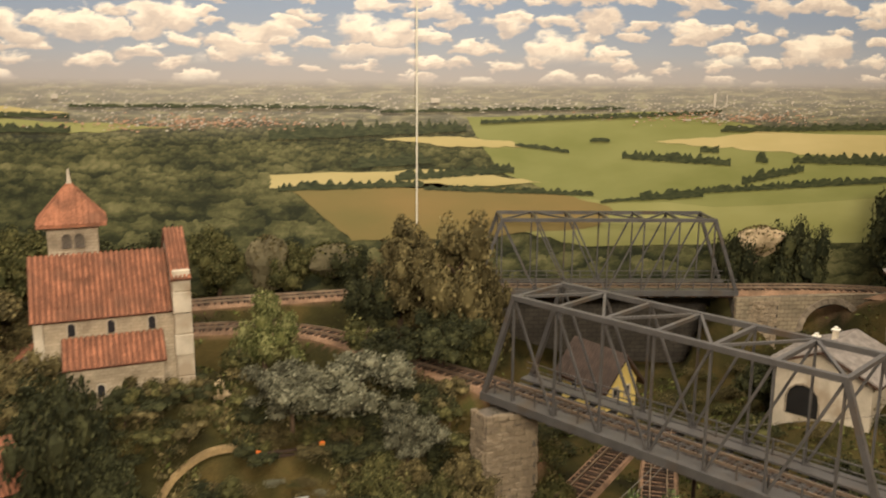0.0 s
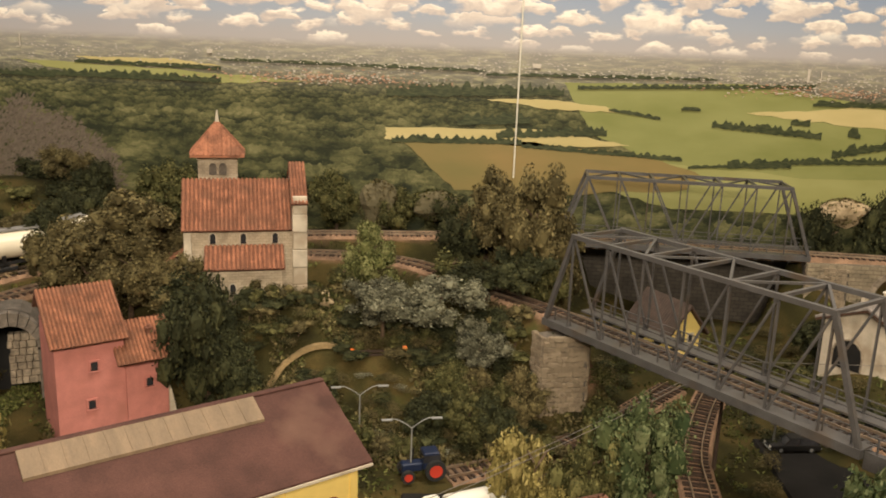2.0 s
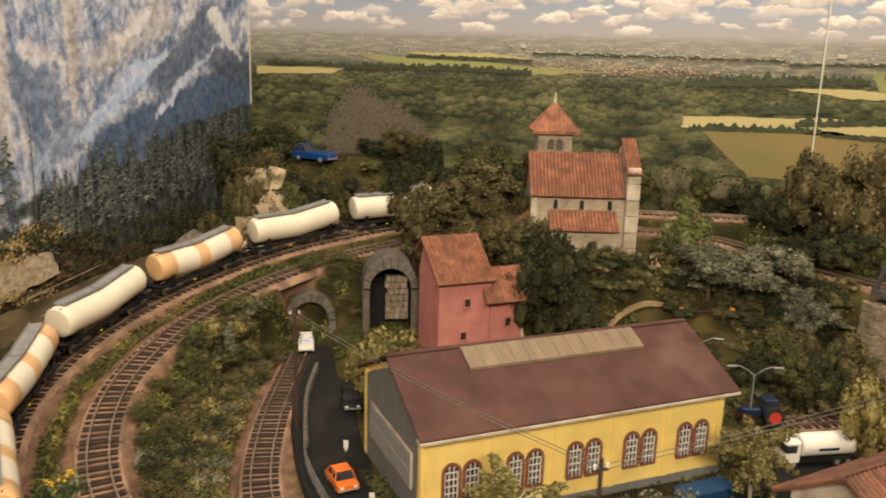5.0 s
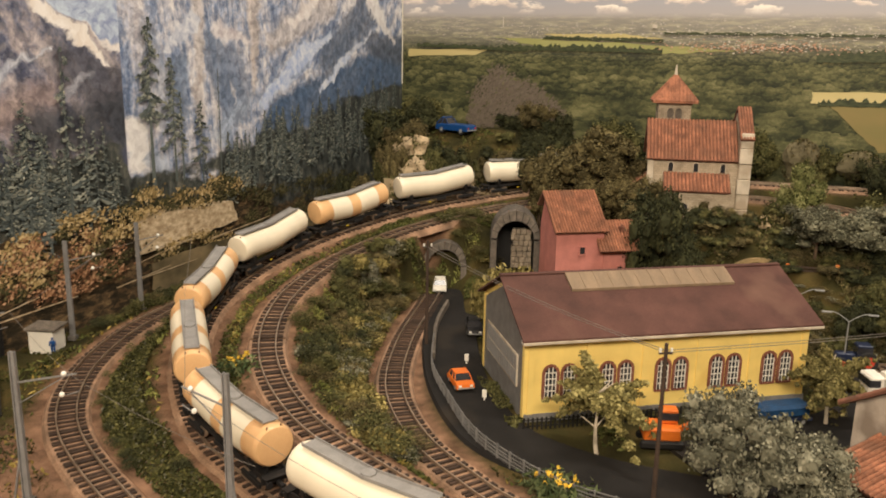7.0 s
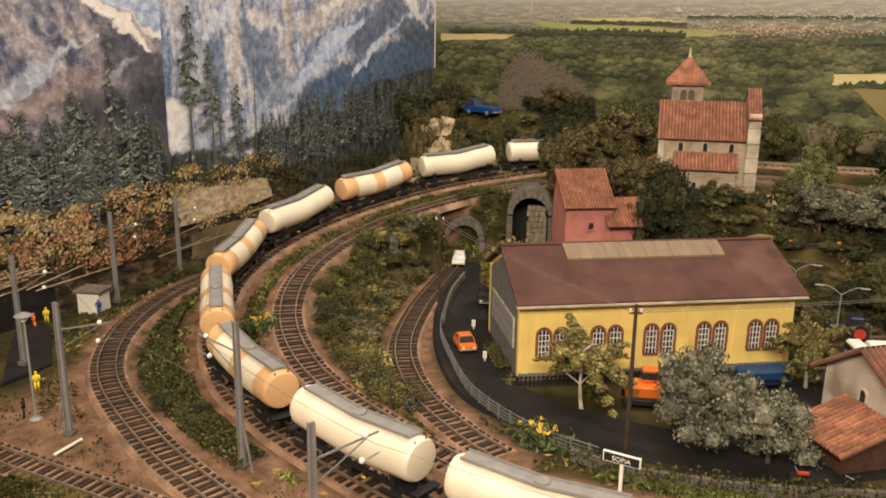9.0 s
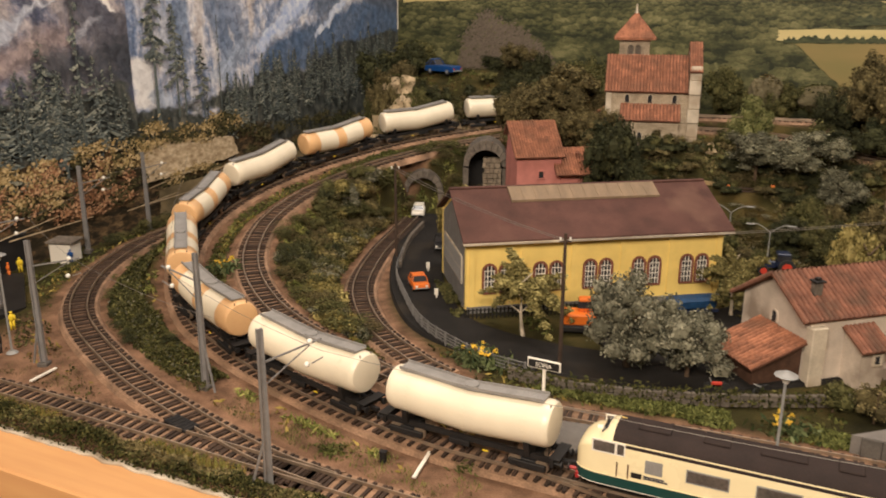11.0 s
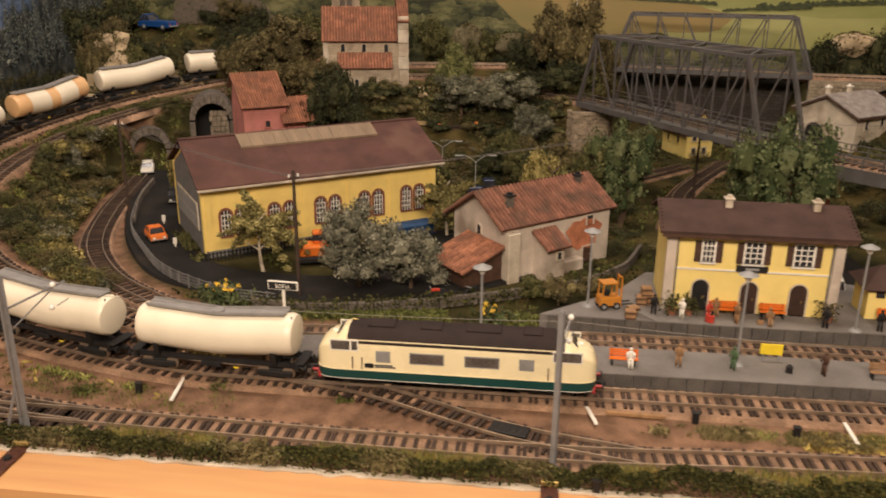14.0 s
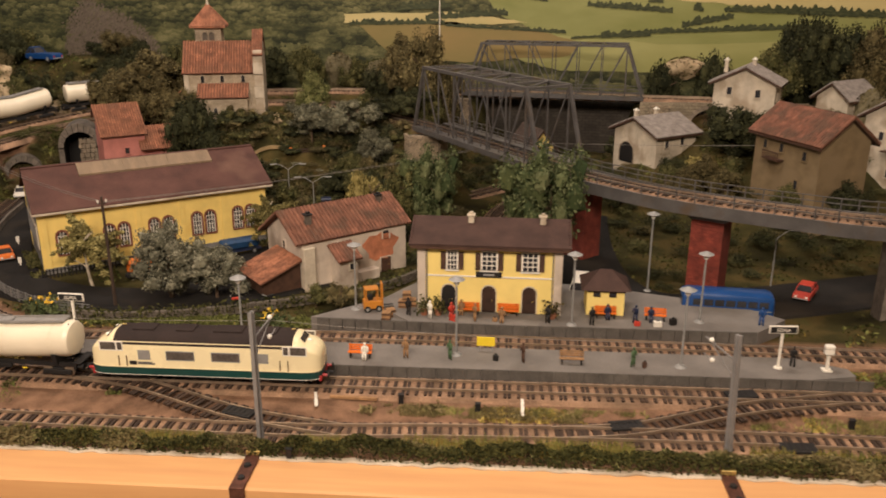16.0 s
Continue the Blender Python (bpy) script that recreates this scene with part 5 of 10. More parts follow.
def chimney(house, x, y, z, w=0.006, h=0.014, material="white_wall", cap="tile"):
    c = part("chimney", boxes((x - w / 2, x + w / 2, y - w / 2, y + w / 2, z, z + h), bev=0.0004), material, house)
    part("cap", boxes((x - w * 0.72, x + w * 0.72, y - w * 0.72, y + w * 0.72, z + h, z + h + 0.0016), bev=0.0003), cap, c)
    part("flue", boxes((x - w * 0.3, x + w * 0.3, y - w * 0.3, y + w * 0.3, z + h + 0.0016, z + h + 0.004)), cap, c)
    return c


# ---- the yellow hall ----
hall = thing("engine_hall", "long yellow industrial hall with arched windows and a brown felt roof", "building", pose(-0.2483, 0.2772, -0.008, 0, 0, 36.4))
HL, HD, HE, HR = 0.283, 0.141, 0.085, 0.1165
gable_walls(hall, HL, HD, HE - 0.002, HR - 0.003, "yellow_wall")
bm = bmesh.new()
extrude(bm, [(-0.0018, 0.006, 0), (-0.0018, HD - 0.006, 0), (-0.0018, HD - 0.006, HE - 0.006), (-0.0018, HD / 2, HR - 0.008), (-0.0018, 0.006, HE - 0.006)], (0.0014, 0, 0))
part("gable_cladding", bm, "fence", hall, "dark grey boarded gable end")
band = part("glazing_band", boxes((-0.0032, -0.0019, 0.018, 0.122, 0.026, 0.057)), "white_wall", hall, "whitish glazed strip along the gable")
for i in range(13):
    for k in range(2):
        part("pane", boxes((-0.0036, -0.0031, 0.0195 + i * 0.0078, 0.0258 + i * 0.0078, 0.0275 + k * 0.0145, 0.0408 + k * 0.0145)), "lamp_grey", band)
for side, y0 in ((-1, -0.010), (1, HD + 0.010)):
    a = Vector((-0.007, HD / 2, HR))
    dn = Vector((0, y0 - HD / 2, HE - 0.007 - HR))
    bm = bmesh.new()
    p = [a, a + Vector((HL + 0.014, 0, 0)), a + Vector((HL + 0.014, 0, 0)) + dn, a + dn]
    extrude(bm, p, (0, 0, 0.0022))
    part("roof", bm, "hall_roof", hall)
part("cornice", boxes((-0.006, HL + 0.006, -0.0085, -0.0005, HE - 0.0100, HE - 0.0062), bev=0.0008), "white", hall, "white gutter moulding along the eave")
part("string_course", boxes((-0.001, HL + 0.001, -0.0016, 0, HE - 0.0125, HE - 0.0108)), "yellow_pale", hall)
part("plinth", boxes((-0.001, HL + 0.001, -0.0014, 0.0, -0.004, 0.0065)), "fence", hall)
part("fascia", boxes((-0.007, HL + 0.007, -0.0112, -0.0101, HE - 0.0088, HE - 0.0064), bev=0.0002), "white_wall", hall, "whitish eave board")
part("ridge_cap", boxes((-0.007, HL + 0.007, HD / 2 - 0.003, HD / 2 + 0.003, HR + 0.0012, HR + 0.0032), bev=0.0006), "hall_roof", hall)
sl = Vector((0, -0.010 - HD / 2, HE - 0.007 - HR))
k0 = Vector((0.057, HD / 2, HR + 0.0026)) + sl * 0.05
bm = bmesh.new()
extrude(bm, [k0, k0 + Vector((0.169, 0, 0)), k0 + Vector((0.169, 0, 0)) + sl * 0.27, k0 + sl * 0.27], (0, 0, 0.0024))
sky = part("roof_light", bm, "skylight", hall, "dull tan glazed roof light below the ridge")
for i in range(1, 12):
    q = k0 + Vector((0.169 * i / 12, 0, 0.0026))
    part("glazing_bar", beam(bmesh.new(), q, q + sl * 0.27, 0.0005, 0.0005), "skylight", sky)
for i in range(5):  # pilasters and window pairs
    u = 0.032 + i * 0.0548
    for s in (-0.0088, 0.0088):
        window(hall, at_wall(u + s, 0.022), 0.0112, 0.0290, True, "arch_brick", (2, 4), sill=True, rim=0.0026)
for i in range(6):
    u = 0.0046 + i * 0.0548
    part("pilaster", boxes((u - 0.0030, u + 0.0030, -0.0012, 0.0, 0.0065, HE - 0.0125)), "yellow_wall", hall)
for y in (0.003, HD - 0.003):
    part("pilaster", boxes((-0.0022, 0, y - 0.003, y + 0.003, 0, HE - 0.004)), "yellow_wall", hall)

# ---- the pink house with the arch beside it ----
pk = thing("pink_house", "pink plastered house with an old terracotta roof and a lower wing", "house", pose(-0.311, 0.570, 0.020, 0, 0, 36))
gable_walls(pk, 0.062, 0.062, 0.085, 0.1225, "pink", z0=-0.03, ridge_at=0.78)
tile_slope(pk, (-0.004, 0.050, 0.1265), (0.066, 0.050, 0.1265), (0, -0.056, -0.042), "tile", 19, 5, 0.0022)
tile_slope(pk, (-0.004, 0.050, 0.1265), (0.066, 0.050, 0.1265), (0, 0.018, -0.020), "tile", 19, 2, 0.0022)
bm = bmesh.new()
extrude(bm, [(0.0, -0.001, -0.03), (0.0, 0.050, -0.03), (0.0, 0.050, 0.070), (0.0, 0.022, 0.088), (0.0, -0.001, 0.068)], (0.040, 0, 0))
wing = part("wing", bm, "pink", pk)
wing.location = (0.0622, 0, 0)
tile_slope(pk, (0.052, 0.022, 0.0925), (0.108, 0.022, 0.0925), (0, -0.036, -0.0315), "tile", 15, 4, 0.0022)
tile_slope(pk, (0.0625, 0.022, 0.0925), (0.108, 0.022, 0.0925), (0, 0.034, -0.028), "tile", 12, 4, 0.0022)
for x, z in ((0.034, 0.056), (0.030, 0.018)):
    window(pk, at_wall(x, z), 0.0065, 0.0085, False, "pink", (0, 0), sill=True)
window(pk, at_wall(0.084, 0.030) @ pose(0, -0.0012, 0), 0.0065, 0.0085, False, "pink", (0, 0))
chimney(pk, 0.088, 0.008, 0.076, 0.0045, 0.010, "tile_old", "tile_old")
bm = bmesh.new()
extrude(bm, [(0.1025, 0.002, -0.03), (0.114, -0.004, -0.03), (0.1025, 0.002, 0.040)], (0, 0.006, 0))
part("buttress", bm, "white_wall", pk, "pale stone buttress at the corner")

# ---- stone portals ----
def portal(name, label, m, w, h, total_w, total_h, depth, material="stone_dark", lining="black", infill="", rim=0.008):
    ob = thing(name, label, "portal", m)
    n = 10
    r_in = w / 2
    inner = [(r_in * math.cos(math.pi * i / n), 0, h - r_in + r_in * math.sin(math.pi * i / n)) for i in range(n + 1)]
    outer = [((total_w / 2) * math.cos(math.pi * i / n), 0, (h - r_in) + (total_h - h + r_in) * min(1.0, math.sin(math.pi * i / n) * 1.0)) for i in range(n + 1)]
    inner = [(r_in, 0, -0.02)] + inner + [(-r_in, 0, -0.02)]
    outer = [(total_w / 2, 0, -0.02)] + outer + [(-total_w / 2, 0, -0.02)]
    for i in range(len(inner) - 1):  # one arch stone after another
        bm = bmesh.new()
        g = 0.04
        p = [Vector(inner[i]).lerp(Vector(inner[i + 1]), g), Vector(inner[i]).lerp(Vector(inner[i + 1]), 1 - g), Vector(outer[i]).lerp(Vector(outer[i + 1]), 1 - g), Vector(outer[i]).lerp(Vector(outer[i + 1]), g)]
        extrude(bm, p, (0, depth * 0.3, 0))
        part("arch_stone", bm, material, ob)
    # a black lining puts the darkness of the unlit inside into the colour
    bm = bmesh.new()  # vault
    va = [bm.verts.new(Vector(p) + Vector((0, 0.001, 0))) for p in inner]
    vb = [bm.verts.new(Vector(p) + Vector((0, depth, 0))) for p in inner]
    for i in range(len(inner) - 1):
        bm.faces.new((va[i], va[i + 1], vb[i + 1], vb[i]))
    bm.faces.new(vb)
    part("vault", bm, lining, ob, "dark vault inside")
    bm = bmesh.new()
    o = [Vector(p) for p in outer]
    va = [bm.verts.new(p + Vector((0, depth * 0.2, 0))) for p in o]
    vb = [bm.verts.new(p + Vector((0, depth, 0))) for p in o]
    for i in range(len(o) - 1):
        bm.faces.new((va[i], va[i + 1], vb[i + 1], vb[i]))
    part("shell", bm, material, ob)
    if infill:
        rr = random.Random(4)
        for row in range(9):
            z = -0.004 + row * h / 8.4
            half = r_in * (1 if z < h - r_in else max(0.0, 1 - ((z - h + r_in) / r_in) ** 2) ** 0.5) - 0.001
            if half < 0.004:
                continue
            if z > 0.72 * h:
                continue
            x = max(-half, -0.004 + rr.uniform(-0.001, 0.002))
            while x < half - 0.002:
                wd = min(rr.uniform(0.005, 0.009), half - x)
                part("infill_stone", boxes((x, x + wd - 0.0006, depth * 0.42, depth * 0.62 + rr.uniform(0, 0.002), z, z + h / 8.4 - 0.0006), bev=0.0004), infill, ob)
                x += wd
    return ob


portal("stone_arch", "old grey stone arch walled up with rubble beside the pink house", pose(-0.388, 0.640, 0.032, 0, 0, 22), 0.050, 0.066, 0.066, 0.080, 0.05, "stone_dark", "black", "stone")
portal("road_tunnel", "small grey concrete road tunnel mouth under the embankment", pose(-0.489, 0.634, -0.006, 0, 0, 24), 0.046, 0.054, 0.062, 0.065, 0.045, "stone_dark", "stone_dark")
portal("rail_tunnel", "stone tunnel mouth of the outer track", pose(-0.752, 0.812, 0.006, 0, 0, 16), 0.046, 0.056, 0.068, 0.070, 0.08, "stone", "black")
bm = bmesh.new()
wl = [(0.0, -0.02), (0.092, -0.02), (0.092, 0.068)] + [(0.130 - 0.038 * math.cos(math.pi * i / 10), 0.068 + 0.036 * math.sin(math.pi * i / 10)) for i in range(1, 10)] + [(0.168, 0.068), (0.168, -0.02), (0.30, -0.02), (0.30, 0.118), (0.0, 0.113)]
extrude(bm, [(x, 0, z) for x, z in wl], (0, 0.010, 0))
rw = part("retaining_wall", bm, "retaining_pale")
rw.matrix_basis = pose(0.545, 0.957, 0, 0, 0, -4)
tagged(rw, "pale stone wall with a dark tunnel arch below the rear line", "wall", kind="structure")
# black block behind the arch stands in for the unlit tunnel depth
part("tunnel_dark", boxes((0.088, 0.172, 0.0105, 0.030, -0.02, 0.106)), "black", rw, "black block painting the unlit depth of the tunnel")
for i in range(13):
    g = [math.pi * (i + e) / 13 for e in (0.03, 0.97)]
    bm = bmesh.new()
    extrude(bm, [(0.130 - 0.038 * math.cos(g[0]), -0.002, 0.068 + 0.036 * math.sin(g[0])), (0.130 - 0.038 * math.cos(g[1]), -0.002, 0.068 + 0.036 * math.sin(g[1])), (0.130 - 0.046 * math.cos(g[1]), -0.002, 0.068 + 0.044 * math.sin(g[1])), (0.130 - 0.046 * math.cos(g[0]), -0.002, 0.068 + 0.044 * math.sin(g[0]))], (0, 0.004, 0))
    part("arch_stone", bm, "stone", rw)

# ---- the church ----
ch = thing("church", "small stone church with terracotta roofs and a square tower", "church", pose(-0.2336, 0.720, 0.108, 0, 0, 14))
gable_walls(ch, 0.114, 0.080, 0.079, 0.121, "church_stone", z0=-0.03)
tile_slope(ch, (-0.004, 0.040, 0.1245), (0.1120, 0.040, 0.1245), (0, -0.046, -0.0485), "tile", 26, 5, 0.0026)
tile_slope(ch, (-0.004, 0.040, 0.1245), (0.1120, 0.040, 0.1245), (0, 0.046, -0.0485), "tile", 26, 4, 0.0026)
# aisle
bm = bmesh.new()
extrude(bm, [(0.022, -0.022, -0.03), (0.022, 0.0, -0.03), (0.022, 0.0, 0.056), (0.022, -0.022, 0.038)], (0.078, 0, 0))
part("aisle_wall", bm, "church_stone", ch)
tile_slope(ch, (0.019, -0.0008, 0.0585), (0.103, -0.0008, 0.0585), (0, -0.026, -0.0205), "tile", 18, 3, 0.0024)
for x in (0.028, 0.060, 0.094):
    window(ch, at_wall(x, 0.0605), 0.0058, 0.0115, True, "white_wall", (0, 0), sill=False, rim=0.0012)
window(ch, at_wall(0.048, 0.010) @ pose(0, -0.0222, 0), 0.0058, 0.0115, True, "white_wall", (0, 0), sill=False, rim=0.0012)
for i in range(7):  # quoins of the gable wall
    z = -0.025 + i * 0.0198
    part("quoin", boxes((0.1132 - 0.001 * (i % 2), 0.1282, -0.0075 - 0.0015 * (i % 2), -0.001, z, z + 0.0190), bev=0.0005), "white_wall", ch)
part("gable_wall", boxes((0.1125, 0.1272, -0.006, 0.086, -0.03, 0.112)), "church_stone", ch)
bm = bmesh.new()
extrude(bm, [(0.1125, -0.006, 0.106), (0.1125, 0.040, 0.140), (0.1125, 0.086, 0.106)], (0.0146, 0, 0))
part("gable_top", bm, "white_wall", ch)
tile_slope(ch, (0.1110, 0.040, 0.1435), (0.1290, 0.040, 0.1435), (0, -0.050, -0.0385), "tile", 5, 9)
tile_slope(ch, (0.1110, 0.040, 0.1435), (0.1290, 0.040, 0.1435), (0, 0.050, -0.0385), "tile", 5, 7)
part("corner_pier", boxes((-0.002, 0.006, -0.003, 0.004, -0.03, 0.074), bev=0.0006), "white_wall", ch)
bm = bmesh.new()
extrude(bm, [(-0.0005, 0.012, -0.02), (-0.022, 0.012, -0.02), (-0.022, 0.012, 0.034), (-0.0005, 0.012, 0.050)], (0, 0.05, 0))
part("apse", bm, "church_stone", ch)
bm = bmesh.new()
extrude(bm, [(0.0, 0.009, 0.0525), (-0.026, 0.009, 0.0335), (-0.026, 0.065, 0.0335), (0.0, 0.065, 0.0525)], (0, 0, 0.0022))
part("apse_roof", bm, "tile", ch)
# tower
tw = part("tower", boxes((0.012, 0.056, 0.076, 0.120, 0.0, 0.146), bev=0.0006), "church_stone", ch)
for s in (-0.0055, 0.0055):
    window(ch, pose(0.034 + s, 0.0758, 0.124), 0.0068, 0.0125, True, "stone_dark", (0, 0), glass="stone_dark", sill=False, rim=0.0009)
part("tower_band", boxes((0.0105, 0.0575, 0.0745, 0.1215, 0.142, 0.1475)), "white_wall", ch)
apex = Vector((0.034, 0.098, 0.184))
cs = [Vector((0.004, 0.068, 0.1475)), Vector((0.064, 0.068, 0.1475)), Vector((0.064, 0.128, 0.1475)), Vector((0.004, 0.128, 0.1475))]
bm = bmesh.new()
va = [bm.verts.new(p) for p in cs]
vb = [bm.verts.new(p - Vector((0, 0, 0.003))) for p in cs]
ap = bm.verts.new(apex)
bm.faces.new(vb)
for i in range(4):
    bm.faces.new((va[i], va[(i + 1) % 4], ap))
    bm.faces.new((vb[i], vb[(i + 1) % 4], va[(i + 1) % 4], va[i]))
bmesh.ops.recalc_face_normals(bm, faces=bm.faces[:])
tr = part("tower_roof", bm, "tile", ch)
bm = bmesh.new()
for i in range(4):
    a, b = cs[i], cs[(i + 1) % 4]
    nrm = (b - a).cross(apex - a).normalized()
    for k in range(1, 12):
        s = k / 12
        foot = a.lerp(b, s)
        top = apex.lerp(a if s < 0.5 else b, abs(1 - 2 * s))
        rod(bm, foot + nrm * 0.0003, top + nrm * 0.0003, 0.0011, 0.0009, 6)
part("roof_ribs", bm, "tile", tr)
part("finial", rod(bmesh.new(), apex - Vector((0, 0, 0.002)), apex + Vector((0, 0, 0.012)), 0.0026, 0.0008, 6), "white_wall", tr)

# ---- the grey farmhouse ----
fh = thing("farmhouse", "weathered grey farmhouse with a brown tiled roof and exposed brick", "house", pose(0.080, 0.256, -0.008, 0, 0, 42))
FL, FD, FE, FR = 0.143, 0.092, 0.057, 0.086
gable_walls(fh, FL, FD, FE - 0.002, FR - 0.003, "grey_wall")
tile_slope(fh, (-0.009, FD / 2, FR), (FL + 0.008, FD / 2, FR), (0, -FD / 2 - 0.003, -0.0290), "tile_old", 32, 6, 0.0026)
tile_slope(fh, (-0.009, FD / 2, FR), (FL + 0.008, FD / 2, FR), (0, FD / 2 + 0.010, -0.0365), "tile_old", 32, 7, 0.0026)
bm = bmesh.new()
rr = random.Random(8)
extrude(bm, [(0.106 + (0.0225 + 0.0035 * math.sin(3 * t) + 0.0022 * math.sin(7 * t)) * math.cos(t) + rr.uniform(-0.0007, 0.0007), -0.0006, 0.0335 + (0.0195 + 0.003 * math.cos(2 * t) + 0.0014 * math.sin(9 * t)) * math.sin(t) + rr.uniform(-0.0006, 0.0006)) for t in [i * math.tau / 60 for i in range(60)]], (0, 0.0005, 0))
part("brick_patch", bm, "brick_patch", fh, "patch of bare orange brick in the plaster")
window(fh, at_wall(0.1135, 0.0425), 0.0090, 0.0105, False, "grey_wall", (0, 0), sill=False)
door(fh, at_wall(0.113, 0.0), 0.0150, 0.0185, False)
window(fh, at_wall(0.046, 0.040, "left"), 0.007, 0.010, True, "grey_wall", (0, 0), sill=False)
door(fh, at_wall(0.014, 0.002, "left"), 0.009, 0.017)
bm = bmesh.new()
extrude(bm, [(0.036, -0.022, -0.004), (0.036, 0, -0.004), (0.036, 0, 0.046), (0.036, -0.022, 0.036)], (0.024, 0, 0))
part("porch", bm, "grey_wall", fh)
tile_slope(fh, (0.032, -0.001, 0.0495), (0.064, -0.001, 0.0495), (0, -0.027, -0.0145), "tile_old", 7, 4, 0.0026)
window(fh, at_wall(0.052, 0.022) @ pose(0, -0.0222, 0), 0.0055, 0.007, False, "white_wall", (0, 0))
part("corner_buttress", boxes((-0.001, 0.014, -0.006, 0.004, -0.004, 0.052), bev=0.001), "white_wall", fh)
part("bench_wall", boxes((0.062, 0.097, -0.012, -0.0005, -0.004, 0.011), bev=0.0008), "grey_wall", fh)
chimney(fh, 0.020, 0.022, 0.071, 0.0070, 0.0120, "stone_dark", "black")
chimney(fh, 0.126, 0.036, 0.078, 0.0065, 0.0095, "stone_dark", "black")
bm = bmesh.new()
extrude(bm, [(-0.048, 0.006, -0.004), (-0.0005, 0.006, -0.004), (-0.0005, 0.006, 0.034), (-0.048, 0.006, 0.018)], (0, 0.052, 0))
part("lean_to", bm, "brown_wood", fh, "dark boarded lean-to at the gable")
tile_slope(fh, (-0.0004, 0.0, 0.0375), (-0.0004, 0.066, 0.0375), (-0.054, 0, -0.0185), "tile", 14, 5, 0.0026)

# ---- the station ----
st = thing("station_building", "yellow two-storey station with brown shutters and slate roof", "station", pose(0.2250, 0.1700, 0.0100))
SL, SD, SE, SR = 0.1475, 0.066, 0.0790, 0.0910
gable_walls(st, SL, SD, SE - 0.001, SR - 0.002, "yellow_pale")
for s, y in ((-1, -0.010), (1, SD + 0.010)):
    a = Vector((-0.008, SD / 2, SR))
    dn = Vector((0, y - SD / 2, SE - 0.0055 - SR))
    bm = bmesh.new()
    extrude(bm, [a, a + Vector((SL + 0.016, 0, 0)), a + Vector((SL + 0.016, 0, 0)) + dn, a + dn], (0, 0, 0.0022))
    rf = part("roof", bm, "station_roof", st)
    if s < 0:
        for k in range(1, 9):
            for x in (0.0022, SL + 0.0138):
                q = a + dn * (k / 9) + Vector((x, 0, 0.0022))
                part("roof_stud", boxes((q.x - 0.0008, q.x + 0.0008, q.y - 0.0008, q.y + 0.0008, q.z - 0.0004, q.z + 0.0009)), "station_roof", rf)
for x in (0.004, SL - 0.004):
    part("pilaster", boxes((x - 0.0042, x + 0.0042, -0.0022, 0.002, -0.002, SE - 0.005), bev=0.0004), "grey_wall", st, "grey stone corner strip")
part("eave_board", boxes((-0.006, SL + 0.006, -0.0100, -0.0082, SE - 0.0085, SE - 0.0058)), "brown_wood", st)
part("string_course", boxes((0.008, SL - 0.008, -0.0012, 0, 0.0385, 0.0400)), "white", st)
for x, w in ((0.0355, 0.0105), (0.0735, 0.0155), (0.1150, 0.0160)):
    window(st, at_wall(x, 0.0465), w, 0.0195, False, "white", (2, 3), "brown_wood", rim=0.0010)
for x in (0.032, 0.0735, 0.1150):
    # black panel at the first arch paints the unlit inside of an open doorway
    door(st, at_wall(x, 0.0005), 0.0140, 0.0290, True, "black" if x < 0.05 else "door_brown", "white_wall")
sg = part("name_board", boxes((0.060, 0.0865, -0.0030, -0.0006, 0.0395, 0.0450), bev=0.0003), "black", st, "dark station name board")
chimney(st, 0.053, 0.026, 0.0865, 0.0060, 0.010, "white_wall", "white_wall")
chimney(st, 0.127, 0.026, 0.0865, 0.0060, 0.010, "white_wall", "white_wall")
for x in (0.0095, SL - 0.0095):
    part("downpipe", rod(bmesh.new(), (x, -0.0016, 0), (x, -0.0016, SE - 0.006), 0.0007, None, 6), "fence", st)

ks = thing("platform_shelter", "small pale yellow shelter with a brown hipped roof", "shelter", pose(0.399, 0.174, 0.0100))
part("wall", boxes((0, 0.038, 0, 0.034, -0.002, 0.029)), "yellow_pale", ks)
part("frieze", boxes((-0.0008, 0.0388, -0.0008, 0.0348, 0.0255, 0.0285)), "brown_wood", ks)
bm = bmesh.new()
c0 = [bm.verts.new(p) for p in ((-0.006, -0.006, 0.0285), (0.044, -0.006, 0.0285), (0.044, 0.040, 0.0285), (-0.006, 0.040, 0.0285))]
c1 = [bm.verts.new(p) for p in ((0.013, 0.017, 0.0445), (0.025, 0.017, 0.0445))]
bm.faces.new(c0[::-1])
for f in ((c0[0], c0[1], c1[1], c1[0]), (c0[1], c0[2], c1[1]), (c0[2], c0[3], c1[0], c1[1]), (c0[3], c0[0], c1[0])):
    bm.faces.new(f)
bmesh.ops.recalc_face_normals(bm, faces=bm.faces[:])
part("roof", bm, "station_roof", ks)
for x in (0.010, 0.026):
    window(ks, at_wall(x, 0.0205), 0.006, 0.0045, False, "brown_wood", (0, 0), sill=False, rim=0.0006)

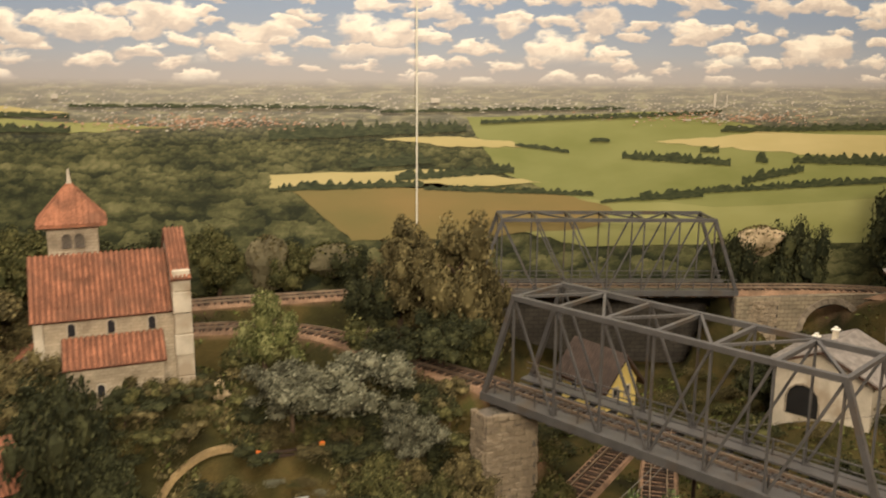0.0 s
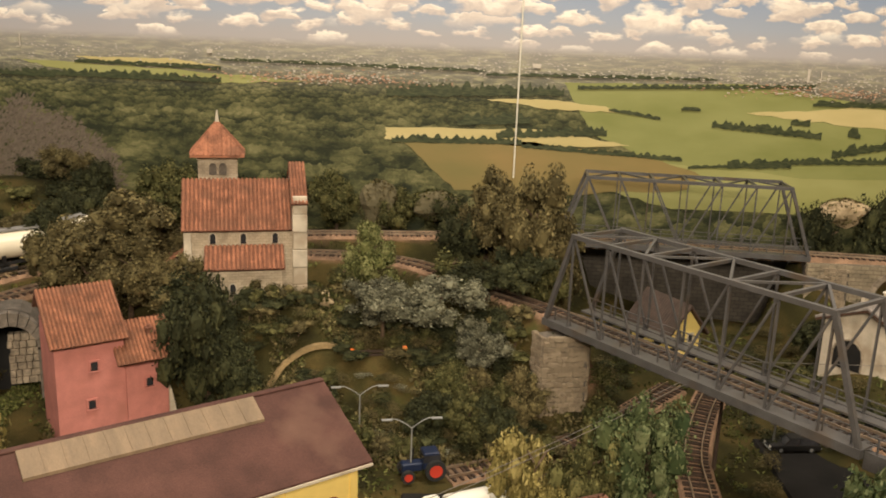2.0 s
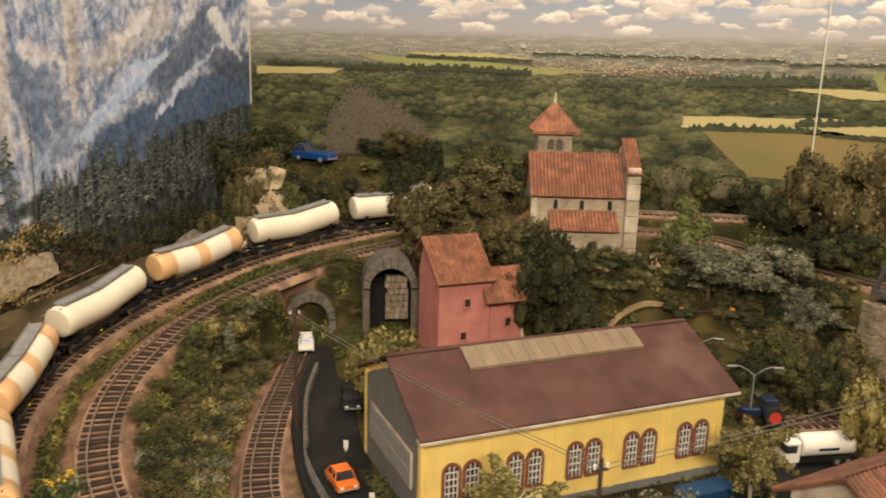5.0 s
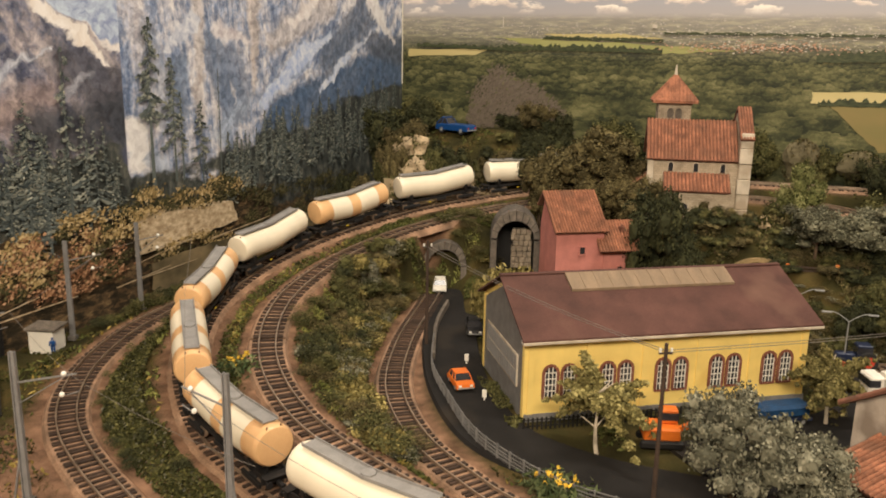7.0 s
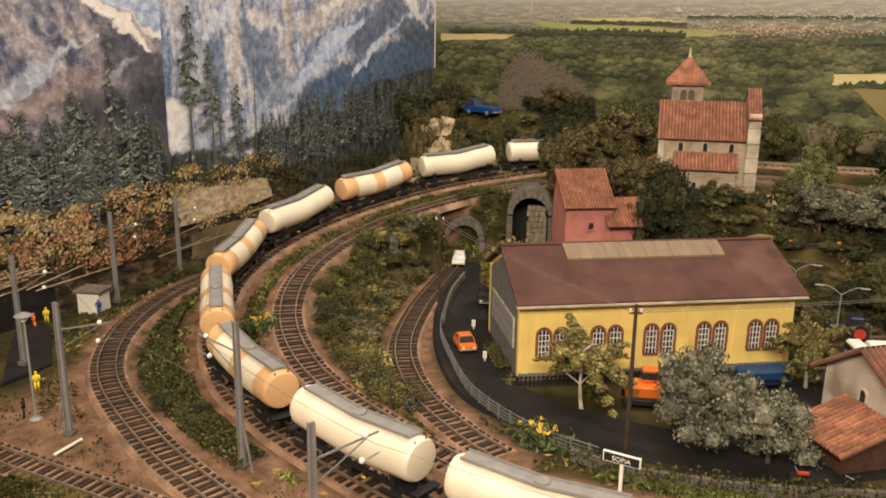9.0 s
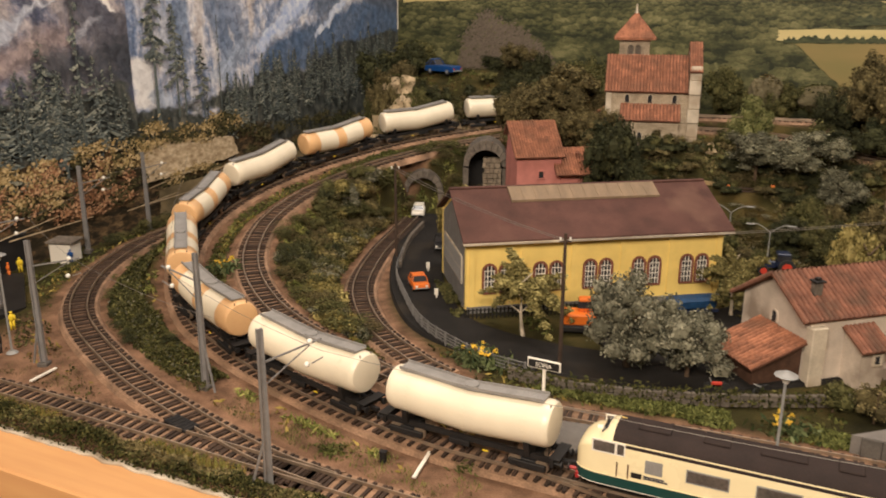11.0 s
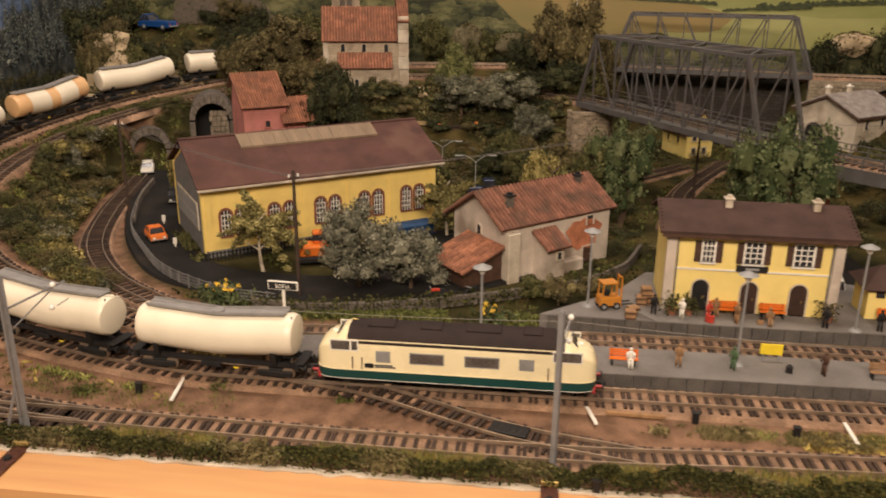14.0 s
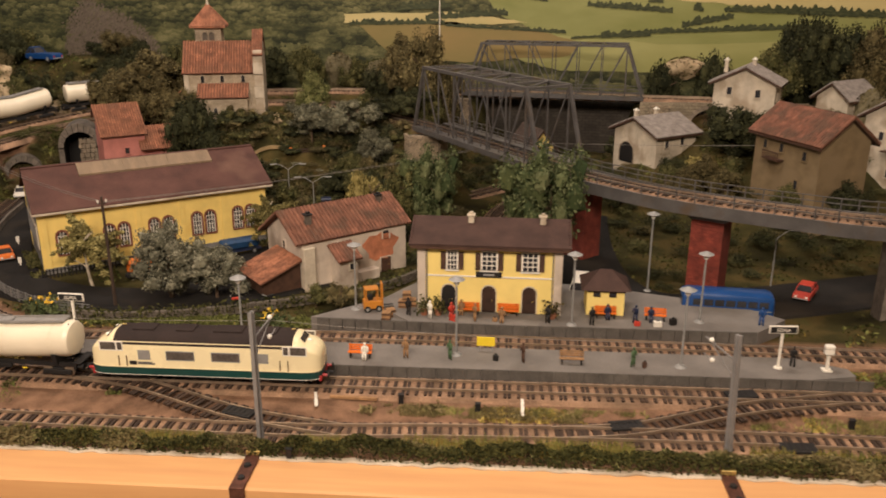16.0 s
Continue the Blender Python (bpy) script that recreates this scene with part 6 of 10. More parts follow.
# ---- the village on the right ----
def cottage(label, m, L, D, e, rdg, wall, roof, windows, chims, base=-0.03, side_windows=(), arch_side=False, tiles=0):
    ob = thing("cottage", label, "house", m)
    gable_walls(ob, L, D, e, rdg - 0.002, wall, z0=base)
    for s in (-1, 1):
        rise = (rdg - e) / (D / 2)
        dn = (0, s * (D / 2 + 0.009), -rise * (D / 2 + 0.009))
        bm = bmesh.new()
        q = [Vector((-0.0075, D / 2, rdg - 0.0012)), Vector((L + 0.0075, D / 2, rdg - 0.0012))]
        extrude(bm, [q[0], q[1], q[1] + Vector(dn) * 0.985, q[0] + Vector(dn) * 0.985], (0, 0, -0.0026))
        part("eave_trim", bm, "brown_wood", ob, "dark boards under the roof")
        if tiles:
            tile_slope(ob, (-0.008, D / 2, rdg + 0.001), (L + 0.008, D / 2, rdg + 0.001), dn, roof, tiles, 9)
        else:
            tile_slope(ob, (-0.008, D / 2, rdg + 0.001), (L + 0.008, D / 2, rdg + 0.001), dn, roof, 20, 12, 0.0006)
    for x, z in windows:
        window(ob, at_wall(x, z), 0.0075, 0.0115, False, wall, (0, 0))
    for y, z in side_windows:
        window(ob, at_wall(y, z, "left"), 0.0075, 0.0115, False, wall, (0, 0))
    if arch_side:
        window(ob, at_wall(D * 0.68, 0.002, "left"), 0.032, 0.033, True, "stone", (0, 0), glass="black", sill=False, name="gateway")
    for x, y in chims:
        chimney(ob, x, y, rdg - 0.012, 0.0055, 0.019, "white_wall", "white")
    return ob


cottage("pale stone cottage with grey slate roof and arched gateway", pose(0.5366, 0.6778, 0.048, 0, 0, 36.2), 0.085, 0.096, 0.057, 0.078, "white_wall", "slate", [(0.022, 0.034), (0.055, 0.036), (0.056, 0.010), (0.022, 0.008)], [(0.012, 0.062), (0.050, 0.056)], arch_side=True)
cottage("white plastered cottage with a grey slate roof up the hill", pose(0.7209, 0.7278, 0.1165, 0, 0, 66.8), 0.061, 0.0945, 0.064, 0.0875, "white_wall", "slate", [(0.022, 0.034), (0.050, 0.030)], [(0.010, 0.080), (0.040, 0.042)], side_windows=[(0.070, 0.042), (0.026, 0.040), (0.075, 0.010)])
bh = cottage("tan farmhouse with a rusty brown tiled roof", pose(0.6621, 0.591, 0.062, 0, 0, -66), 0.128, 0.080, 0.075, 0.106, "tan_wall", "tile_old", [(0.022, 0.048), (0.055, 0.048), (0.100, 0.045), (0.090, 0.004)], [], side_windows=[(0.05, 0.05)], tiles=30, base=-0.07)
bal = part("balcony", boxes((0.030, 0.062, -0.012, 0.0, 0.036, 0.038)), "brown_wood", bh)
for k in range(9):
    part("baluster", boxes((0.0305 + k * 0.0038, 0.0313 + k * 0.0038, -0.0118, -0.0110, 0.038, 0.047)), "brown_wood", bal)
part("balcony_rail", boxes((0.030, 0.062, -0.0122, -0.0108, 0.047, 0.0482)), "brown_wood", bal)
rh = cottage("tall whitewashed house with a grey slate roof", pose(0.868, 0.528, 0.040, 0, 0, 30), 0.13, 0.10, 0.115, 0.145, "white_wall", "slate", [(0.03, 0.08), (0.07, 0.08), (0.03, 0.03)], [], side_windows=[(0.03, 0.08), (0.07, 0.08), (0.05, 0.03)])
part("balcony", boxes((-0.012, 0.0, 0.02, 0.06, 0.066, 0.068)), "brown_wood", rh)
yh = cottage("yellow house with a brown roof seen through the truss bridge", pose(0.3085, 0.940, -0.008, 0, 0, -65), 0.075, 0.050, 0.050, 0.080, "yellow_pale", "dark_roof", [(0.020, 0.020), (0.050, 0.020)], [])
for y, z in ((0.014, 0.028), (0.034, 0.028), (0.014, 0.004), (0.034, 0.004)):
    window(yh, pose(0.075, y, z, 0, 0, 90), 0.0070, 0.0110, False, "white_wall", (0, 0))
cottage("small grey roofed cottage behind the village", pose(0.86, 0.80, 0.10, 0, 0, 35), 0.07, 0.06, 0.05, 0.072, "white_wall", "slate", [(0.02, 0.03)], [])

# ---- truss bridges ----
def truss_bridge(label, a, b, width, height, panels, inset, deck_rails=True):
    a, b = Vector(a), Vector(b)
    L = (b - a).length
    ob = thing("truss_bridge", label, "bridge", Matrix.Translation(a) @ Matrix.Rotation(math.atan2(b.y - a.y, b.x - a.x), 4, "Z"))
    w = 0.0050
    step = (L - 2 * inset) / panels
    for s, y in (("near", -width / 2), ("far", width / 2)):
        part("bottom_chord", beam(bmesh.new(), (0, y, 0), (L, y, 0), 0.006, 0.0075), "girder", ob)
        part("top_chord", beam(bmesh.new(), (inset - 0.002, y, height), (L - inset + 0.002, y, height), 0.0044, 0.0044), "girder", ob)
        part("end_post", beam(bmesh.new(), (0.002, y, 0), (inset, y, height), 0.0042, 0.0042), "girder", ob)
        part("end_post", beam(bmesh.new(), (L - 0.002, y, 0), (L - inset, y, height), 0.0042, 0.0042), "girder", ob)
        for i in range(panels + 1):
            x = inset + i * step
            part("post", beam(bmesh.new(), (x, y, 0), (x, y, height), 0.0016, 0.0021), "girder", ob)
            if i < panels:
                lo, hi = ((x, 0), (x + step, height)) if i >= panels / 2 else ((x + step, 0), (x, height))
                part("diagonal", beam(bmesh.new(), (lo[0], y, lo[1]), (hi[0], y, hi[1]), 0.0016, 0.0020), "girder", ob)
        part("handrail", beam(bmesh.new(), (0, y * 0.86, 0.016), (L, y * 0.86, 0.016), 0.0010, 0.0010), "girder", ob)
        part("handrail", beam(bmesh.new(), (0, y * 0.86, 0.010), (L, y * 0.86, 0.010), 0.0008, 0.0008), "girder", ob)
        for i in range(15):
            x = L * (i + 0.5) / 15
            part("rail_post", boxes((x - 0.0006, x + 0.0006, y * 0.86 - 0.0006, y * 0.86 + 0.0006, 0, 0.016)), "girder", ob)
        part("walkway", boxes((0.001, L - 0.001, min(y * 0.9, y * 0.55), max(y * 0.9, y * 0.55), 0.0012, 0.0030)), "girder", ob)
    for i in range(panels + 1):
        x = inset + i * step
        part("top_strut", beam(bmesh.new(), (x, -width / 2, height), (x, width / 2, height), 0.0034, 0.0030), "girder", ob)
        if i < panels:
            y0 = -width / 2 if i % 2 == 0 else width / 2
            part("top_brace", beam(bmesh.new(), (x, y0, height + 0.0006), (x + step, -y0, height + 0.0006), 0.0024, 0.0020), "girder", ob)
    for i in range(int(L / 0.022)):
        x = 0.012 + i * 0.022
        part("cross_girder", boxes((x - 0.002, x + 0.002, -width / 2, width / 2, -0.0065, -0.0035)), "girder", ob)
    part("deck", boxes((0.001, L - 0.001, -0.019, 0.019, -0.0034, -0.0016)), "girder", ob)
    return ob


truss_bridge("long grey steel truss bridge carrying the curved line", (0.180, 0.719, 0.105), (0.380, 0.434, 0.105), 0.069, 0.099, 6, 0.036)
truss_bridge("far grey steel truss bridge in front of the printed fields", (0.212, 1.0465, 0.118), (0.556, 0.9985, 0.118), 0.062, 0.096, 6, 0.036)
# this wall's colour carries the darkness of the void under the bridge
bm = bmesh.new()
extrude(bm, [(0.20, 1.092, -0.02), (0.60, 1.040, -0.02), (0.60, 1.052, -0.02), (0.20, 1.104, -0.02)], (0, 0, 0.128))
tagged(part("retaining_wall", bm, "retaining"), "stone retaining wall behind the far bridge, toned as shadow", "wall", kind="structure")
# bridge ends in rough stones
STONE = []
for k in range(6):
    bm = bmesh.new()
    r_ = random.Random(k + 70)
    box(bm, -0.5, 0.5, -0.5, 0.5, -0.5, 0.5)
    bmesh.ops.bevel(bm, geom=bm.edges[:], offset=0.12, segments=1, affect="EDGES")
    for v_ in bm.verts:
        v_.co += Vector((r_.uniform(-0.07, 0.07), r_.uniform(-0.07, 0.07), r_.uniform(-0.07, 0.07)))
    me_ = bpy.data.meshes.new("stone")
    bm.to_mesh(me_)
    bm.free()
    me_.materials.append(M["stone_pale"])
    STONE.append(me_)
for ring, z1, lab, faces_ in (([(0.140, 0.684), (0.148, 0.664), (0.196, 0.672), (0.204, 0.712)], 0.0955, "rough pale stone abutment under the bridge end", (0, 1, 2)),
                              ([(0.175, 1.005), (0.222, 0.998), (0.230, 1.085), (0.175, 1.085)], 0.108, "stone abutment of the far bridge", (0,)),
                              ([(0.545, 0.962), (0.60, 0.950), (0.60, 1.04), (0.555, 1.045)], 0.108, "stone abutment at the far bridge end", (0,))):
    ob = thing("abutment", lab, "abutment")
    bm = bmesh.new()
    cx, cy = sum(p[0] for p in ring) / 4, sum(p[1] for p in ring) / 4
    at_ = lambda p, t: Vector((cx + (p[0] - cx) * (1.04 - 0.04 * t), cy + (p[1] - cy) * (1.04 - 0.04 * t), -0.02 + (z1 + 0.02) * t))
    loft(bm, [[tuple(at_(p, t)) for p in ring] for t in (0, 0.25, 0.5, 0.75, 1)])
    part("core", bm, "stone_dark", ob)
    r_ = random.Random(int(z1 * 1000))
    for f_ in faces_:
        p, q = ring[f_], ring[f_ + 1]
        rows_ = int((z1 + 0.012) / 0.0056)
        for k in range(rows_):
            t = (0.012 + (k + 0.5) * 0.0056) / (z1 + 0.02)
            a_, b_ = at_(p, t), at_(q, t)
            u = 0.0
            while u < (b_ - a_).length - 0.004:
                w_ = min(r_.uniform(0.0035, 0.0095), (b_ - a_).length - u)
                c_ = new("stone", r_.choice(STONE))
                c_.parent = ob
                d_ = (b_ - a_).normalized()
                c_.matrix_basis = Matrix.Translation(a_ + d_ * (u + w_ / 2) + Vector((0, 0, r_.uniform(-0.0007, 0.0007)))) @ Matrix.Rotation(math.atan2(d_.y, d_.x), 4, "Z") @ Matrix.Rotation(r_.uniform(-0.09, 0.09), 4, "Y") @ Matrix.Diagonal((w_ * 0.97, r_.uniform(0.0026, 0.0058), r_.uniform(0.0048, 0.0060), 1))
                u += w_

# ---- the curved viaduct ----
vp = TRACK["c"]
vp = vp[(vp[:, 0] > 0.378) & (vp[:, 2] > 0.1) & (vp[:, 1] < 0.44)]
via = thing("viaduct", "curved grey steel viaduct with railings on brick piers", "viaduct")
part("ballast", ribbon(vp, [(-0.0185, -0.0030), (-0.0170, -0.0011), (0.0170, -0.0011), (0.0185, -0.0030)]), "ballast", via)
part("deck", ribbon(vp, [(-0.027, -0.0075), (-0.027, -0.0022), (0.027, -0.0022), (0.027, -0.0075)]), "girder", via)
for s in (-1, 1):
    part("side_girder", ribbon(vp, [(s * 0.0270, -0.014), (s * 0.0270, 0.0), (s * 0.0285, 0.0), (s * 0.0285, -0.014)]), "girder", via)
    for h in (0.006, 0.012):
        part("handrail", ribbon(vp, [(s * 0.0265 - 0.0005, h), (s * 0.0265 - 0.0005, h + 0.001), (s * 0.0265 + 0.0005, h + 0.001), (s * 0.0265 + 0.0005, h)]), "girder", via)
    d_, s_ = frames(vp)
    for i in range(2, len(vp), 5):
        q = vp[i] + s_[i] * s * 0.0265
        part("rail_post", boxes((q[0] - 0.0006, q[0] + 0.0006, q[1] - 0.0006, q[1] + 0.0006, q[2] - 0.002, q[2] + 0.0128)), "girder", via)


def pier(label, x, y, a, w, d, top, material, brick):
    ob = thing("bridge_pier", label, "pier", pose(x, y, -0.009, 0, 0, a))
    part("core", boxes((-w / 2, w / 2, -d / 2, d / 2, -0.01, top - 0.008)), material, ob)
    part("capping", boxes((-w / 2 - 0.003, w / 2 + 0.003, -d / 2 - 0.003, d / 2 + 0.003, top - 0.008, top), bev=0.0008), "girder", ob)
    if brick:
        rows = int((top - 0.010) / 0.0038)
        for k in range(rows):
            z = 0.001 + k * 0.0038
            for i in range(6):
                x0 = -w / 2 + (i + (0.5 if k % 2 else 0)) * w / 6
                x1 = min(x0 + w / 6 - 0.0006, w / 2)
                if x1 - x0 > 0.001:
                    part("brick", boxes((x0, x1, -d / 2 - 0.0007, -d / 2 + 0.0002, z, z + 0.0033)), material, ob)
    return ob


pier("red brick viaduct pier beside the village road", 0.545, 0.300, -28, 0.036, 0.034, 0.099, "red_brick", True)
pier("dark red brick viaduct pier behind the station", 0.408, 0.415, -45, 0.036, 0.032, 0.099, "red_brick", False)
pier("grey concrete viaduct pier near the rock slope", 0.728, 0.226, -8, 0.040, 0.036, 0.099, "stone_dark", False)


# ---- the train ----
bp_ = TRACK["b"]
bs_ = np.r_[0, np.cumsum(np.linalg.norm(np.diff(bp_, axis=0), axis=1))]


def on_track(s):
    return Vector([float(np.interp(s, bs_, bp_[:, i])) for i in range(3)])


def stand(s, base):
    """Pose of a vehicle whose middle is s along the line, on bogies base apart; x points towards the line's start."""
    a, b = on_track(s - base / 2), on_track(s + base / 2)
    d = a - b
    m = Matrix.Rotation(math.atan2(d.y, d.x), 4, "Z") @ Matrix.Rotation(-math.atan2(d.z, math.hypot(d.x, d.y)), 4, "Y")
    return Matrix.Translation((a + b) / 2 + Vector((0, 0, 0.0028))) @ m


def section(w, z0, z1, h, n=5):
    """Half-round topped cross section."""
    pts = [(-w, z0), (w, z0), (w, z1)]
    for i in range(1, 2 * n):
        g = math.pi * i / (2 * n)
        pts.append((w * math.copysign(abs(math.cos(g)) ** 0.75, math.cos(g)), z1 + (h - z1) * math.sin(g) ** 0.85))
    return pts + [(-w, z1)]


def bogie(ob, x, wheels, r, half=0.0105):
    bg = part("bogie", boxes((x - wheels, x + wheels, -half - 0.002, -half + 0.0005, r * 0.55, r * 1.5), (x - wheels, x + wheels, half - 0.0005, half + 0.002, r * 0.55, r * 1.5), (x - wheels * 0.4, x + wheels * 0.4, -half, half, r * 0.8, r * 1.7), bev=0.0005), "black", ob)
    for k in (-0.72, 0.72):
        for s in (-1, 1):
            part("wheel", rod(bmesh.new(), (x + k * wheels, s * 0.0072, r), (x + k * wheels, s * 0.0095, r), r, None, 16), "rail", bg)
        part("axle", rod(bmesh.new(), (x + k * wheels, -0.009, r), (x + k * wheels, 0.009, r), 0.0009, None, 8), "rail", bg)
    return bg


def buffers(ob, x, z, colour="black"):
    for y in (-0.0095, 0.0095):
        s = 1 if x > 0 else -1
        bf = part("buffer", rod(bmesh.new(), (x, y, z), (x + s * 0.0045, y, z), 0.0012, None, 10), colour, ob)
        part("buffer_plate", rod(bmesh.new(), (x + s * 0.0045, y, z), (x + s * 0.0056, y, z), 0.0026, None, 12), "black", bf)
    part("coupler", boxes((min(x, x + (0.008 if x > 0 else -0.008)), max(x, x + (0.008 if x > 0 else -0.008)), -0.0014, 0.0014, z - 0.004, z - 0.001)), "black", ob)


def locomotive(m):
    ob = thing("locomotive", "cream and teal diesel locomotive with a dark roof", "locomotive", m)
    ends = [(0.0, 0.0100, 0.0290), (0.0016, 0.0128, 0.0325), (0.0045, 0.0150, 0.0355), (0.0085, 0.0164, 0.0374), (0.0125, 0.0171, 0.0388), (0.0150, 0.0173, 0.0402), (0.0185, 0.0174, 0.0445), (0.0215, 0.0174, 0.0459), (0.028, 0.0174, 0.0464)]
    half = 0.1020
    stations = [(-half + e, w, h) for e, w, h in ends] + [(half - e, w, h) for e, w, h in ends[::-1]]
    rings = [[(x, y, z) for y, z in section(w, 0.0155, min(0.0335, h - 0.004), h)] for x, w, h in stations]
    body = part("body", loft(bmesh.new(), rings), "loco_cream", ob, "", True)
    mod = body.modifiers.new("edge", "EDGE_SPLIT")
    mod.split_angle = radians(38)
    rings = [[(x * 1.001, y, z) for y, z in ((-w - 0.0003, 0.0090), (w + 0.0003, 0.0090), (w + 0.0003, 0.0158), (-w - 0.0003, 0.0158))] for x, w, h in stations]
    part("skirt", loft(bmesh.new(), rings), "loco_green", ob, "teal lower band")
    rings = [[(x * 1.0012, y, z) for y, z in ((-w - 0.0005, 0.0158), (w + 0.0005, 0.0158), (w + 0.0005, 0.0164), (-w - 0.0005, 0.0164))] for x, w, h in stations]
    part("stripe", loft(bmesh.new(), rings), "loco_cream", ob)
    rings = [[(x * 1.0012, y, z) for y, z in ((-w - 0.0005, 0.0086), (w + 0.0005, 0.0086), (w + 0.0005, 0.0090), (-w - 0.0005, 0.0090))] for x, w, h in stations]
    part("stripe", loft(bmesh.new(), rings), "white", ob)
    rings = [[(x * 0.985, y, z) for y, z in ((-w + 0.0012, 0.0070), (w - 0.0012, 0.0070), (w - 0.0012, 0.0086), (-w + 0.0012, 0.0086))] for x, w, h in stations]
    part("underframe", loft(bmesh.new(), rings), "black", ob)
    rings = []
    for x in np.linspace(-0.0785, 0.0785, 9):
        sec = [p for p in section(0.0174, 0.0138, 0.0335, 0.0464, 8) if p[1] > 0.0345]
        rings.append([(x, y * 1.012, z + 0.0004) for y, z in sec])
    part("roof", loft(bmesh.new(), rings), "loco_roof", ob, "dark brown roof", True).modifiers.new("edge", "EDGE_SPLIT").split_angle = radians(40)
    right = sorted((z, y) for y, z in section(0.0174, 0.0138, 0.0335, 0.0464, 8) if y > 0)
    yg = float(np.interp(0.0392, [p[0] for p in right], [p[1] for p in right])) * 1.012
    for s in (-1, 1):
        part("gutter", beam(bmesh.new(), (-0.0785, s * (yg + 0.0001), 0.0396), (0.0785, s * (yg + 0.0001), 0.0396), 0.0007, 0.0007), "loco_cream", ob)
    for x, w in ((-0.055, 0.020), (-0.018, 0.016), (0.02, 0.026), (0.056, 0.014)):
        part("roof_hatch", boxes((x - w / 2, x + w / 2, -0.007, 0.007, 0.0462, 0.0478), bev=0.0006), "loco_roof", ob)
    for s in (-1, 1):
        y = s * 0.0176
        for x in (-0.052, -0.020, 0.020, 0.052):
            wd = 0.024 if abs(x) < 0.03 else 0.0095
            wn = part("side_window", boxes((x - wd / 2, x + wd / 2, y - 0.0003, y + 0.0003, 0.0240, 0.0315), bev=0.0002), "loco_glass" if wd > 0.02 else "walkway", ob)
            part("window_rim", boxes((x - wd / 2 - 0.0006, x + wd / 2 + 0.0006, y - 0.0002, y + 0.0002, 0.0233, 0.0322)), "lamp_grey", wn)
        for e in (-1, 1):
            for x, wd in ((0.0835, 0.0140), (0.0730, 0.0046)):
                cw = part("cab_window", boxes((e * x - wd / 2, e * x + wd / 2, y * 0.992 - 0.0004, y * 0.992 + 0.0004, 0.0318, 0.0392), bev=0.0003), "loco_glass", ob)
                part("window_rim", boxes((e * x - wd / 2 - 0.0007, e * x + wd / 2 + 0.0007, y * 0.992 - 0.0003, y * 0.992 + 0.0003, 0.0311, 0.0399)), "white", cw)
            for x in (0.0745, 0.0675):
                part("handrail", rod(bmesh.new(), (e * x, y + s * 0.0010, 0.0175), (e * x, y + s * 0.0010, 0.0270), 0.0004, None, 6), "steel_rust", ob)
        part("lettering_bar", boxes((-0.058, -0.043, y - 0.0003, y + 0.0003, 0.0190, 0.0198)), "navy", ob)
        part("lettering_bar", boxes((-0.058, -0.045, y - 0.0003, y + 0.0003, 0.0204, 0.0212)), "navy", ob)
        part("lettering_bar", boxes((-0.0655, -0.0590, y - 0.0003, y + 0.0003, 0.0184, 0.0218)), "black", ob)
    for e in (-1, 1):
        for y in (-0.0042, 0.0042):
            bm = bmesh.new()
            extrude(bm, [(e * 0.0871, y - 0.0037, 0.0399), (e * 0.0871, y + 0.0037, 0.0399), (e * 0.0838, y + 0.0035, 0.0438), (e * 0.0838, y - 0.0035, 0.0438)], (e * 0.0008, 0, 0.0004))
            part("windscreen", bm, "glass", ob)
        for y in (-0.0088, 0.0088):
            hl = part("headlight", rod(bmesh.new(), (e * 0.0990, y, 0.0195), (e * 0.1015, y, 0.0195), 0.0019, None, 12), "lamp_glass", ob)
            part("lamp_ring", rod(bmesh.new(), (e * 0.0985, y, 0.0195), (e * 0.1010, y, 0.0195), 0.0023, None, 12), "lamp_grey", hl)
        part("headlight", rod(bmesh.new(), (e * 0.0885, 0, 0.0393), (e * 0.0918, 0, 0.0386), 0.0015, None, 10), "lamp_glass", ob)
        part("horn", rod(bmesh.new(), (e * 0.0740, 0.003, 0.0473), (e * 0.0775, 0.003, 0.0474), 0.0004, 0.0008, 8), "brass", ob)
        part("buffer_beam", boxes((min(e * 0.0995, e * 0.1022), max(e * 0.0995, e * 0.1022), -0.0135, 0.0135, 0.0060, 0.0108), bev=0.0005), "loco_red", ob, "red buffer beam")
        buffers(ob, e * 0.1022, 0.0105, "loco_red")
        bogie(ob, e * 0.066, 0.021, 0.0054)
    part("fuel_tank", boxes((-0.030, 0.030, -0.012, 0.012, 0.0030, 0.0088), bev=0.0008), "black", ob)
    return ob


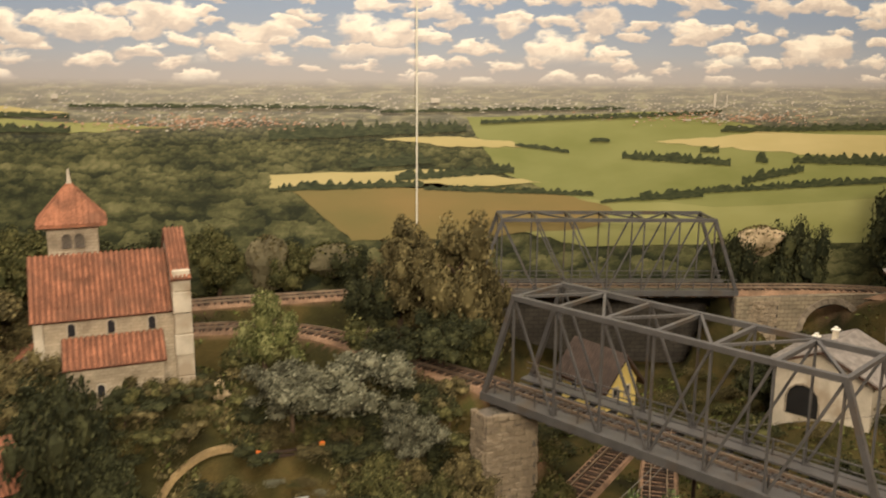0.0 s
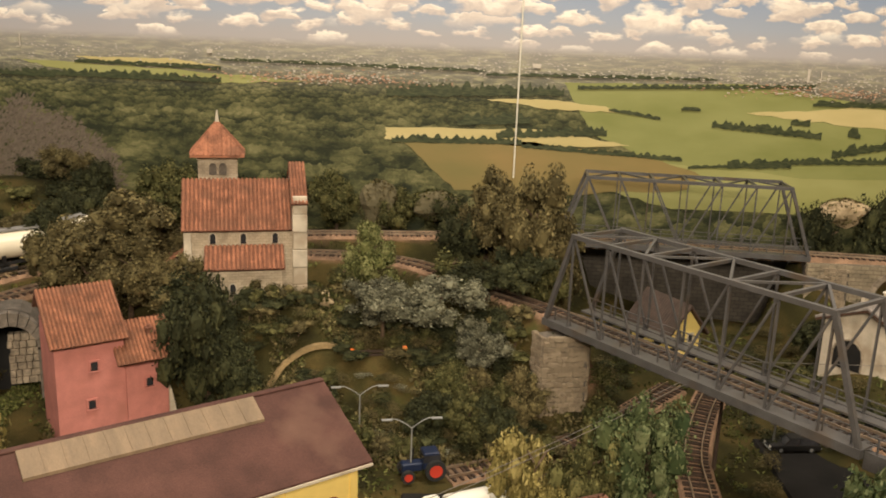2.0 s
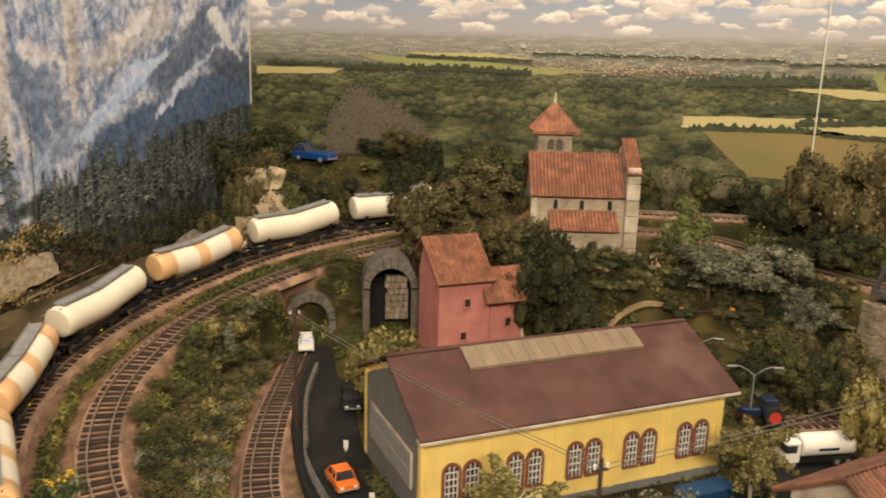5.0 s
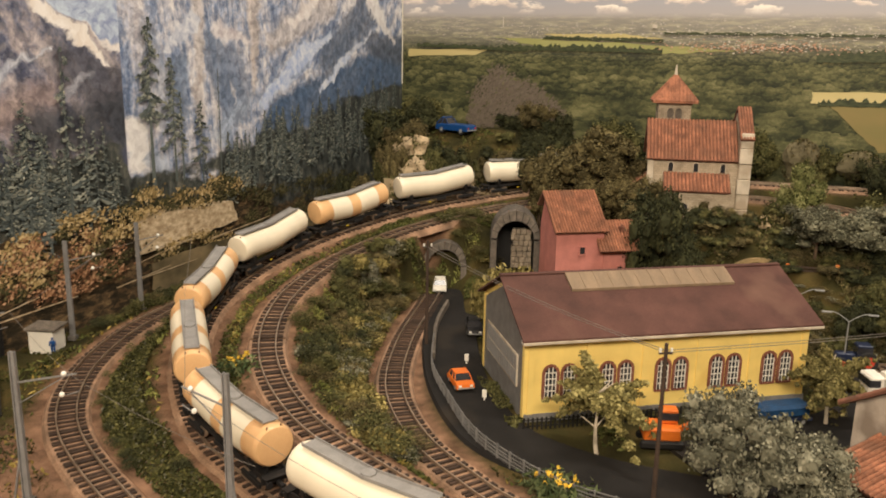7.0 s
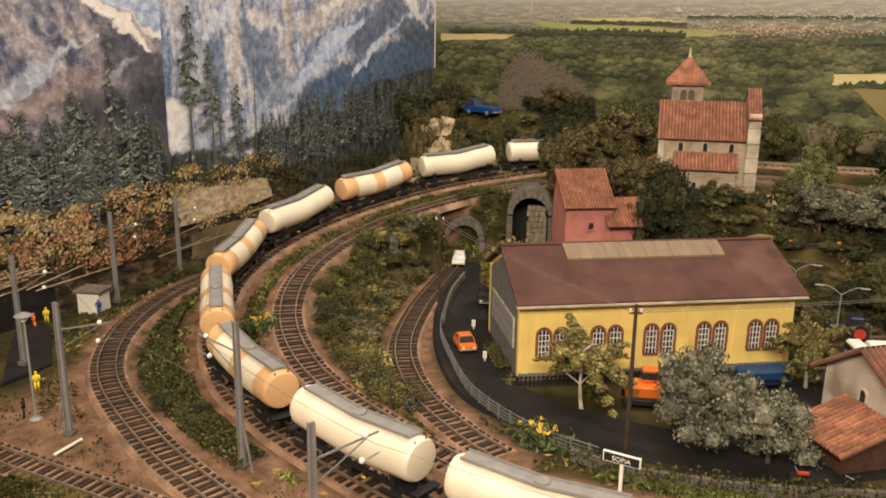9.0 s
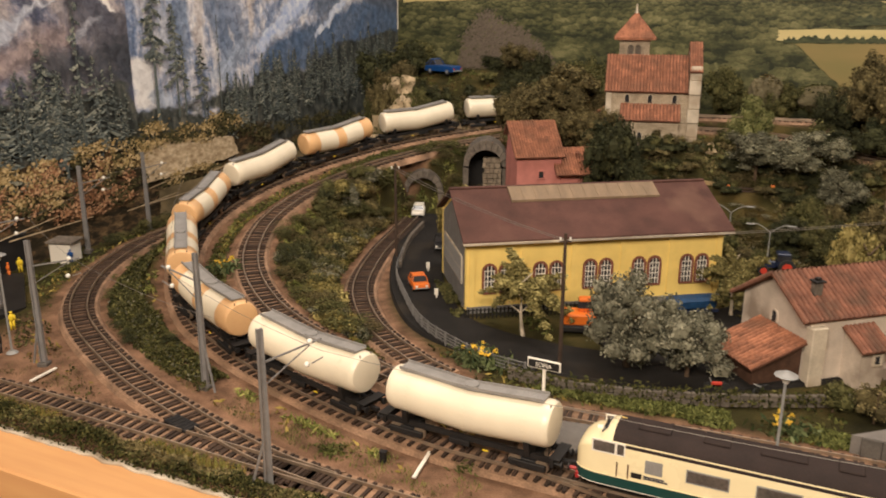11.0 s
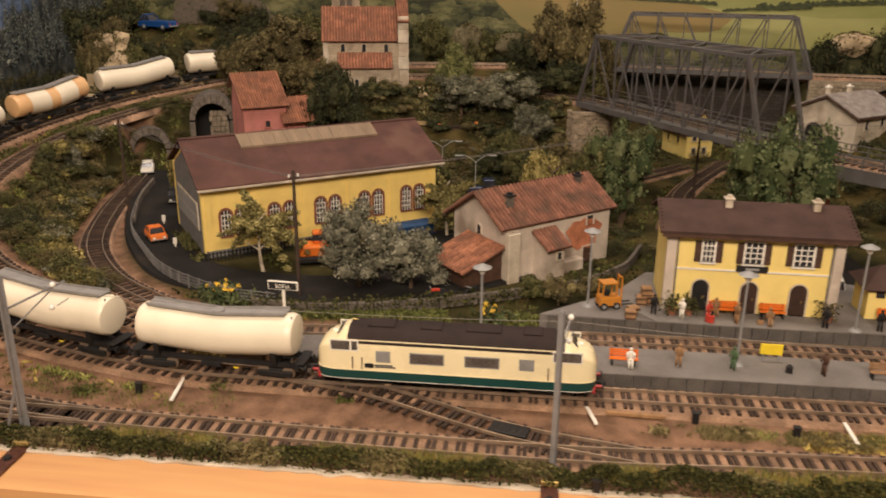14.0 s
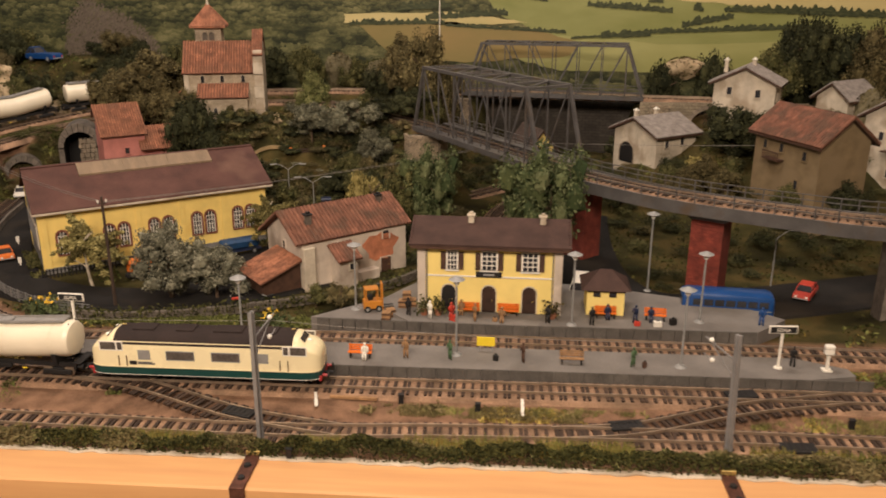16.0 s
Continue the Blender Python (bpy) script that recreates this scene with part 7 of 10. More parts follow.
def tank_wagon(m, colour, label):
    ob = thing("tank_wagon", label, "tank wagon", m, "tank wagons of the train")
    R, half, mid = 0.0163, 0.0625, 0.0305
    rings = []
    xs = [(-half, 0.72), (-half + 0.0008, 0.90), (-half + 0.003, 0.985), (-half + 0.006, 1.0), (-0.03, 1.0), (-0.004, 1.0), (0.004, 1.0), (0.03, 1.0), (half - 0.006, 1.0), (half - 0.003, 0.985), (half - 0.0008, 0.90), (half, 0.72)]
    sag = lambda x: mid + 0.0045 * (abs(x) / half) - 0.001
    for x, k in xs:
        rings.append([(x, R * k * math.cos(g), sag(x) + R * k * math.sin(g)) for g in [math.tau * i / 28 for i in range(28)]])
    tank = part("tank", loft(bmesh.new(), rings), colour, ob, "", True)
    tank.modifiers.new("edge", "EDGE_SPLIT").split_angle = radians(40)
    if colour == "tank_orange":
        # cream bands paint a pale glare onto the orange tank
        for x in (-0.0245, 0.0245):
            rr = [[(x + d, (R + 0.0003) * math.cos(g), sag(x + d) + (R + 0.0003) * math.sin(g)) for g in [math.tau * i / 28 for i in range(28)]] for d in (-0.0165, 0.0, 0.0165)]
            part("band", loft(bmesh.new(), rr, False), "tank_cream", tank, "cream band painted in for a highlight", True)
    for x in (-0.045, 0.045, 0.0):
        rr = [[(x + d, (R + 0.0005) * math.cos(g), sag(x) + (R + 0.0005) * math.sin(g)) for g in [math.tau * i / 28 for i in range(28)]] for d in (-0.0007, 0.0007)]
        part("tank_strap", loft(bmesh.new(), rr, False), colour, tank)
    for k in range(2):
        x0, x1 = (-0.055, 0.0) if k == 0 else (0.0, 0.055)
        bm = bmesh.new()
        beam(bm, (x0, 0, sag(x0) + R + 0.0012), (x1, 0, sag(x1) + R + 0.0012), 0.0125, 0.0008)
        wk = part("walkway", bm, "walkway", ob, "grey grating walkway on the tank top")
        for y in (-0.0062, 0.0062):
            part("walkway_kerb", beam(bmesh.new(), (x0, y, sag(x0) + R + 0.0022), (x1, y, sag(x1) + R + 0.0022), 0.0006, 0.0022), "walkway", wk)
    part("manhole", rod(bmesh.new(), (0, 0, sag(0) + R), (0, 0, sag(0) + R + 0.0035), 0.0050, None, 16), "walkway", ob)
    part("frame", boxes((-0.066, 0.066, -0.0105, -0.0085, 0.0100, 0.0140), (-0.066, 0.066, 0.0085, 0.0105, 0.0100, 0.0140), (-0.066, -0.0635, -0.0125, 0.0125, 0.0085, 0.0140), (0.0635, 0.066, -0.0125, 0.0125, 0.0085, 0.0140)), "black", ob)
    for x in (-0.047, 0.047):
        bm = bmesh.new()
        extrude(bm, [(x - 0.002, -0.0125, 0.0125), (x - 0.002, 0.0125, 0.0125), (x - 0.002, 0.0148, 0.0235), (x - 0.002, 0.008, 0.0188), (x - 0.002, -0.008, 0.0188), (x - 0.002, -0.0148, 0.0235)], (0.004, 0, 0))
        part("saddle", bm, "black", ob)
        bogie(ob, x, 0.0135, 0.0050)
    for y in (-0.0110, 0.0110):
        part("equipment_box", boxes((-0.012, 0.004, y - 0.0012, y + 0.0012, 0.0065, 0.0105), bev=0.0003), "black", ob)
        part("brake_lever", boxes((0.014, 0.018, y - 0.0004, y + 0.0004, 0.0065, 0.0075)), "yellow", ob, "yellow brake lever")
    part("ladder", boxes((0.0600, 0.0606, -0.0060, -0.0052, 0.012, 0.050), (0.0600, 0.0606, 0.0052, 0.0060, 0.012, 0.050), *[(0.0600, 0.0606, -0.006, 0.006, 0.014 + 0.005 * i, 0.0146 + 0.005 * i) for i in range(7)]), "black", ob)
    for x in (-0.0662, 0.0662):
        part("end_platform", boxes((x - 0.0038, x + 0.0038, -0.012, 0.012, 0.0140, 0.0148)), "black", ob)
    for x in (-0.066, 0.066):
        buffers(ob, x, 0.0105)
    return ob


S0 = float(bs_[int(np.argmin(np.abs(bp_[:, 0] - 0.059) + 9 * (bp_[:, 1] > 0.2)))])
locomotive(stand(S0, 0.132))
wag = S0 + 0.106 + 0.0765
for i, c in enumerate(("tank_cream", "tank_cream", "tank_orange", "tank_orange", "tank_orange", "tank_cream", "tank_orange", "tank_cream", "tank_cream")):
    tank_wagon(stand(wag + i * 0.1535, 0.094), c, "cream tank wagon with a bent boiler and grey walkway" if c == "tank_cream" else "orange tank wagon with cream bands and grey walkway")


# ---- trees and scrub ----
BALL = bmesh.new()
bmesh.ops.create_icosphere(BALL, subdivisions=1, radius=1.0)
BALL.verts.ensure_lookup_table()
ball_v = np.array([v.co[:] for v in BALL.verts])
ball_f = np.array([[v.index for v in f.verts] for f in BALL.faces])
BALL.free()


def crown_mesh(name, material, seed, clumps, shape, size=0.0018, density=75, puff=0.34, flat=0.85, fronds=0):
    """A crown of puffs of foam foliage: each puff an uneven core under a coat of flakes."""
    g = np.random.default_rng(seed)
    c = g.normal(0, 1, (clumps, 3))
    c /= np.linalg.norm(c, axis=1)[:, None]
    c *= (g.uniform(0.15, 1.0, (clumps, 1)) ** 0.45) * (1 - puff * 0.7)
    lobe = g.normal(0, 1, (6, 3))
    lobe /= np.linalg.norm(lobe, axis=1)[:, None]
    reach = np.clip((c / np.linalg.norm(c, axis=1)[:, None]) @ lobe.T, 0, 1).max(1)
    c *= (0.82 + 0.38 * reach ** 3)[:, None]
    c[:, 2] *= flat
    lean = g.normal(0, 0.10, 3)
    c += lean * c[:, 2:3]
    rad = g.uniform(0.55, 1.15, clumps) * puff
    if fronds:  # foliage in spokes that taper outwards
        d = g.normal(0, 1, (fronds, 3))
        d[:, 2] = np.abs(d[:, 2]) * 1.1 - 0.45
        d /= np.linalg.norm(d, axis=1)[:, None]
        d *= g.uniform(0.72, 1.08, (fronds, 1))
        steps = np.array((0.22, 0.45, 0.68, 0.90, 1.12))
        c = (d[:, None] * steps[None, :, None]).reshape(-1, 3) - (0, 0, 0.15)
        c[:, 2] -= 0.20 * np.tile(steps ** 2, fronds)
        rad = np.tile(np.array((0.95, 0.90, 0.78, 0.62, 0.42)), fronds) * puff * g.uniform(0.8, 1.2, len(c))
    pts, nrm, cv, cf = [], [], [], []
    for o, q in zip(c, rad):
        n = int(1.7 * density * (q / puff) ** 2)
        d = g.normal(0, 1, (n, 3))
        d /= np.linalg.norm(d, axis=1)[:, None]
        d[:, 2] = np.where(d[:, 2] < -0.5, -d[:, 2], d[:, 2])
        pts.append((o + d * q * g.uniform(0.62, 1.18, (n, 1))) * shape)
        nrm.append(d)
        cf.append(ball_f + len(cv) * len(ball_v))
        cv.append((o + ball_v * q * g.uniform(0.50, 0.86, (len(ball_v), 1))) * shape)
    v, f = flakes(np.vstack(pts), np.vstack(nrm), size, 0.75)
    cv, cf = np.vstack(cv), np.vstack(cf) + len(v)
    me = bpy.data.meshes.new(name)
    me.from_pydata(np.vstack([v, cv]).tolist(), [], f.tolist() + cf.tolist())
    me.materials.append(M[material])
    return me


def trunk_mesh(name, material, h, r, seed, spread):
    bm = bmesh.new()
    g = random.Random(seed)
    p = Vector((0, 0, -0.006))
    tops = []
    for i in range(4):
        q = p + Vector((g.uniform(-0.05, 0.05) * h, g.uniform(-0.05, 0.05) * h, (h + 0.006) / 4))
        rod(bm, p, q, r * (1 - 0.2 * i), r * (0.8 - 0.2 * i), 7)
        p = q
        if i > 0:
            tops.append(q)
    for q in tops:
        for _ in range(2):
            a = g.uniform(0, math.tau)
            e = q + Vector((math.cos(a) * spread, math.sin(a) * spread, spread * g.uniform(0.5, 1.0)))
            rod(bm, q, e, r * 0.4, r * 0.15, 5)
    me = bpy.data.meshes.new(name)
    bm.to_mesh(me)
    bm.free()
    me.materials.append(M[material])
    return me


KIND, SHRUB = {}, {}
for key, leaf, bark, n, shape, puff, dens, lab in (
    ("dark", "f_dark", "bark", 60, (0.040, 0.040, 0.044), 0.30, 95, "dense dark green model tree"),
    ("mid", "f_mid", "bark", 60, (0.040, 0.040, 0.046), 0.28, 90, "leafy mid green model tree"),
    ("bright", "f_bright", "bark", 60, (0.045, 0.045, 0.050), 0.27, 95, "bright green leafy model tree"),
    ("fresh", "f_fresh", "bark", 40, (0.042, 0.042, 0.046), 0.26, 90, "fresh yellow-green leafy model tree"),
    ("olive", "f_olive", "bark", 56, (0.042, 0.042, 0.036), 0.235, 105, "grey-green olive tree with fine foliage"),
    ("sage", "f_sage", "bark", 56, (0.042, 0.042, 0.040), 0.235, 105, "grey-green feathery tree on the church slope"),
    ("brown", "f_brown", "bark", 58, (0.044, 0.044, 0.052), 0.235, 95, "brownish olive model tree with clumped foliage"),
    ("birch", "f_birch", "birch", 24, (0.030, 0.030, 0.034), 0.165, 95, "sparse yellow-green birch with pale trunk"),
    ("yellow", "f_yellow", "bark", 24, (0.028, 0.028, 0.022), 0.36, 80, "yellow-green shrub with puffy foliage"),
):
    size = {"olive": 0.0013, "sage": 0.0014, "bright": 0.0015, "birch": 0.0013}.get(key, 0.0016)
    trunk = [trunk_mesh("trunk", bark, 0.05, 0.0026 if key != "birch" else 0.0018, k + n, 0.010) for k in range(3)]
    KIND[key] = [(crown_mesh("crown", leaf, 11 * k + n, n, shape, size, dens, puff, fronds=19 if key == "birch" else 0), trunk[k], shape, lab) for k in range(3)]
    SHRUB[key] = [(crown_mesh("crown", leaf, 17 * k + n, 11, shape, size * 1.5, 50, 0.42, 0.7), trunk[k % 3], shape, lab.replace(" tree", " shrub")) for k in range(4)]


LOOSE = []  # small growth past counting, joined at the end


def undergrowth(key, x, y, top, width):
    crown, _, shape, _ = SHRUB[key][random.randrange(4)]
    z0 = zt(x, y)
    n = len(crown.vertices)
    v = np.empty(n * 3, np.float32)
    crown.vertices.foreach_get("co", v)
    v = v.reshape(-1, 3)[: n - 11 * len(ball_v)]
    a = random.uniform(0, math.tau)
    c, q = math.cos(a), math.sin(a)
    h = top - z0
    v = v * (width / (2 * shape[0]), width / (2 * shape[0]), h / (1.7 * shape[2]))
    LOOSE.append((key, np.stack([v[:, 0] * c - v[:, 1] * q + x, v[:, 0] * q + v[:, 1] * c + y, v[:, 2] + z0 + h * 0.45], 1)))


def tree(key, x, y, top, width, group="", z=None):
    """A tree whose crown reaches the height top and is width across."""
    z0 = zt(x, y) if z is None else z
    h = max(0.015, top - z0)
    low = h < 0.055 and width < 0.062 and key != "birch"
    crown, trunk, shape, lab = (SHRUB if low else KIND)[key][random.randrange(3)]
    kind = "shrub" if low or key == "yellow" else "tree"
    ob = thing(kind, lab, kind, pose(x, y, z0, 0, 0, random.uniform(0, 360)), group)
    sx = width / (2.0 * shape[0])
    full = {"birch": 0.86, "olive": 1.0, "sage": 0.84}[key] if key in ("birch", "olive", "sage") and not low else (1.06 if low else 0.98)
    sz = h * full / (1.9 * shape[2])
    c = new("crown", crown)
    c.parent = ob
    c.matrix_basis = Matrix.Translation((0, 0, h - 0.95 * shape[2] * sz)) @ Matrix.Diagonal((sx, sx * random.uniform(0.9, 1.1), sz, 1))
    t = new("trunk", trunk)
    t.parent = ob
    t.matrix_basis = Matrix.Diagonal((h / 0.075, h / 0.075, h * 0.62 / 0.05, 1))
    return ob


TREES = [  # kind, x, y, top, width
    ("brown", 0.128, 0.650, 0.072, 0.060), ("mid", 0.108, 0.655, 0.060, 0.050), ("brown", 0.088, 0.660, 0.066, 0.055), ("mid", 0.212, 0.655, 0.040, 0.045),
    ("brown", -0.478, 0.995, 0.238, 0.075), ("dark", -0.440, 0.985, 0.222, 0.065), ("mid", -0.505, 1.06, 0.222, 0.055),
    ("brown", -0.735, 0.850, 0.11, 0.06), ("dark", -0.770, 0.865, 0.115, 0.07), ("mid", -0.655, 0.780, 0.11, 0.05), ("dark", -0.79, 0.84, 0.10, 0.05),
    ("brown", -0.322, 0.760, 0.222, 0.14), ("brown", -0.375, 0.775, 0.190, 0.10), ("brown", -0.250, 0.705, 0.165, 0.08), ("dark", -0.198, 0.640, 0.172, 0.095), ("dark", -0.165, 0.640, 0.105, 0.06),
    ("brown", -0.298, 0.722, 0.185, 0.085), ("brown", -0.352, 0.735, 0.165, 0.085), ("brown", -0.275, 0.762, 0.205, 0.085), ("dark", -0.225, 0.690, 0.150, 0.075),
    ("sage", -0.022, 0.712, 0.148, 0.095), ("sage", 0.042, 0.718, 0.153, 0.105), ("sage", 0.085, 0.700, 0.105, 0.07), ("fresh", -0.045, 0.825, 0.182, 0.075), ("mid", -0.075, 0.800, 0.135, 0.05),
    ("brown", 0.098, 0.900, 0.245, 0.095), ("brown", 0.150, 0.835, 0.262, 0.105), ("brown", 0.120, 0.860, 0.225, 0.09), ("brown", 0.185, 0.860, 0.20, 0.08), ("dark", 0.065, 0.880, 0.185, 0.08), ("dark", 0.135, 0.795, 0.165, 0.08), ("mid", 0.165, 0.800, 0.150, 0.06), ("dark", 0.080, 0.800, 0.140, 0.07), ("mid", 0.055, 0.830, 0.150, 0.06),
    ("bright", 0.355, 0.330, 0.176, 0.115), ("olive", -0.062, 0.218, 0.091, 0.100), ("olive", -0.012, 0.222, 0.062, 0.080), ("birch", -0.173, 0.247, 0.086, 0.090), ("birch", 0.002, 0.393, 0.084, 0.074),
    ("yellow", -0.335, 0.464, 0.096, 0.074), ("yellow", -0.358, 0.482, 0.080, 0.056), ("bright", 0.205, 0.470, 0.138, 0.085), ("mid", 0.165, 0.465, 0.105, 0.065), ("yellow", 0.113, 0.478, 0.092, 0.060), ("yellow", 0.135, 0.440, 0.06, 0.045),
    ("brown", -0.662, 0.815, 0.180, 0.06), ("mid", -0.595, 0.830, 0.165, 0.055), ("mid", -0.665, 0.800, 0.160, 0.06), ("brown", -0.665, 0.860, 0.210, 0.09), ("dark", -0.72, 0.90, 0.225, 0.10), ("dark", -0.685, 0.955, 0.235, 0.08),
    ("dark", -0.450, 0.860, 0.185, 0.08), ("brown", -0.50, 0.845, 0.165, 0.06), ("dark", -0.40, 0.920, 0.20, 0.09), ("dark", -0.47, 0.985, 0.20, 0.08), ("mid", -0.36, 1.06, 0.22, 0.10), ("dark", -0.28, 1.08, 0.205, 0.09), ("mid", -0.72, 1.02, 0.235, 0.11),
    ("dark", -0.20, 1.085, 0.20, 0.09), ("mid", -0.12, 1.09, 0.200, 0.08), ("mid", -0.03, 1.095, 0.185, 0.08), ("dark", 0.05, 1.10, 0.175, 0.07), ("dark", -0.54, 1.06, 0.21, 0.09), ("brown", 0.13, 1.095, 0.165, 0.06),
    ("dark", 0.600, 1.06, 0.195, 0.08), ("dark", 0.70, 1.06, 0.215, 0.09), ("dark", 0.80, 0.93, 0.265, 0.10), ("mid", 0.765, 0.90, 0.235, 0.09), ("dark", 0.87, 0.95, 0.28, 0.11), ("brown", 0.93, 0.90, 0.26, 0.11), ("dark", 0.98, 1.0, 0.28, 0.12), ("dark", 0.86, 1.05, 0.28, 0.12),
    ("dark", 0.648, 0.668, 0.158, 0.095), ("dark", 0.690, 0.672, 0.150, 0.07), ("brown", 0.585, 0.600, 0.085, 0.06), ("brown", 0.625, 0.582, 0.080, 0.06), ("mid", 0.555, 0.625, 0.075, 0.05), ("brown", 0.600, 0.625, 0.090, 0.05), ("brown", -0.388, 0.750, 0.180, 0.075), ("dark", -0.602, 0.872, 0.178, 0.060), ("dark", -0.575, 0.868, 0.170, 0.055), ("mid", -0.545, 0.862, 0.150, 0.045), ("brown", -0.655, 0.800, 0.165, 0.045), ("mid", -0.585, 0.812, 0.150, 0.050), ("dark", -0.560, 0.828, 0.150, 0.045), ("brown", -0.645, 0.770, 0.120, 0.035), ("dark", -0.455, 0.925, 0.185, 0.06), ("dark", -0.530, 0.895, 0.168, 0.050), ("brown", -0.500, 0.900, 0.165, 0.045), ("mid", -0.515, 0.935, 0.190, 0.045), ("yellow", 0.600, 0.640, 0.085, 0.06), ("mid", 0.640, 0.620, 0.090, 0.055), ("brown", 0.570, 0.600, 0.075, 0.06), ("dark", 0.760, 0.480, 0.085, 0.06), ("mid", 0.690, 0.500, 0.080, 0.05),
    ("brown", 0.800, 0.200, 0.075, 0.085), ("brown", 0.850, 0.160, 0.060, 0.08), ("mid", 0.78, 0.155, 0.035, 0.05), ("brown", 0.135, 0.205, 0.030, 0.045), ("mid", 0.105, 0.212, 0.022, 0.035), ("brown", 0.165, 0.222, 0.022, 0.035),
    ("dark", 0.470, 0.62, 0.060, 0.06), ("mid", 0.445, 0.72, 0.055, 0.06), ("dark", 0.50, 0.80, 0.09, 0.07), ("mid", 0.56, 0.82, 0.10, 0.06), ("dark", 0.098, 0.620, 0.050, 0.05), ("mid", 0.075, 0.620, 0.050, 0.06), ("dark", 0.030, 0.630, 0.050, 0.06),
    ("mid", -0.035, 0.600, 0.040, 0.05), ("dark", -0.090, 0.610, 0.055, 0.06), ("mid", -0.13, 0.600, 0.060, 0.05), ("dark", 0.09, 0.735, 0.105, 0.07), ("mid", 0.055, 0.660, 0.075, 0.06),
]
for t in TREES:
    tree(*t)

# shrubs on the bank between the bend and the siding
g = random.Random(12)
for k in range(260):
    s = g.random()
    i = int(np.interp(s, (0, 1), (0.16, 0.90)) * (len(TRACK["d"]) - 1))
    q = TRACK["d"][i]
    off = g.uniform(0.034, 0.085) if s > 0.3 else g.uniform(0.030, 0.05)
    d_, s_ = frames(TRACK["d"])
    x, y = q[0] + s_[i][0] * off, q[1] + s_[i][1] * off
    if min(np.hypot(TRACK["c"][:, 0] - x, TRACK["c"][:, 1] - y)) < 0.030:
        continue
    z0 = zt(x, y)
    if k % 2:
        undergrowth(g.choice(("dark", "mid", "brown", "brown", "yellow", "mid", "mid", "olive")), x, y, z0 + g.uniform(0.016, 0.034), g.uniform(0.028, 0.046))
        continue
    tree(g.choice(("dark", "mid", "brown", "brown", "yellow", "mid", "mid", "olive")), x, y, z0 + g.uniform(0.016, 0.034), g.uniform(0.028, 0.046), "shrubs on the bank")
for k in range(210):  # scrub on the slopes below the church and round the ravine
    x, y = g.uniform(-0.20, 0.16), g.uniform(0.60, 0.76)
    if min(np.hypot(TRACK["c"][:, 0] - x, TRACK["c"][:, 1] - y)) < 0.03 or (abs(x + 0.115 - (y - 0.668) * 0.75) < 0.016 and y < 0.73) or (-0.07 < x < 0.045 and 0.625 < y < 0.680):
        continue
    z0 = zt(x, y)
    tree(g.choice(("dark", "mid", "brown", "dark")), x, y, z0 + g.uniform(0.014, 0.030), g.uniform(0.03, 0.048), "scrub below the church")
for k in range(80):
    x, y = g.uniform(0.50, 0.95), g.uniform(0.36, 0.98)
    if min(np.hypot(TRACK["c"][:, 0] - x, TRACK["c"][:, 1] - y)) < 0.045 or min(np.hypot(TRACK["b"][:, 0] - x, TRACK["b"][:, 1] - y)) < 0.035 or y < 0.42 + 0.1 * (x < 0.6):
        continue
    z0 = zt(x, y)
    undergrowth(g.choice(("dark", "mid", "brown", "dark")), x, y, z0 + g.uniform(0.018, 0.036), g.uniform(0.03, 0.05))


d_, s_ = frames(TRACK["c"])
for k in range(90):  # the slope inside the upper bend, round the portals
    i = int(g.uniform(0.30, 0.52) * len(TRACK["c"]))
    off = -g.uniform(0.030, 0.075)
    x, y = TRACK["c"][i][0] + s_[i][0] * off, TRACK["c"][i][1] + s_[i][1] * off
    if math.hypot(x + 0.384, y - 0.60) < 0.035 or math.hypot(x + 0.470, y - 0.605) < 0.045 or x > -0.30 or min(np.hypot(TRACK["c"][:, 0] - x, TRACK["c"][:, 1] - y)) < 0.026:
        continue
    z0 = zt(x, y)
    undergrowth(g.choice(("mid", "brown", "mid", "dark")), x, y, z0 + g.uniform(0.010, 0.020), g.uniform(0.025, 0.040))
d_, s_ = frames(TRACK["a"])
for k in range(70):  # ivy strip between the outer track and the climbing one
    i = int(g.uniform(0.20, 0.62) * len(TRACK["a"]))
    off = -g.uniform(0.026, 0.055)
    x, y = TRACK["a"][i][0] + s_[i][0] * off, TRACK["a"][i][1] + s_[i][1] * off
    if min(np.hypot(TRACK["b"][:, 0] - x, TRACK["b"][:, 1] - y)) < 0.028:
        continue
    z0 = zt(x, y)
    undergrowth(g.choice(("mid", "dark", "mid")), x, y, z0 + g.uniform(0.007, 0.012), g.uniform(0.016, 0.026))


for k in range(90):  # scrub outside the outer track, below the printed slope
    i = int(g.uniform(0.50, 0.86) * len(TRACK["a"]))
    off = g.uniform(0.030, 0.062)
    x, y = TRACK["a"][i][0] + s_[i][0] * off, TRACK["a"][i][1] + s_[i][1] * off
    if x < -0.795 or y < 0.26:
        continue
    undergrowth(g.choice(("mid", "brown", "mid", "dark")), x, y, zt(x, y) + g.uniform(0.010, 0.024), g.uniform(0.022, 0.036))


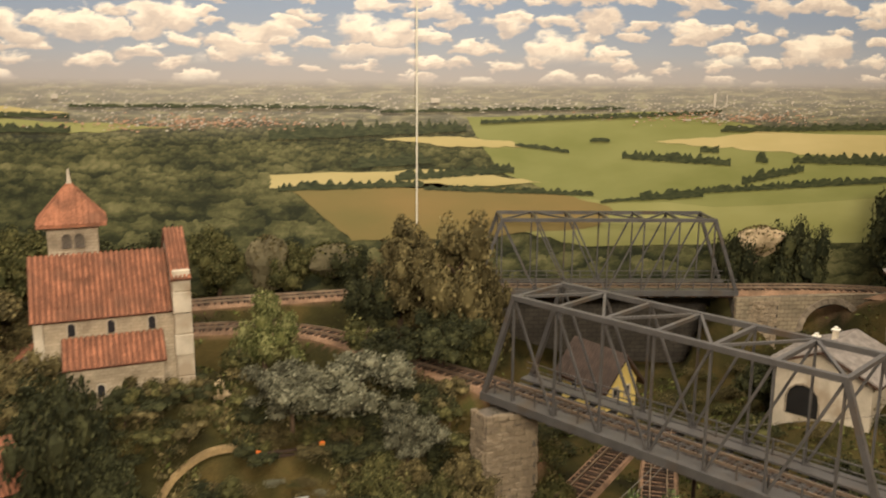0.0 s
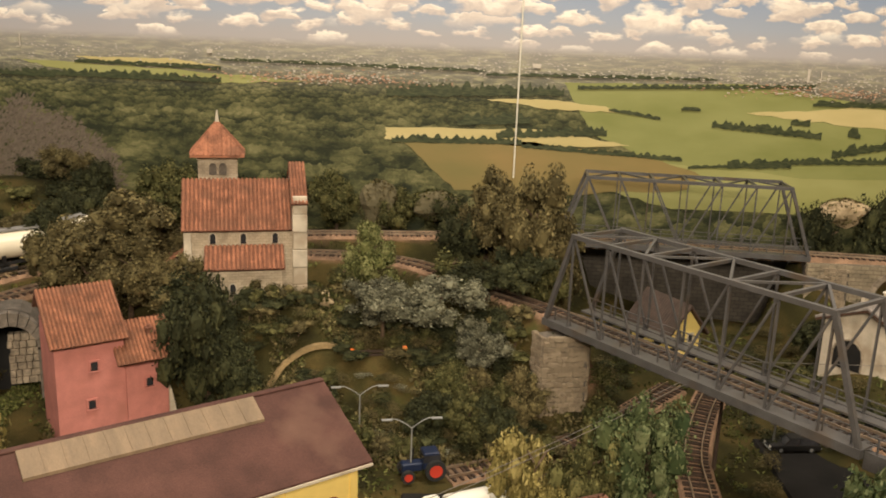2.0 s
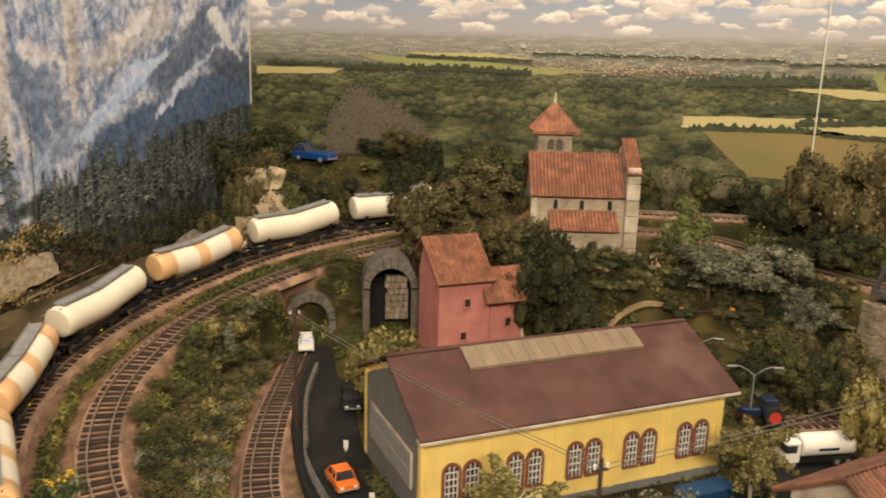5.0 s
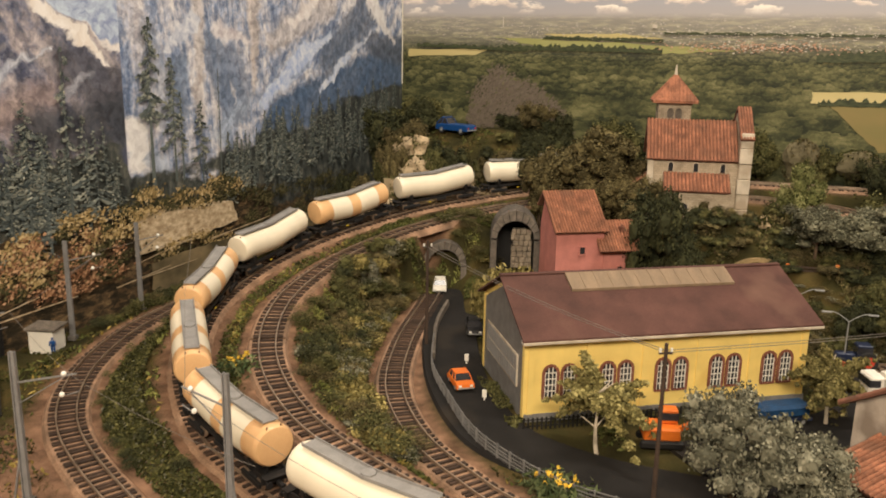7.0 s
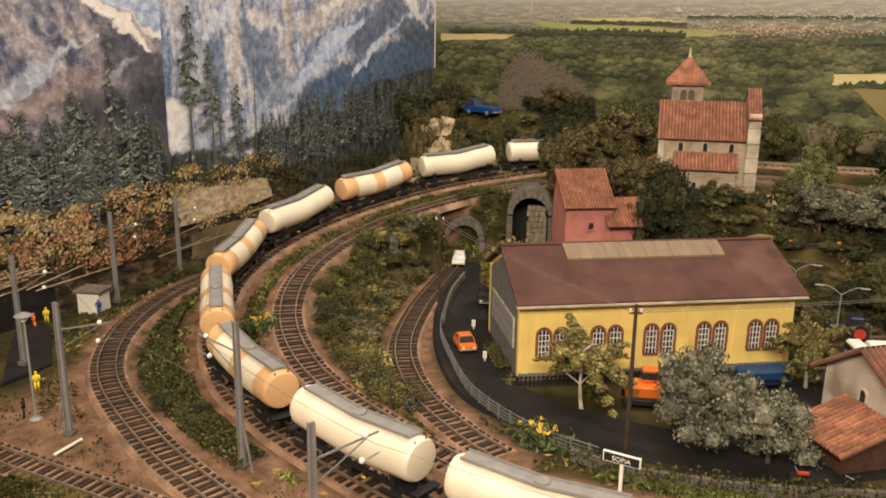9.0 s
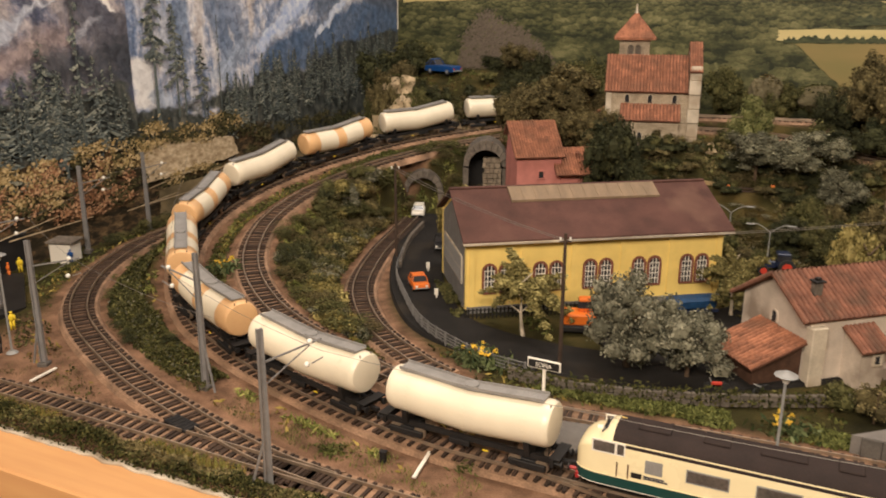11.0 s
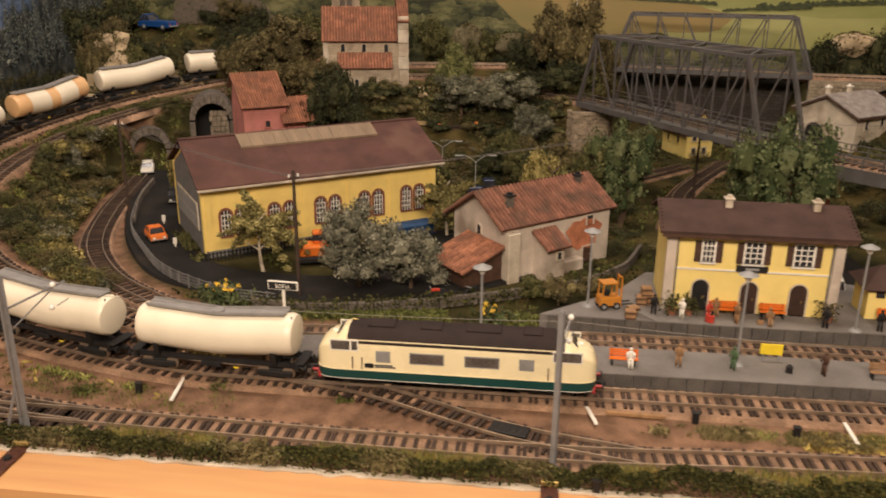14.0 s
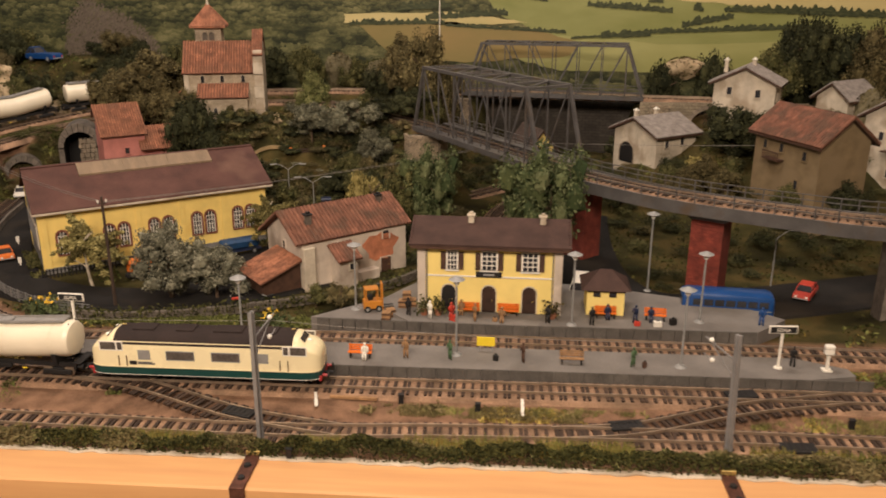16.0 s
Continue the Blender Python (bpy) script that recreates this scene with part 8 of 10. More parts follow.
for x, y, h in ((-0.500, 0.668, 0.016), (-0.490, 0.690, 0.018), (-0.470, 0.700, 0.016), (-0.448, 0.705, 0.018), (-0.430, 0.690, 0.016), (-0.452, 0.672, 0.014), (-0.432, 0.655, 0.012), (-0.426, 0.630, 0.012), (-0.440, 0.640, 0.010), (-0.415, 0.705, 0.018), (-0.512, 0.640, 0.016), (-0.505, 0.615, 0.014), (-0.40, 0.72, 0.02), (-0.475, 0.675, 0.012)):
    for _ in range(2):
        undergrowth(g.choice(("mid", "brown", "mid")), x + g.uniform(-0.008, 0.008), y + g.uniform(-0.008, 0.008), zt(x, y) + h, g.uniform(0.028, 0.040))
for k in range(30):  # growth over the road tunnel
    u, v = g.uniform(-0.05, 0.06), g.uniform(0.038, 0.062)
    x, y = -0.478 + u * 0.927 - v * 0.375, 0.610 + u * 0.375 + v * 0.927
    if min(np.hypot(TRACK["c"][:, 0] - x, TRACK["c"][:, 1] - y)) < 0.022:
        continue
    undergrowth(g.choice(("mid", "mid", "brown", "yellow")), x, y, zt(x, y) + g.uniform(0.010, 0.016), g.uniform(0.022, 0.034))
for _ in range(110):  # the slope round the footpath
    y = g.uniform(0.595, 0.715)
    x = g.uniform(-0.19, 0.0)
    if abs(x + 0.108 - (y - 0.672) * 0.73) < 0.011 or (x > -0.08 and 0.655 < y < 0.70):
        continue
    undergrowth(g.choice(("brown", "mid", "dark", "brown")), x, y, zt(x, y) + g.uniform(0.008, 0.018), g.uniform(0.02, 0.034))
for _ in range(60):  # low brush below the barrier
    x, y = g.uniform(-0.085, 0.06), g.uniform(0.600, 0.672)
    undergrowth(g.choice(("brown", "mid", "brown", "olive")), x, y, zt(x, y) + g.uniform(0.005, 0.010), g.uniform(0.018, 0.030))
for x, y in ((0.118, 0.668), (0.222, 0.672), (0.215, 0.690), (0.120, 0.690)):
    undergrowth(g.choice(("brown", "mid", "dark")), x, y, zt(x, y) + g.uniform(0.022, 0.040), g.uniform(0.035, 0.05))
for _ in range(90):  # ravine floor and the banks of the abutments
    x, y = g.uniform(0.10, 0.56), g.uniform(0.58, 0.98)
    q = np.vstack([TRACK["v"], TRACK["w"], TRACK["c"][TRACK["c"][:, 0] < 0.18]])
    if min(np.hypot(q[:, 0] - x, q[:, 1] - y)) < 0.028 or (0.29 < x < 0.40 and 0.86 < y < 0.99) or (0.12 < x < 0.24 and 0.59 < y < 0.68):
        continue
    undergrowth(g.choice(("dark", "mid", "brown", "dark")), x, y, zt(x, y) + g.uniform(0.010, 0.030), g.uniform(0.025, 0.05))


for _ in range(150):  # rough ground behind the station and under the viaduct
    x, y = g.uniform(0.14, 0.85), g.uniform(0.27, 0.64)
    q = np.vstack([VILLAGE, YARD, ROAD, TRACK["w"], TRACK["v"]])
    if min(np.hypot(q[:, 0] - x, q[:, 1] - y)) < 0.050 or (x < 0.46 and y < 0.29) or zt(x, y) > 0.08:
        continue
    undergrowth(g.choice(("dark", "dark", "brown", "mid")), x, y, zt(x, y) + g.uniform(0.006, 0.016), g.uniform(0.025, 0.045))


for key in sorted({k for k, _ in LOOSE}):
    v = np.vstack([p for k, p in LOOSE if k == key])
    tagged(new("undergrowth", np_mesh("undergrowth", v, np.arange(len(v)).reshape(-1, 4), {"dark": "f_dark", "mid": "f_mid", "brown": "f_brown", "olive": "f_olive", "yellow": "f_yellow"}[key])), {"dark": "dark green", "mid": "mid green", "brown": "brownish olive", "olive": "grey-green", "yellow": "yellow-green"}[key] + " low undergrowth on the slopes", "undergrowth", kind="stuff")


def scatter(name, label, material, n, area, size, lift=0.001, long=1.0, spread=0.7, cond=None, up=0.4, mound=0.0):
    """Ground cover: a sheet of loose flakes over part of the ground."""
    x0, x1, y0, y1 = area
    x, y = rng.uniform(x0, x1, n), rng.uniform(y0, y1, n)
    z, d = terrain(x, y)
    keep = d > 0.0275
    if cond is not None:
        keep &= cond(x, y, d)
    x, y, z = x[keep], y[keep], z[keep]
    patch = np.array([noise.noise(Vector((a * 26, b * 26, 3.7 + size * 900))) for a, b in zip(x, y)])
    k = patch > -0.05
    x, y, z = x[k], y[k], z[k]
    p = np.stack([x, y, z + lift + rng.uniform(0, 1, len(x)) * mound], 1)
    nrm = np.tile((0, 0, up), (len(x), 1)) + rng.normal(0, 0.3, (len(x), 3))
    v, f = flakes(p, nrm, size, spread, long)
    return tagged(new(name, np_mesh(name, v, f, material)), label, "ground cover", kind="stuff")




def off_road(x, y, d):
    ok = np.ones(len(x), bool)
    for line_, w in ((ROAD, 0.038), (YARD, 0.05), (VILLAGE, 0.045)):
        q = line_[::2]
        dm = np.min(np.hypot(x[:, None] - q[:, 0], y[:, None] - q[:, 1]), 1)
        ok &= dm > w
    ok &= ~((x > 0.115) & (x < 0.60) & (y > 0.136) & (y < 0.265))
    ok &= ~((x > -0.14) & (x < 0.66) & (y > 0.03) & (y < 0.10))
    return ok


scatter("turf", "short olive model turf over the slopes", "f_moss", 52000, (-0.80, 1.0, 0.13, 1.12), 0.0020, cond=off_road, mound=0.002)
scatter("grass", "tufts of green model grass", "f_grass", 30000, (-0.80, 1.0, 0.10, 1.0), 0.0020, cond=lambda x, y, d: off_road(x, y, d) & ~((x > 0.38) & (y > 0.22) & (y < 0.62)), long=1.6, up=0.1, spread=0.9)
scatter("dry_grass", "straw coloured dry grass between the tracks", "f_straw", 16000, (-0.75, 0.95, -0.03, 0.60), 0.0019, cond=lambda x, y, d: off_road(x, y, d) & (d < 0.06) & ((x < -0.12) | (y > 0.10)), long=1.7, up=0.1, spread=0.9)
scatter("dry_grass", "yellowish grass beside the platform end", "f_straw", 2500, (-0.23, -0.09, 0.03, 0.085), 0.0020, long=1.7, up=0.1, spread=0.9, mound=0.002)
scatter("grass", "grass strip behind the station track", "f_grass", 7000, (-0.12, 0.16, 0.132, 0.17), 0.0019, long=1.5, up=0.1, spread=0.9, mound=0.002)
scatter("dry_grass", "yellow grass patches between the station tracks", "f_straw", 6000, (0.30, 0.95, -0.03, 0.03), 0.0018, long=1.6, up=0.1, spread=0.9, cond=lambda x, y, d: np.sin(x * 21 + 1) > 0.3)


def strip(name, label, material, n, key, span, off, rule, size, mound, long=1.0, up=0.4):
    """Ground cover that follows the side of a track."""
    d_, s_ = frames(TRACK[key])
    i = (rng.uniform(*span, n) * (len(TRACK[key]) - 1)).astype(int)
    o = rng.uniform(*off, n)
    x, y = TRACK[key][i, 0] + np.asarray(s_)[i, 0] * o, TRACK[key][i, 1] + np.asarray(s_)[i, 1] * o
    z, d = terrain(x, y)
    wave = np.array([noise.noise(Vector((a * 30, b * 30, 8.1))) for a, b in zip(x, y)])
    k = (d > 0.0295 + 0.005 * wave) & rule(wave, d)
    x, y, z, d, wave = x[k], y[k], z[k], d[k], wave[k]
    p = np.stack([x, y, z + 0.0008 + rng.uniform(0.1, 1, len(x)) * mound * np.clip((d - 0.027) / 0.006, 0.15, 1) * (1 + 0.6 * wave)], 1)
    v, f = flakes(p, np.tile((0, 0, up), (len(x), 1)) + rng.normal(0, 0.3, (len(x), 3)), size, 0.8, long)
    tagged(new(name, np_mesh(name, v, f, material)), label, "ground cover", kind="stuff")


for mt, n, lab in (("f_moss", 16000, "dark ivy mat between the curved tracks"), ("f_mid", 9000, "green ivy leaves between the curved tracks"), ("f_olive", 1500, "pale ivy leaves between the curved tracks")):
    strip("ivy", lab, mt, n, "a", (0.14, 0.66), (-0.062, -0.024), lambda w, d: d > 0, 0.0016, 0.0065)
for mt, n, lo, hi, lab in (("f_grass", 14000, -9, 0.05, "green grass tufts beside the climbing track"), ("f_straw", 7000, 0.0, 0.35, "yellowish grass tufts beside the climbing track"), ("f_mid", 8000, -9, -0.10, "darker grass tufts beside the climbing track")):
    strip("grass", lab, mt, n, "b", (0.05, 0.60), (-0.060, -0.024), lambda w, d: (w > lo) & (w < hi), 0.0012, 0.003, 2.5, 0.1)
    strip("grass", lab.replace("climbing track", "siding"), mt, n, "d", (0.10, 0.85), (0.026, 0.05), lambda w, d: (w > lo) & (w < hi), 0.0012, 0.003, 2.5, 0.1)
for key, span, off, n, lab in (("b", (0.08, 0.62), (-0.056, -0.023), 9000, "fresh lime grass tufts beside the climbing track"), ("b", (0.30, 0.62), (0.022, 0.040), 7000, "fresh lime grass on the outer verge of the climb"), ("d", (0.08, 0.90), (0.024, 0.050), 8000, "fresh lime grass tufts beside the siding"), ("c", (0.34, 0.52), (-0.05, -0.022), 7000, "fresh lime grass on the inner slope of the bend")):
    strip("grass", lab, "f_lime", n, key, span, off, lambda w, d: (w > 0.02) & (w < 0.40), 0.0012, 0.0035, 2.6, 0.1)
YARD_LINES = np.vstack([TRACK[q][::2, :2] for q in ("e", "x1", "x2")])


def clear_yard(x, y, d):
    return np.min(np.hypot(x[:, None] - YARD_LINES[:, 0], y[:, None] - YARD_LINES[:, 1]), 1) > 0.0175


for mt, n_, area, lab in (("f_dry", 3600, (0.20, 0.46, -0.024, 0.008), "dry grass strip between the station tracks"), ("f_lime", 1200, (0.24, 0.44, -0.020, 0.006), "lime grass strip between the station tracks"), ("f_dry", 5500, (0.50, 0.98, -0.024, 0.016), "dry grass strip beyond the crossover"), ("f_lime", 2000, (0.52, 0.98, -0.022, 0.014), "lime grass strip beyond the crossover"), ("f_dry", 1500, (-0.55, -0.12, -0.046, 0.02), "dry grass on the gravel inside the bend"), ("f_lime", 350, (-0.30, -0.10, -0.045, -0.01), "lime grass on the gravel inside the bend")):
    x, y = rng.uniform(area[0], area[1], 6 * n_), rng.uniform(area[2], area[3], 6 * n_)
    z, d = terrain(x, y)
    patch = np.array([noise.noise(Vector((a * 30, b * 30, len(lab)))) + 0.5 * noise.noise(Vector((a * 120, b * 120, 5.1))) for a, b in zip(x, y)])
    k = (d > 0.0275) & clear_yard(x, y, d) & (patch > rng.uniform(-0.15, 0.35, len(x)))
    base = np.stack([x, y, z - 0.0004], 1)[k]
    tip = base + np.stack([rng.normal(0, 0.0013, len(base)), rng.normal(0, 0.0013, len(base)), rng.uniform(0.0010, 0.0042, len(base))], 1)
    side = np.stack([np.full(len(base), 0.00028), rng.normal(0, 0.0001, len(base)), np.zeros(len(base))], 1)
    v = np.stack([base - side, base + side, tip + side * 0.3, tip - side * 0.3], 1).reshape(-1, 3)
    tagged(new("grass", np_mesh("grass", v, np.arange(len(v)).reshape(-1, 4), mt)), lab, "ground cover", kind="stuff")
HC, HS = math.cos(radians(36.4)), math.sin(radians(36.4))
scatter("grass", "grass verge under the birch before the hall", "f_grass", 12000, (-0.26, -0.06, 0.17, 0.36), 0.0019, lift=0.0034, cond=lambda x, y, d: (np.abs((y - 0.2772) * HC - (x + 0.2483) * HS + 0.032) < 0.011) & (np.abs((x + 0.2483) * HC + (y - 0.2772) * HS - 0.085) < 0.08), long=1.5, up=0.15, spread=0.9, mound=0.002)
def hall_foot(x, y, d):
    u, w = (x + 0.2483) * HC + (y - 0.2772) * HS, (y - 0.2772) * HC - (x + 0.2483) * HS
    front, end = (np.abs(w + 0.010) < 0.007) & (u > -0.012) & (u < 0.15), (np.abs(u + 0.010) < 0.008) & (w > -0.015) & (w < 0.10)
    return front | end


scatter("grass", "dark grass verge round the foot of the hall", "f_mid", 15000, (-0.36, -0.06, 0.24, 0.40), 0.0017, lift=0.0034, cond=hall_foot, long=1.6, up=0.15, spread=0.9, mound=0.0016)
scatter("grass", "green grass on the slope round the road tunnel", "f_grass", 26000, (-0.58, -0.385, 0.585, 0.735), 0.0022, cond=lambda x, y, d: ~((np.abs((x + 0.478) * 0.927 + (y - 0.610) * 0.375) < 0.030) & ((y - 0.610) * 0.927 - (x + 0.478) * 0.375 < 0.030)), long=1.6, up=0.15, spread=0.9, mound=0.003)
scatter("turf", "olive turf on the slope round the road tunnel", "f_mid", 16000, (-0.58, -0.385, 0.585, 0.735), 0.0020, cond=lambda x, y, d: ~((np.abs((x + 0.478) * 0.927 + (y - 0.610) * 0.375) < 0.030) & ((y - 0.610) * 0.927 - (x + 0.478) * 0.375 < 0.030)), mound=0.004)
# mossy bank along the front edge
n = 92000
x = rng.uniform(-0.80, 1.02, n)
hump = np.array([noise.noise(Vector((a * 34, 0.0, 1.3))) for a in x]) * 0.5 + np.array([noise.noise(Vector((a * 110, 4.0, 1.3))) for a in x]) * 0.3
wide_ = np.clip(np.interp(x, TRACK["e"][:, 0], TRACK["e"][:, 1]) - 0.0150 - edge(x), 0.008, 0.026)
front = edge(x) - 0.0030 * np.array([noise.noise(Vector((a * 70, 9.0, 2.0))) for a in x])
s = rng.beta(1.5, 1.5, n)
yb = front + s * wide_
zb = -0.0065 + np.sin(np.clip(s * 1.15, 0, 1) * math.pi) ** 0.7 * (0.0135 + 0.013 * hump) * rng.uniform(0.55, 1.15, n) ** 0.6
pt = np.stack([x, yb, np.maximum(zb, -0.006)], 1)
tone = np.array([noise.noise(Vector((a * 18, b * 60, 7.7))) for a, b in zip(x, yb)]) + rng.normal(0, 0.11, n) + (s - 0.5) * 0.5
for mt, lo, hi, lab, long in (("f_moss", -9, -0.02, "dark mossy scrub along the front edge", 1.0), ("f_mid", -0.02, 0.10, "green mossy scrub along the front edge", 1.1), ("f_brown", 0.10, 0.27, "brown scrub along the front edge", 1.0), ("f_dry", 0.27, 9, "dry grass along the front edge", 2.0)):
    q = pt[(tone >= lo) & (tone < hi)]
    v, f = flakes(q, np.tile((0, -0.35, 0.6), (len(q), 1)), 0.0012, 0.9, long)
    tagged(new("moss_bank", np_mesh("moss_bank", v, f, mt)), lab, "ground cover", kind="stuff")
# torn plaster rim where the scenery meets the plank
x = np.arange(-0.80, 1.02, 0.0025)
bm = bmesh.new()
rings = []
for i, a in enumerate(x):
    w = 0.0002 + 0.0009 * noise.noise(Vector((a * 130, 2.0, 0))) + 0.0016 * noise.noise(Vector((a * 40, 5.0, 0)))
    y0 = float(edge(a)) - 0.0010 - 0.0030 * noise.noise(Vector((a * 70, 9.0, 2.0)))
    rings.append([(a, y0 + 0.004, -0.0058), (a, y0 - max(0.0004, w), -0.0058), (a, y0 - max(0.0003, w) * 0.7, -0.0046), (a, y0 + 0.004, -0.0040)])
loft(bm, rings)
tagged(part("plaster_rim", bm, "white_wall"), "ragged white plaster edge of the scenery on the plank", "trim", kind="structure")

# the sandy footpath up to the church
pth = spline([(-0.150, 0.650, 0), (-0.130, 0.673, 0), (-0.111, 0.685, 0), (-0.088, 0.696, 0), (-0.060, 0.703, 0)], 0.006)
pth[:, 2] = [zt(a, b) + 0.003 for a, b, _ in pth]
tagged(part("footpath", ribbon(pth, [(-0.005, -0.004), (-0.004, 0.0005), (0.004, 0.0005), (0.005, -0.004)]), "log"), "sandy footpath climbing towards the church", "path", kind="structure")
scatter("turf", "mossy green ground cover between the climbing tracks", "f_mid", 26000, (-0.76, -0.20, 0.0, 0.62), 0.0017, cond=lambda x, y, d: off_road(x, y, d) & (d < 0.06) & (d > 0.024) & (np.sin(x * 31 + y * 13) + np.sin(y * 29 - x * 11) > -0.3), long=1.3, up=0.2, spread=0.9, mound=0.004)
scatter("turf", "olive brush on the hill below the church", "f_brown", 22000, (-0.34, 0.22, 0.57, 0.80), 0.0024, cond=lambda x, y, d: off_road(x, y, d) & (d > 0.026), mound=0.008)
for mt, n_ in (("f_mid", 14000), ("f_brown", 12000), ("f_dry", 5000)):
    scatter("turf", {"f_mid": "green", "f_brown": "brownish", "f_dry": "dry straw coloured"}[mt] + " brush on the slope beside the footpath", mt, n_, (-0.17, 0.05, 0.60, 0.76), 0.0021, cond=lambda x, y, d: (d > 0.026) & (np.min(np.hypot(x[:, None] - pth[:, 0], y[:, None] - pth[:, 1]), 1) > 0.007), long=1.3, up=0.25, spread=0.9, mound=0.006)
scatter("turf", "thin olive moss over the gravel beside the outer track", "f_moss", 9000, (-0.78, -0.30, -0.08, 0.40), 0.0014, cond=lambda x, y, d: off_road(x, y, d) & (d > 0.022), up=0.3, mound=0.001)
# upright grass fuzz behind the mossy bank
n = 22000
x = rng.uniform(-0.80, 1.02, n)
keep = np.array([noise.noise(Vector((a * 12, 3.0, 0))) + 0.5 * noise.noise(Vector((a * 45, 1.0, 0))) for a in x]) > -0.05
x = x[keep]
base = np.stack([x, edge(x) + np.clip(np.interp(x, TRACK["e"][:, 0], TRACK["e"][:, 1]) - 0.0150 - edge(x), 0.008, 0.026) * rng.uniform(0.45, 1.0, len(x)), np.full(len(x), -0.003)], 1)
tip = base + np.stack([rng.normal(0, 0.0016, len(x)), rng.normal(0, 0.0014, len(x)), rng.uniform(0.004, 0.0125, len(x))], 1)
side = np.stack([np.full(len(x), 0.00035), np.zeros(len(x)), np.zeros(len(x))], 1)
v = np.stack([base - side, base + side, tip + side * 0.3, tip - side * 0.3], 1).reshape(-1, 3)
h = len(x) // 2
for sl, mt in ((slice(0, h * 4), "f_straw"), (slice(h * 4, None), "f_lime")):
    q = v[sl]
    tagged(new("grass_fuzz", np_mesh("grass_fuzz", q, np.arange(len(q)).reshape(-1, 4), mt)), "fine upright static grass along the front edge", "ground cover", kind="stuff")


# ---- masts, poles, wires ----
def mast(x, y, h, turn, arm, lean=0.0, brace=True, z=-0.004):
    ob = thing("catenary_mast", "grey steel catenary mast with an arm and white insulators", "mast", pose(x, y, z, 0, lean, turn), "catenary masts")
    bm = bmesh.new()
    for s in (-1, 1):
        loft(bm, [[(s * w - 0.0004, -0.0016, zz), (s * w + 0.0004, -0.0016, zz), (s * w + 0.0004, 0.0016, zz), (s * w - 0.0004, 0.0016, zz)] for w, zz in ((0.0024, 0), (0.0016, h))])
    loft(bm, [[(-w, -0.0004, zz), (w, -0.0004, zz), (w, 0.0004, zz), (-w, 0.0004, zz)] for w, zz in ((0.0022, 0), (0.0015, h))])
    part("column", bm, "mast", ob)
    part("foot", boxes((-0.0045, 0.0045, -0.0045, 0.0045, -0.002, 0.0035), bev=0.0006), "platform_edge", ob)
    if arm:
        z1 = h * 0.80
        a = part("arm", beam(bmesh.new(), (0, 0, z1), (arm, 0, z1 + 0.009), 0.0009, 0.0012), "mast", ob)
        part("stay", beam(bmesh.new(), (0, 0, h * 0.66), (arm * 0.80, 0, z1 + 0.006), 0.0007, 0.0007), "mast", a)
        part("registration_arm", beam(bmesh.new(), (arm * 0.82, 0, z1 - 0.007), (arm * 1.02, 0, z1 - 0.004), 0.0006, 0.0006), "mast", a)
        for q in ((arm * 0.80, z1 + 0.0085), (arm * 0.74, z1 - 0.007)):
            bm = bmesh.new()
            bmesh.ops.create_uvsphere(bm, u_segments=10, v_segments=6, radius=0.0020, matrix=Matrix.Translation((q[0], 0, q[1])))
            part("insulator", bm, "lamp_glass", a, "white porcelain insulator", True)
    if brace:
        part("strut", beam(bmesh.new(), (-0.012, 0.004, 0), (-0.0015, 0, h * 0.34), 0.0014, 0.0014), "mast", ob)
    return ob


mast(0.133, -0.0785, 0.112, 75, 0.030, 0, False)
mast(-0.221, -0.0895, 0.116, 55, 0.040, 0)
mast(0.488, -0.0715, 0.105, 125, 0.030, 2, False)
mast(-0.364, 0.010, 0.118, 185, 0.034, 0)
mast(-0.523, -0.019, 0.115, 20, 0.045, 0)
mast(-0.770, 0.245, 0.112, 20, 0.040, 0, False)
mast(-0.775, 0.355, 0.112, 15, 0.035, 0, False)
mast(-0.690, 0.060, 0.112, 15, 0.045, 0, False)


def wires(label, pts, r=0.00017, sag=0.004):
    ob = thing("overhead_wire", label, "wire")
    for a, b in zip(pts, pts[1:]):
        bm = bmesh.new()
        a, b = Vector(a), Vector(b)
        q = [a.lerp(b, i / 10) - Vector((0, 0, sag * 4 * (i / 10) * (1 - i / 10))) for i in range(11)]
        d = (b - a).normalized()
        n1 = d.cross(Vector((0, 0, 1))).normalized()
        n2 = n1.cross(d)
        loft(bm, [[tuple(u + n1 * r * math.cos(k * math.tau / 5) + n2 * r * math.sin(k * math.tau / 5)) for k in range(5)] for u in q])
        part("span", bm, "wire", ob)
    return ob


wires("thin sagging contact wire over the platform track", [(-0.64, 0.30, 0.125), (-0.52, 0.15, 0.108), (-0.40, 0.012, 0.094), (-0.198, -0.058, 0.090), (0.140, -0.048, 0.088), (0.470, -0.048, 0.084), (0.95, -0.03, 0.084)])
wires("thin sagging contact wire over the outer bend", [(-0.735, 0.370, 0.105), (-0.73, 0.26, 0.100), (-0.645, 0.075, 0.095), (-0.48, -0.004, 0.093), (-0.30, -0.045, 0.09)])


def pole(x, y, h, z=-0.008):
    ob = thing("telegraph_pole", "dark wooden telegraph pole with a small crossbar", "pole", pose(x, y, z, 0, 0, 30), "telegraph poles")
    part("post", rod(bmesh.new(), (0, 0, -0.002), (0, 0, h), 0.0020, 0.0014, 8), "dark_wood", ob)
    part("crossbar", boxes((-0.005, 0.005, -0.0008, 0.0008, h - 0.008, h - 0.0066)), "dark_wood", ob)
    for s in (-0.0042, 0.0042):
        part("insulator", rod(bmesh.new(), (s, 0, h - 0.0066), (s, 0, h - 0.0035), 0.0009, None, 6), "lamp_glass", ob)


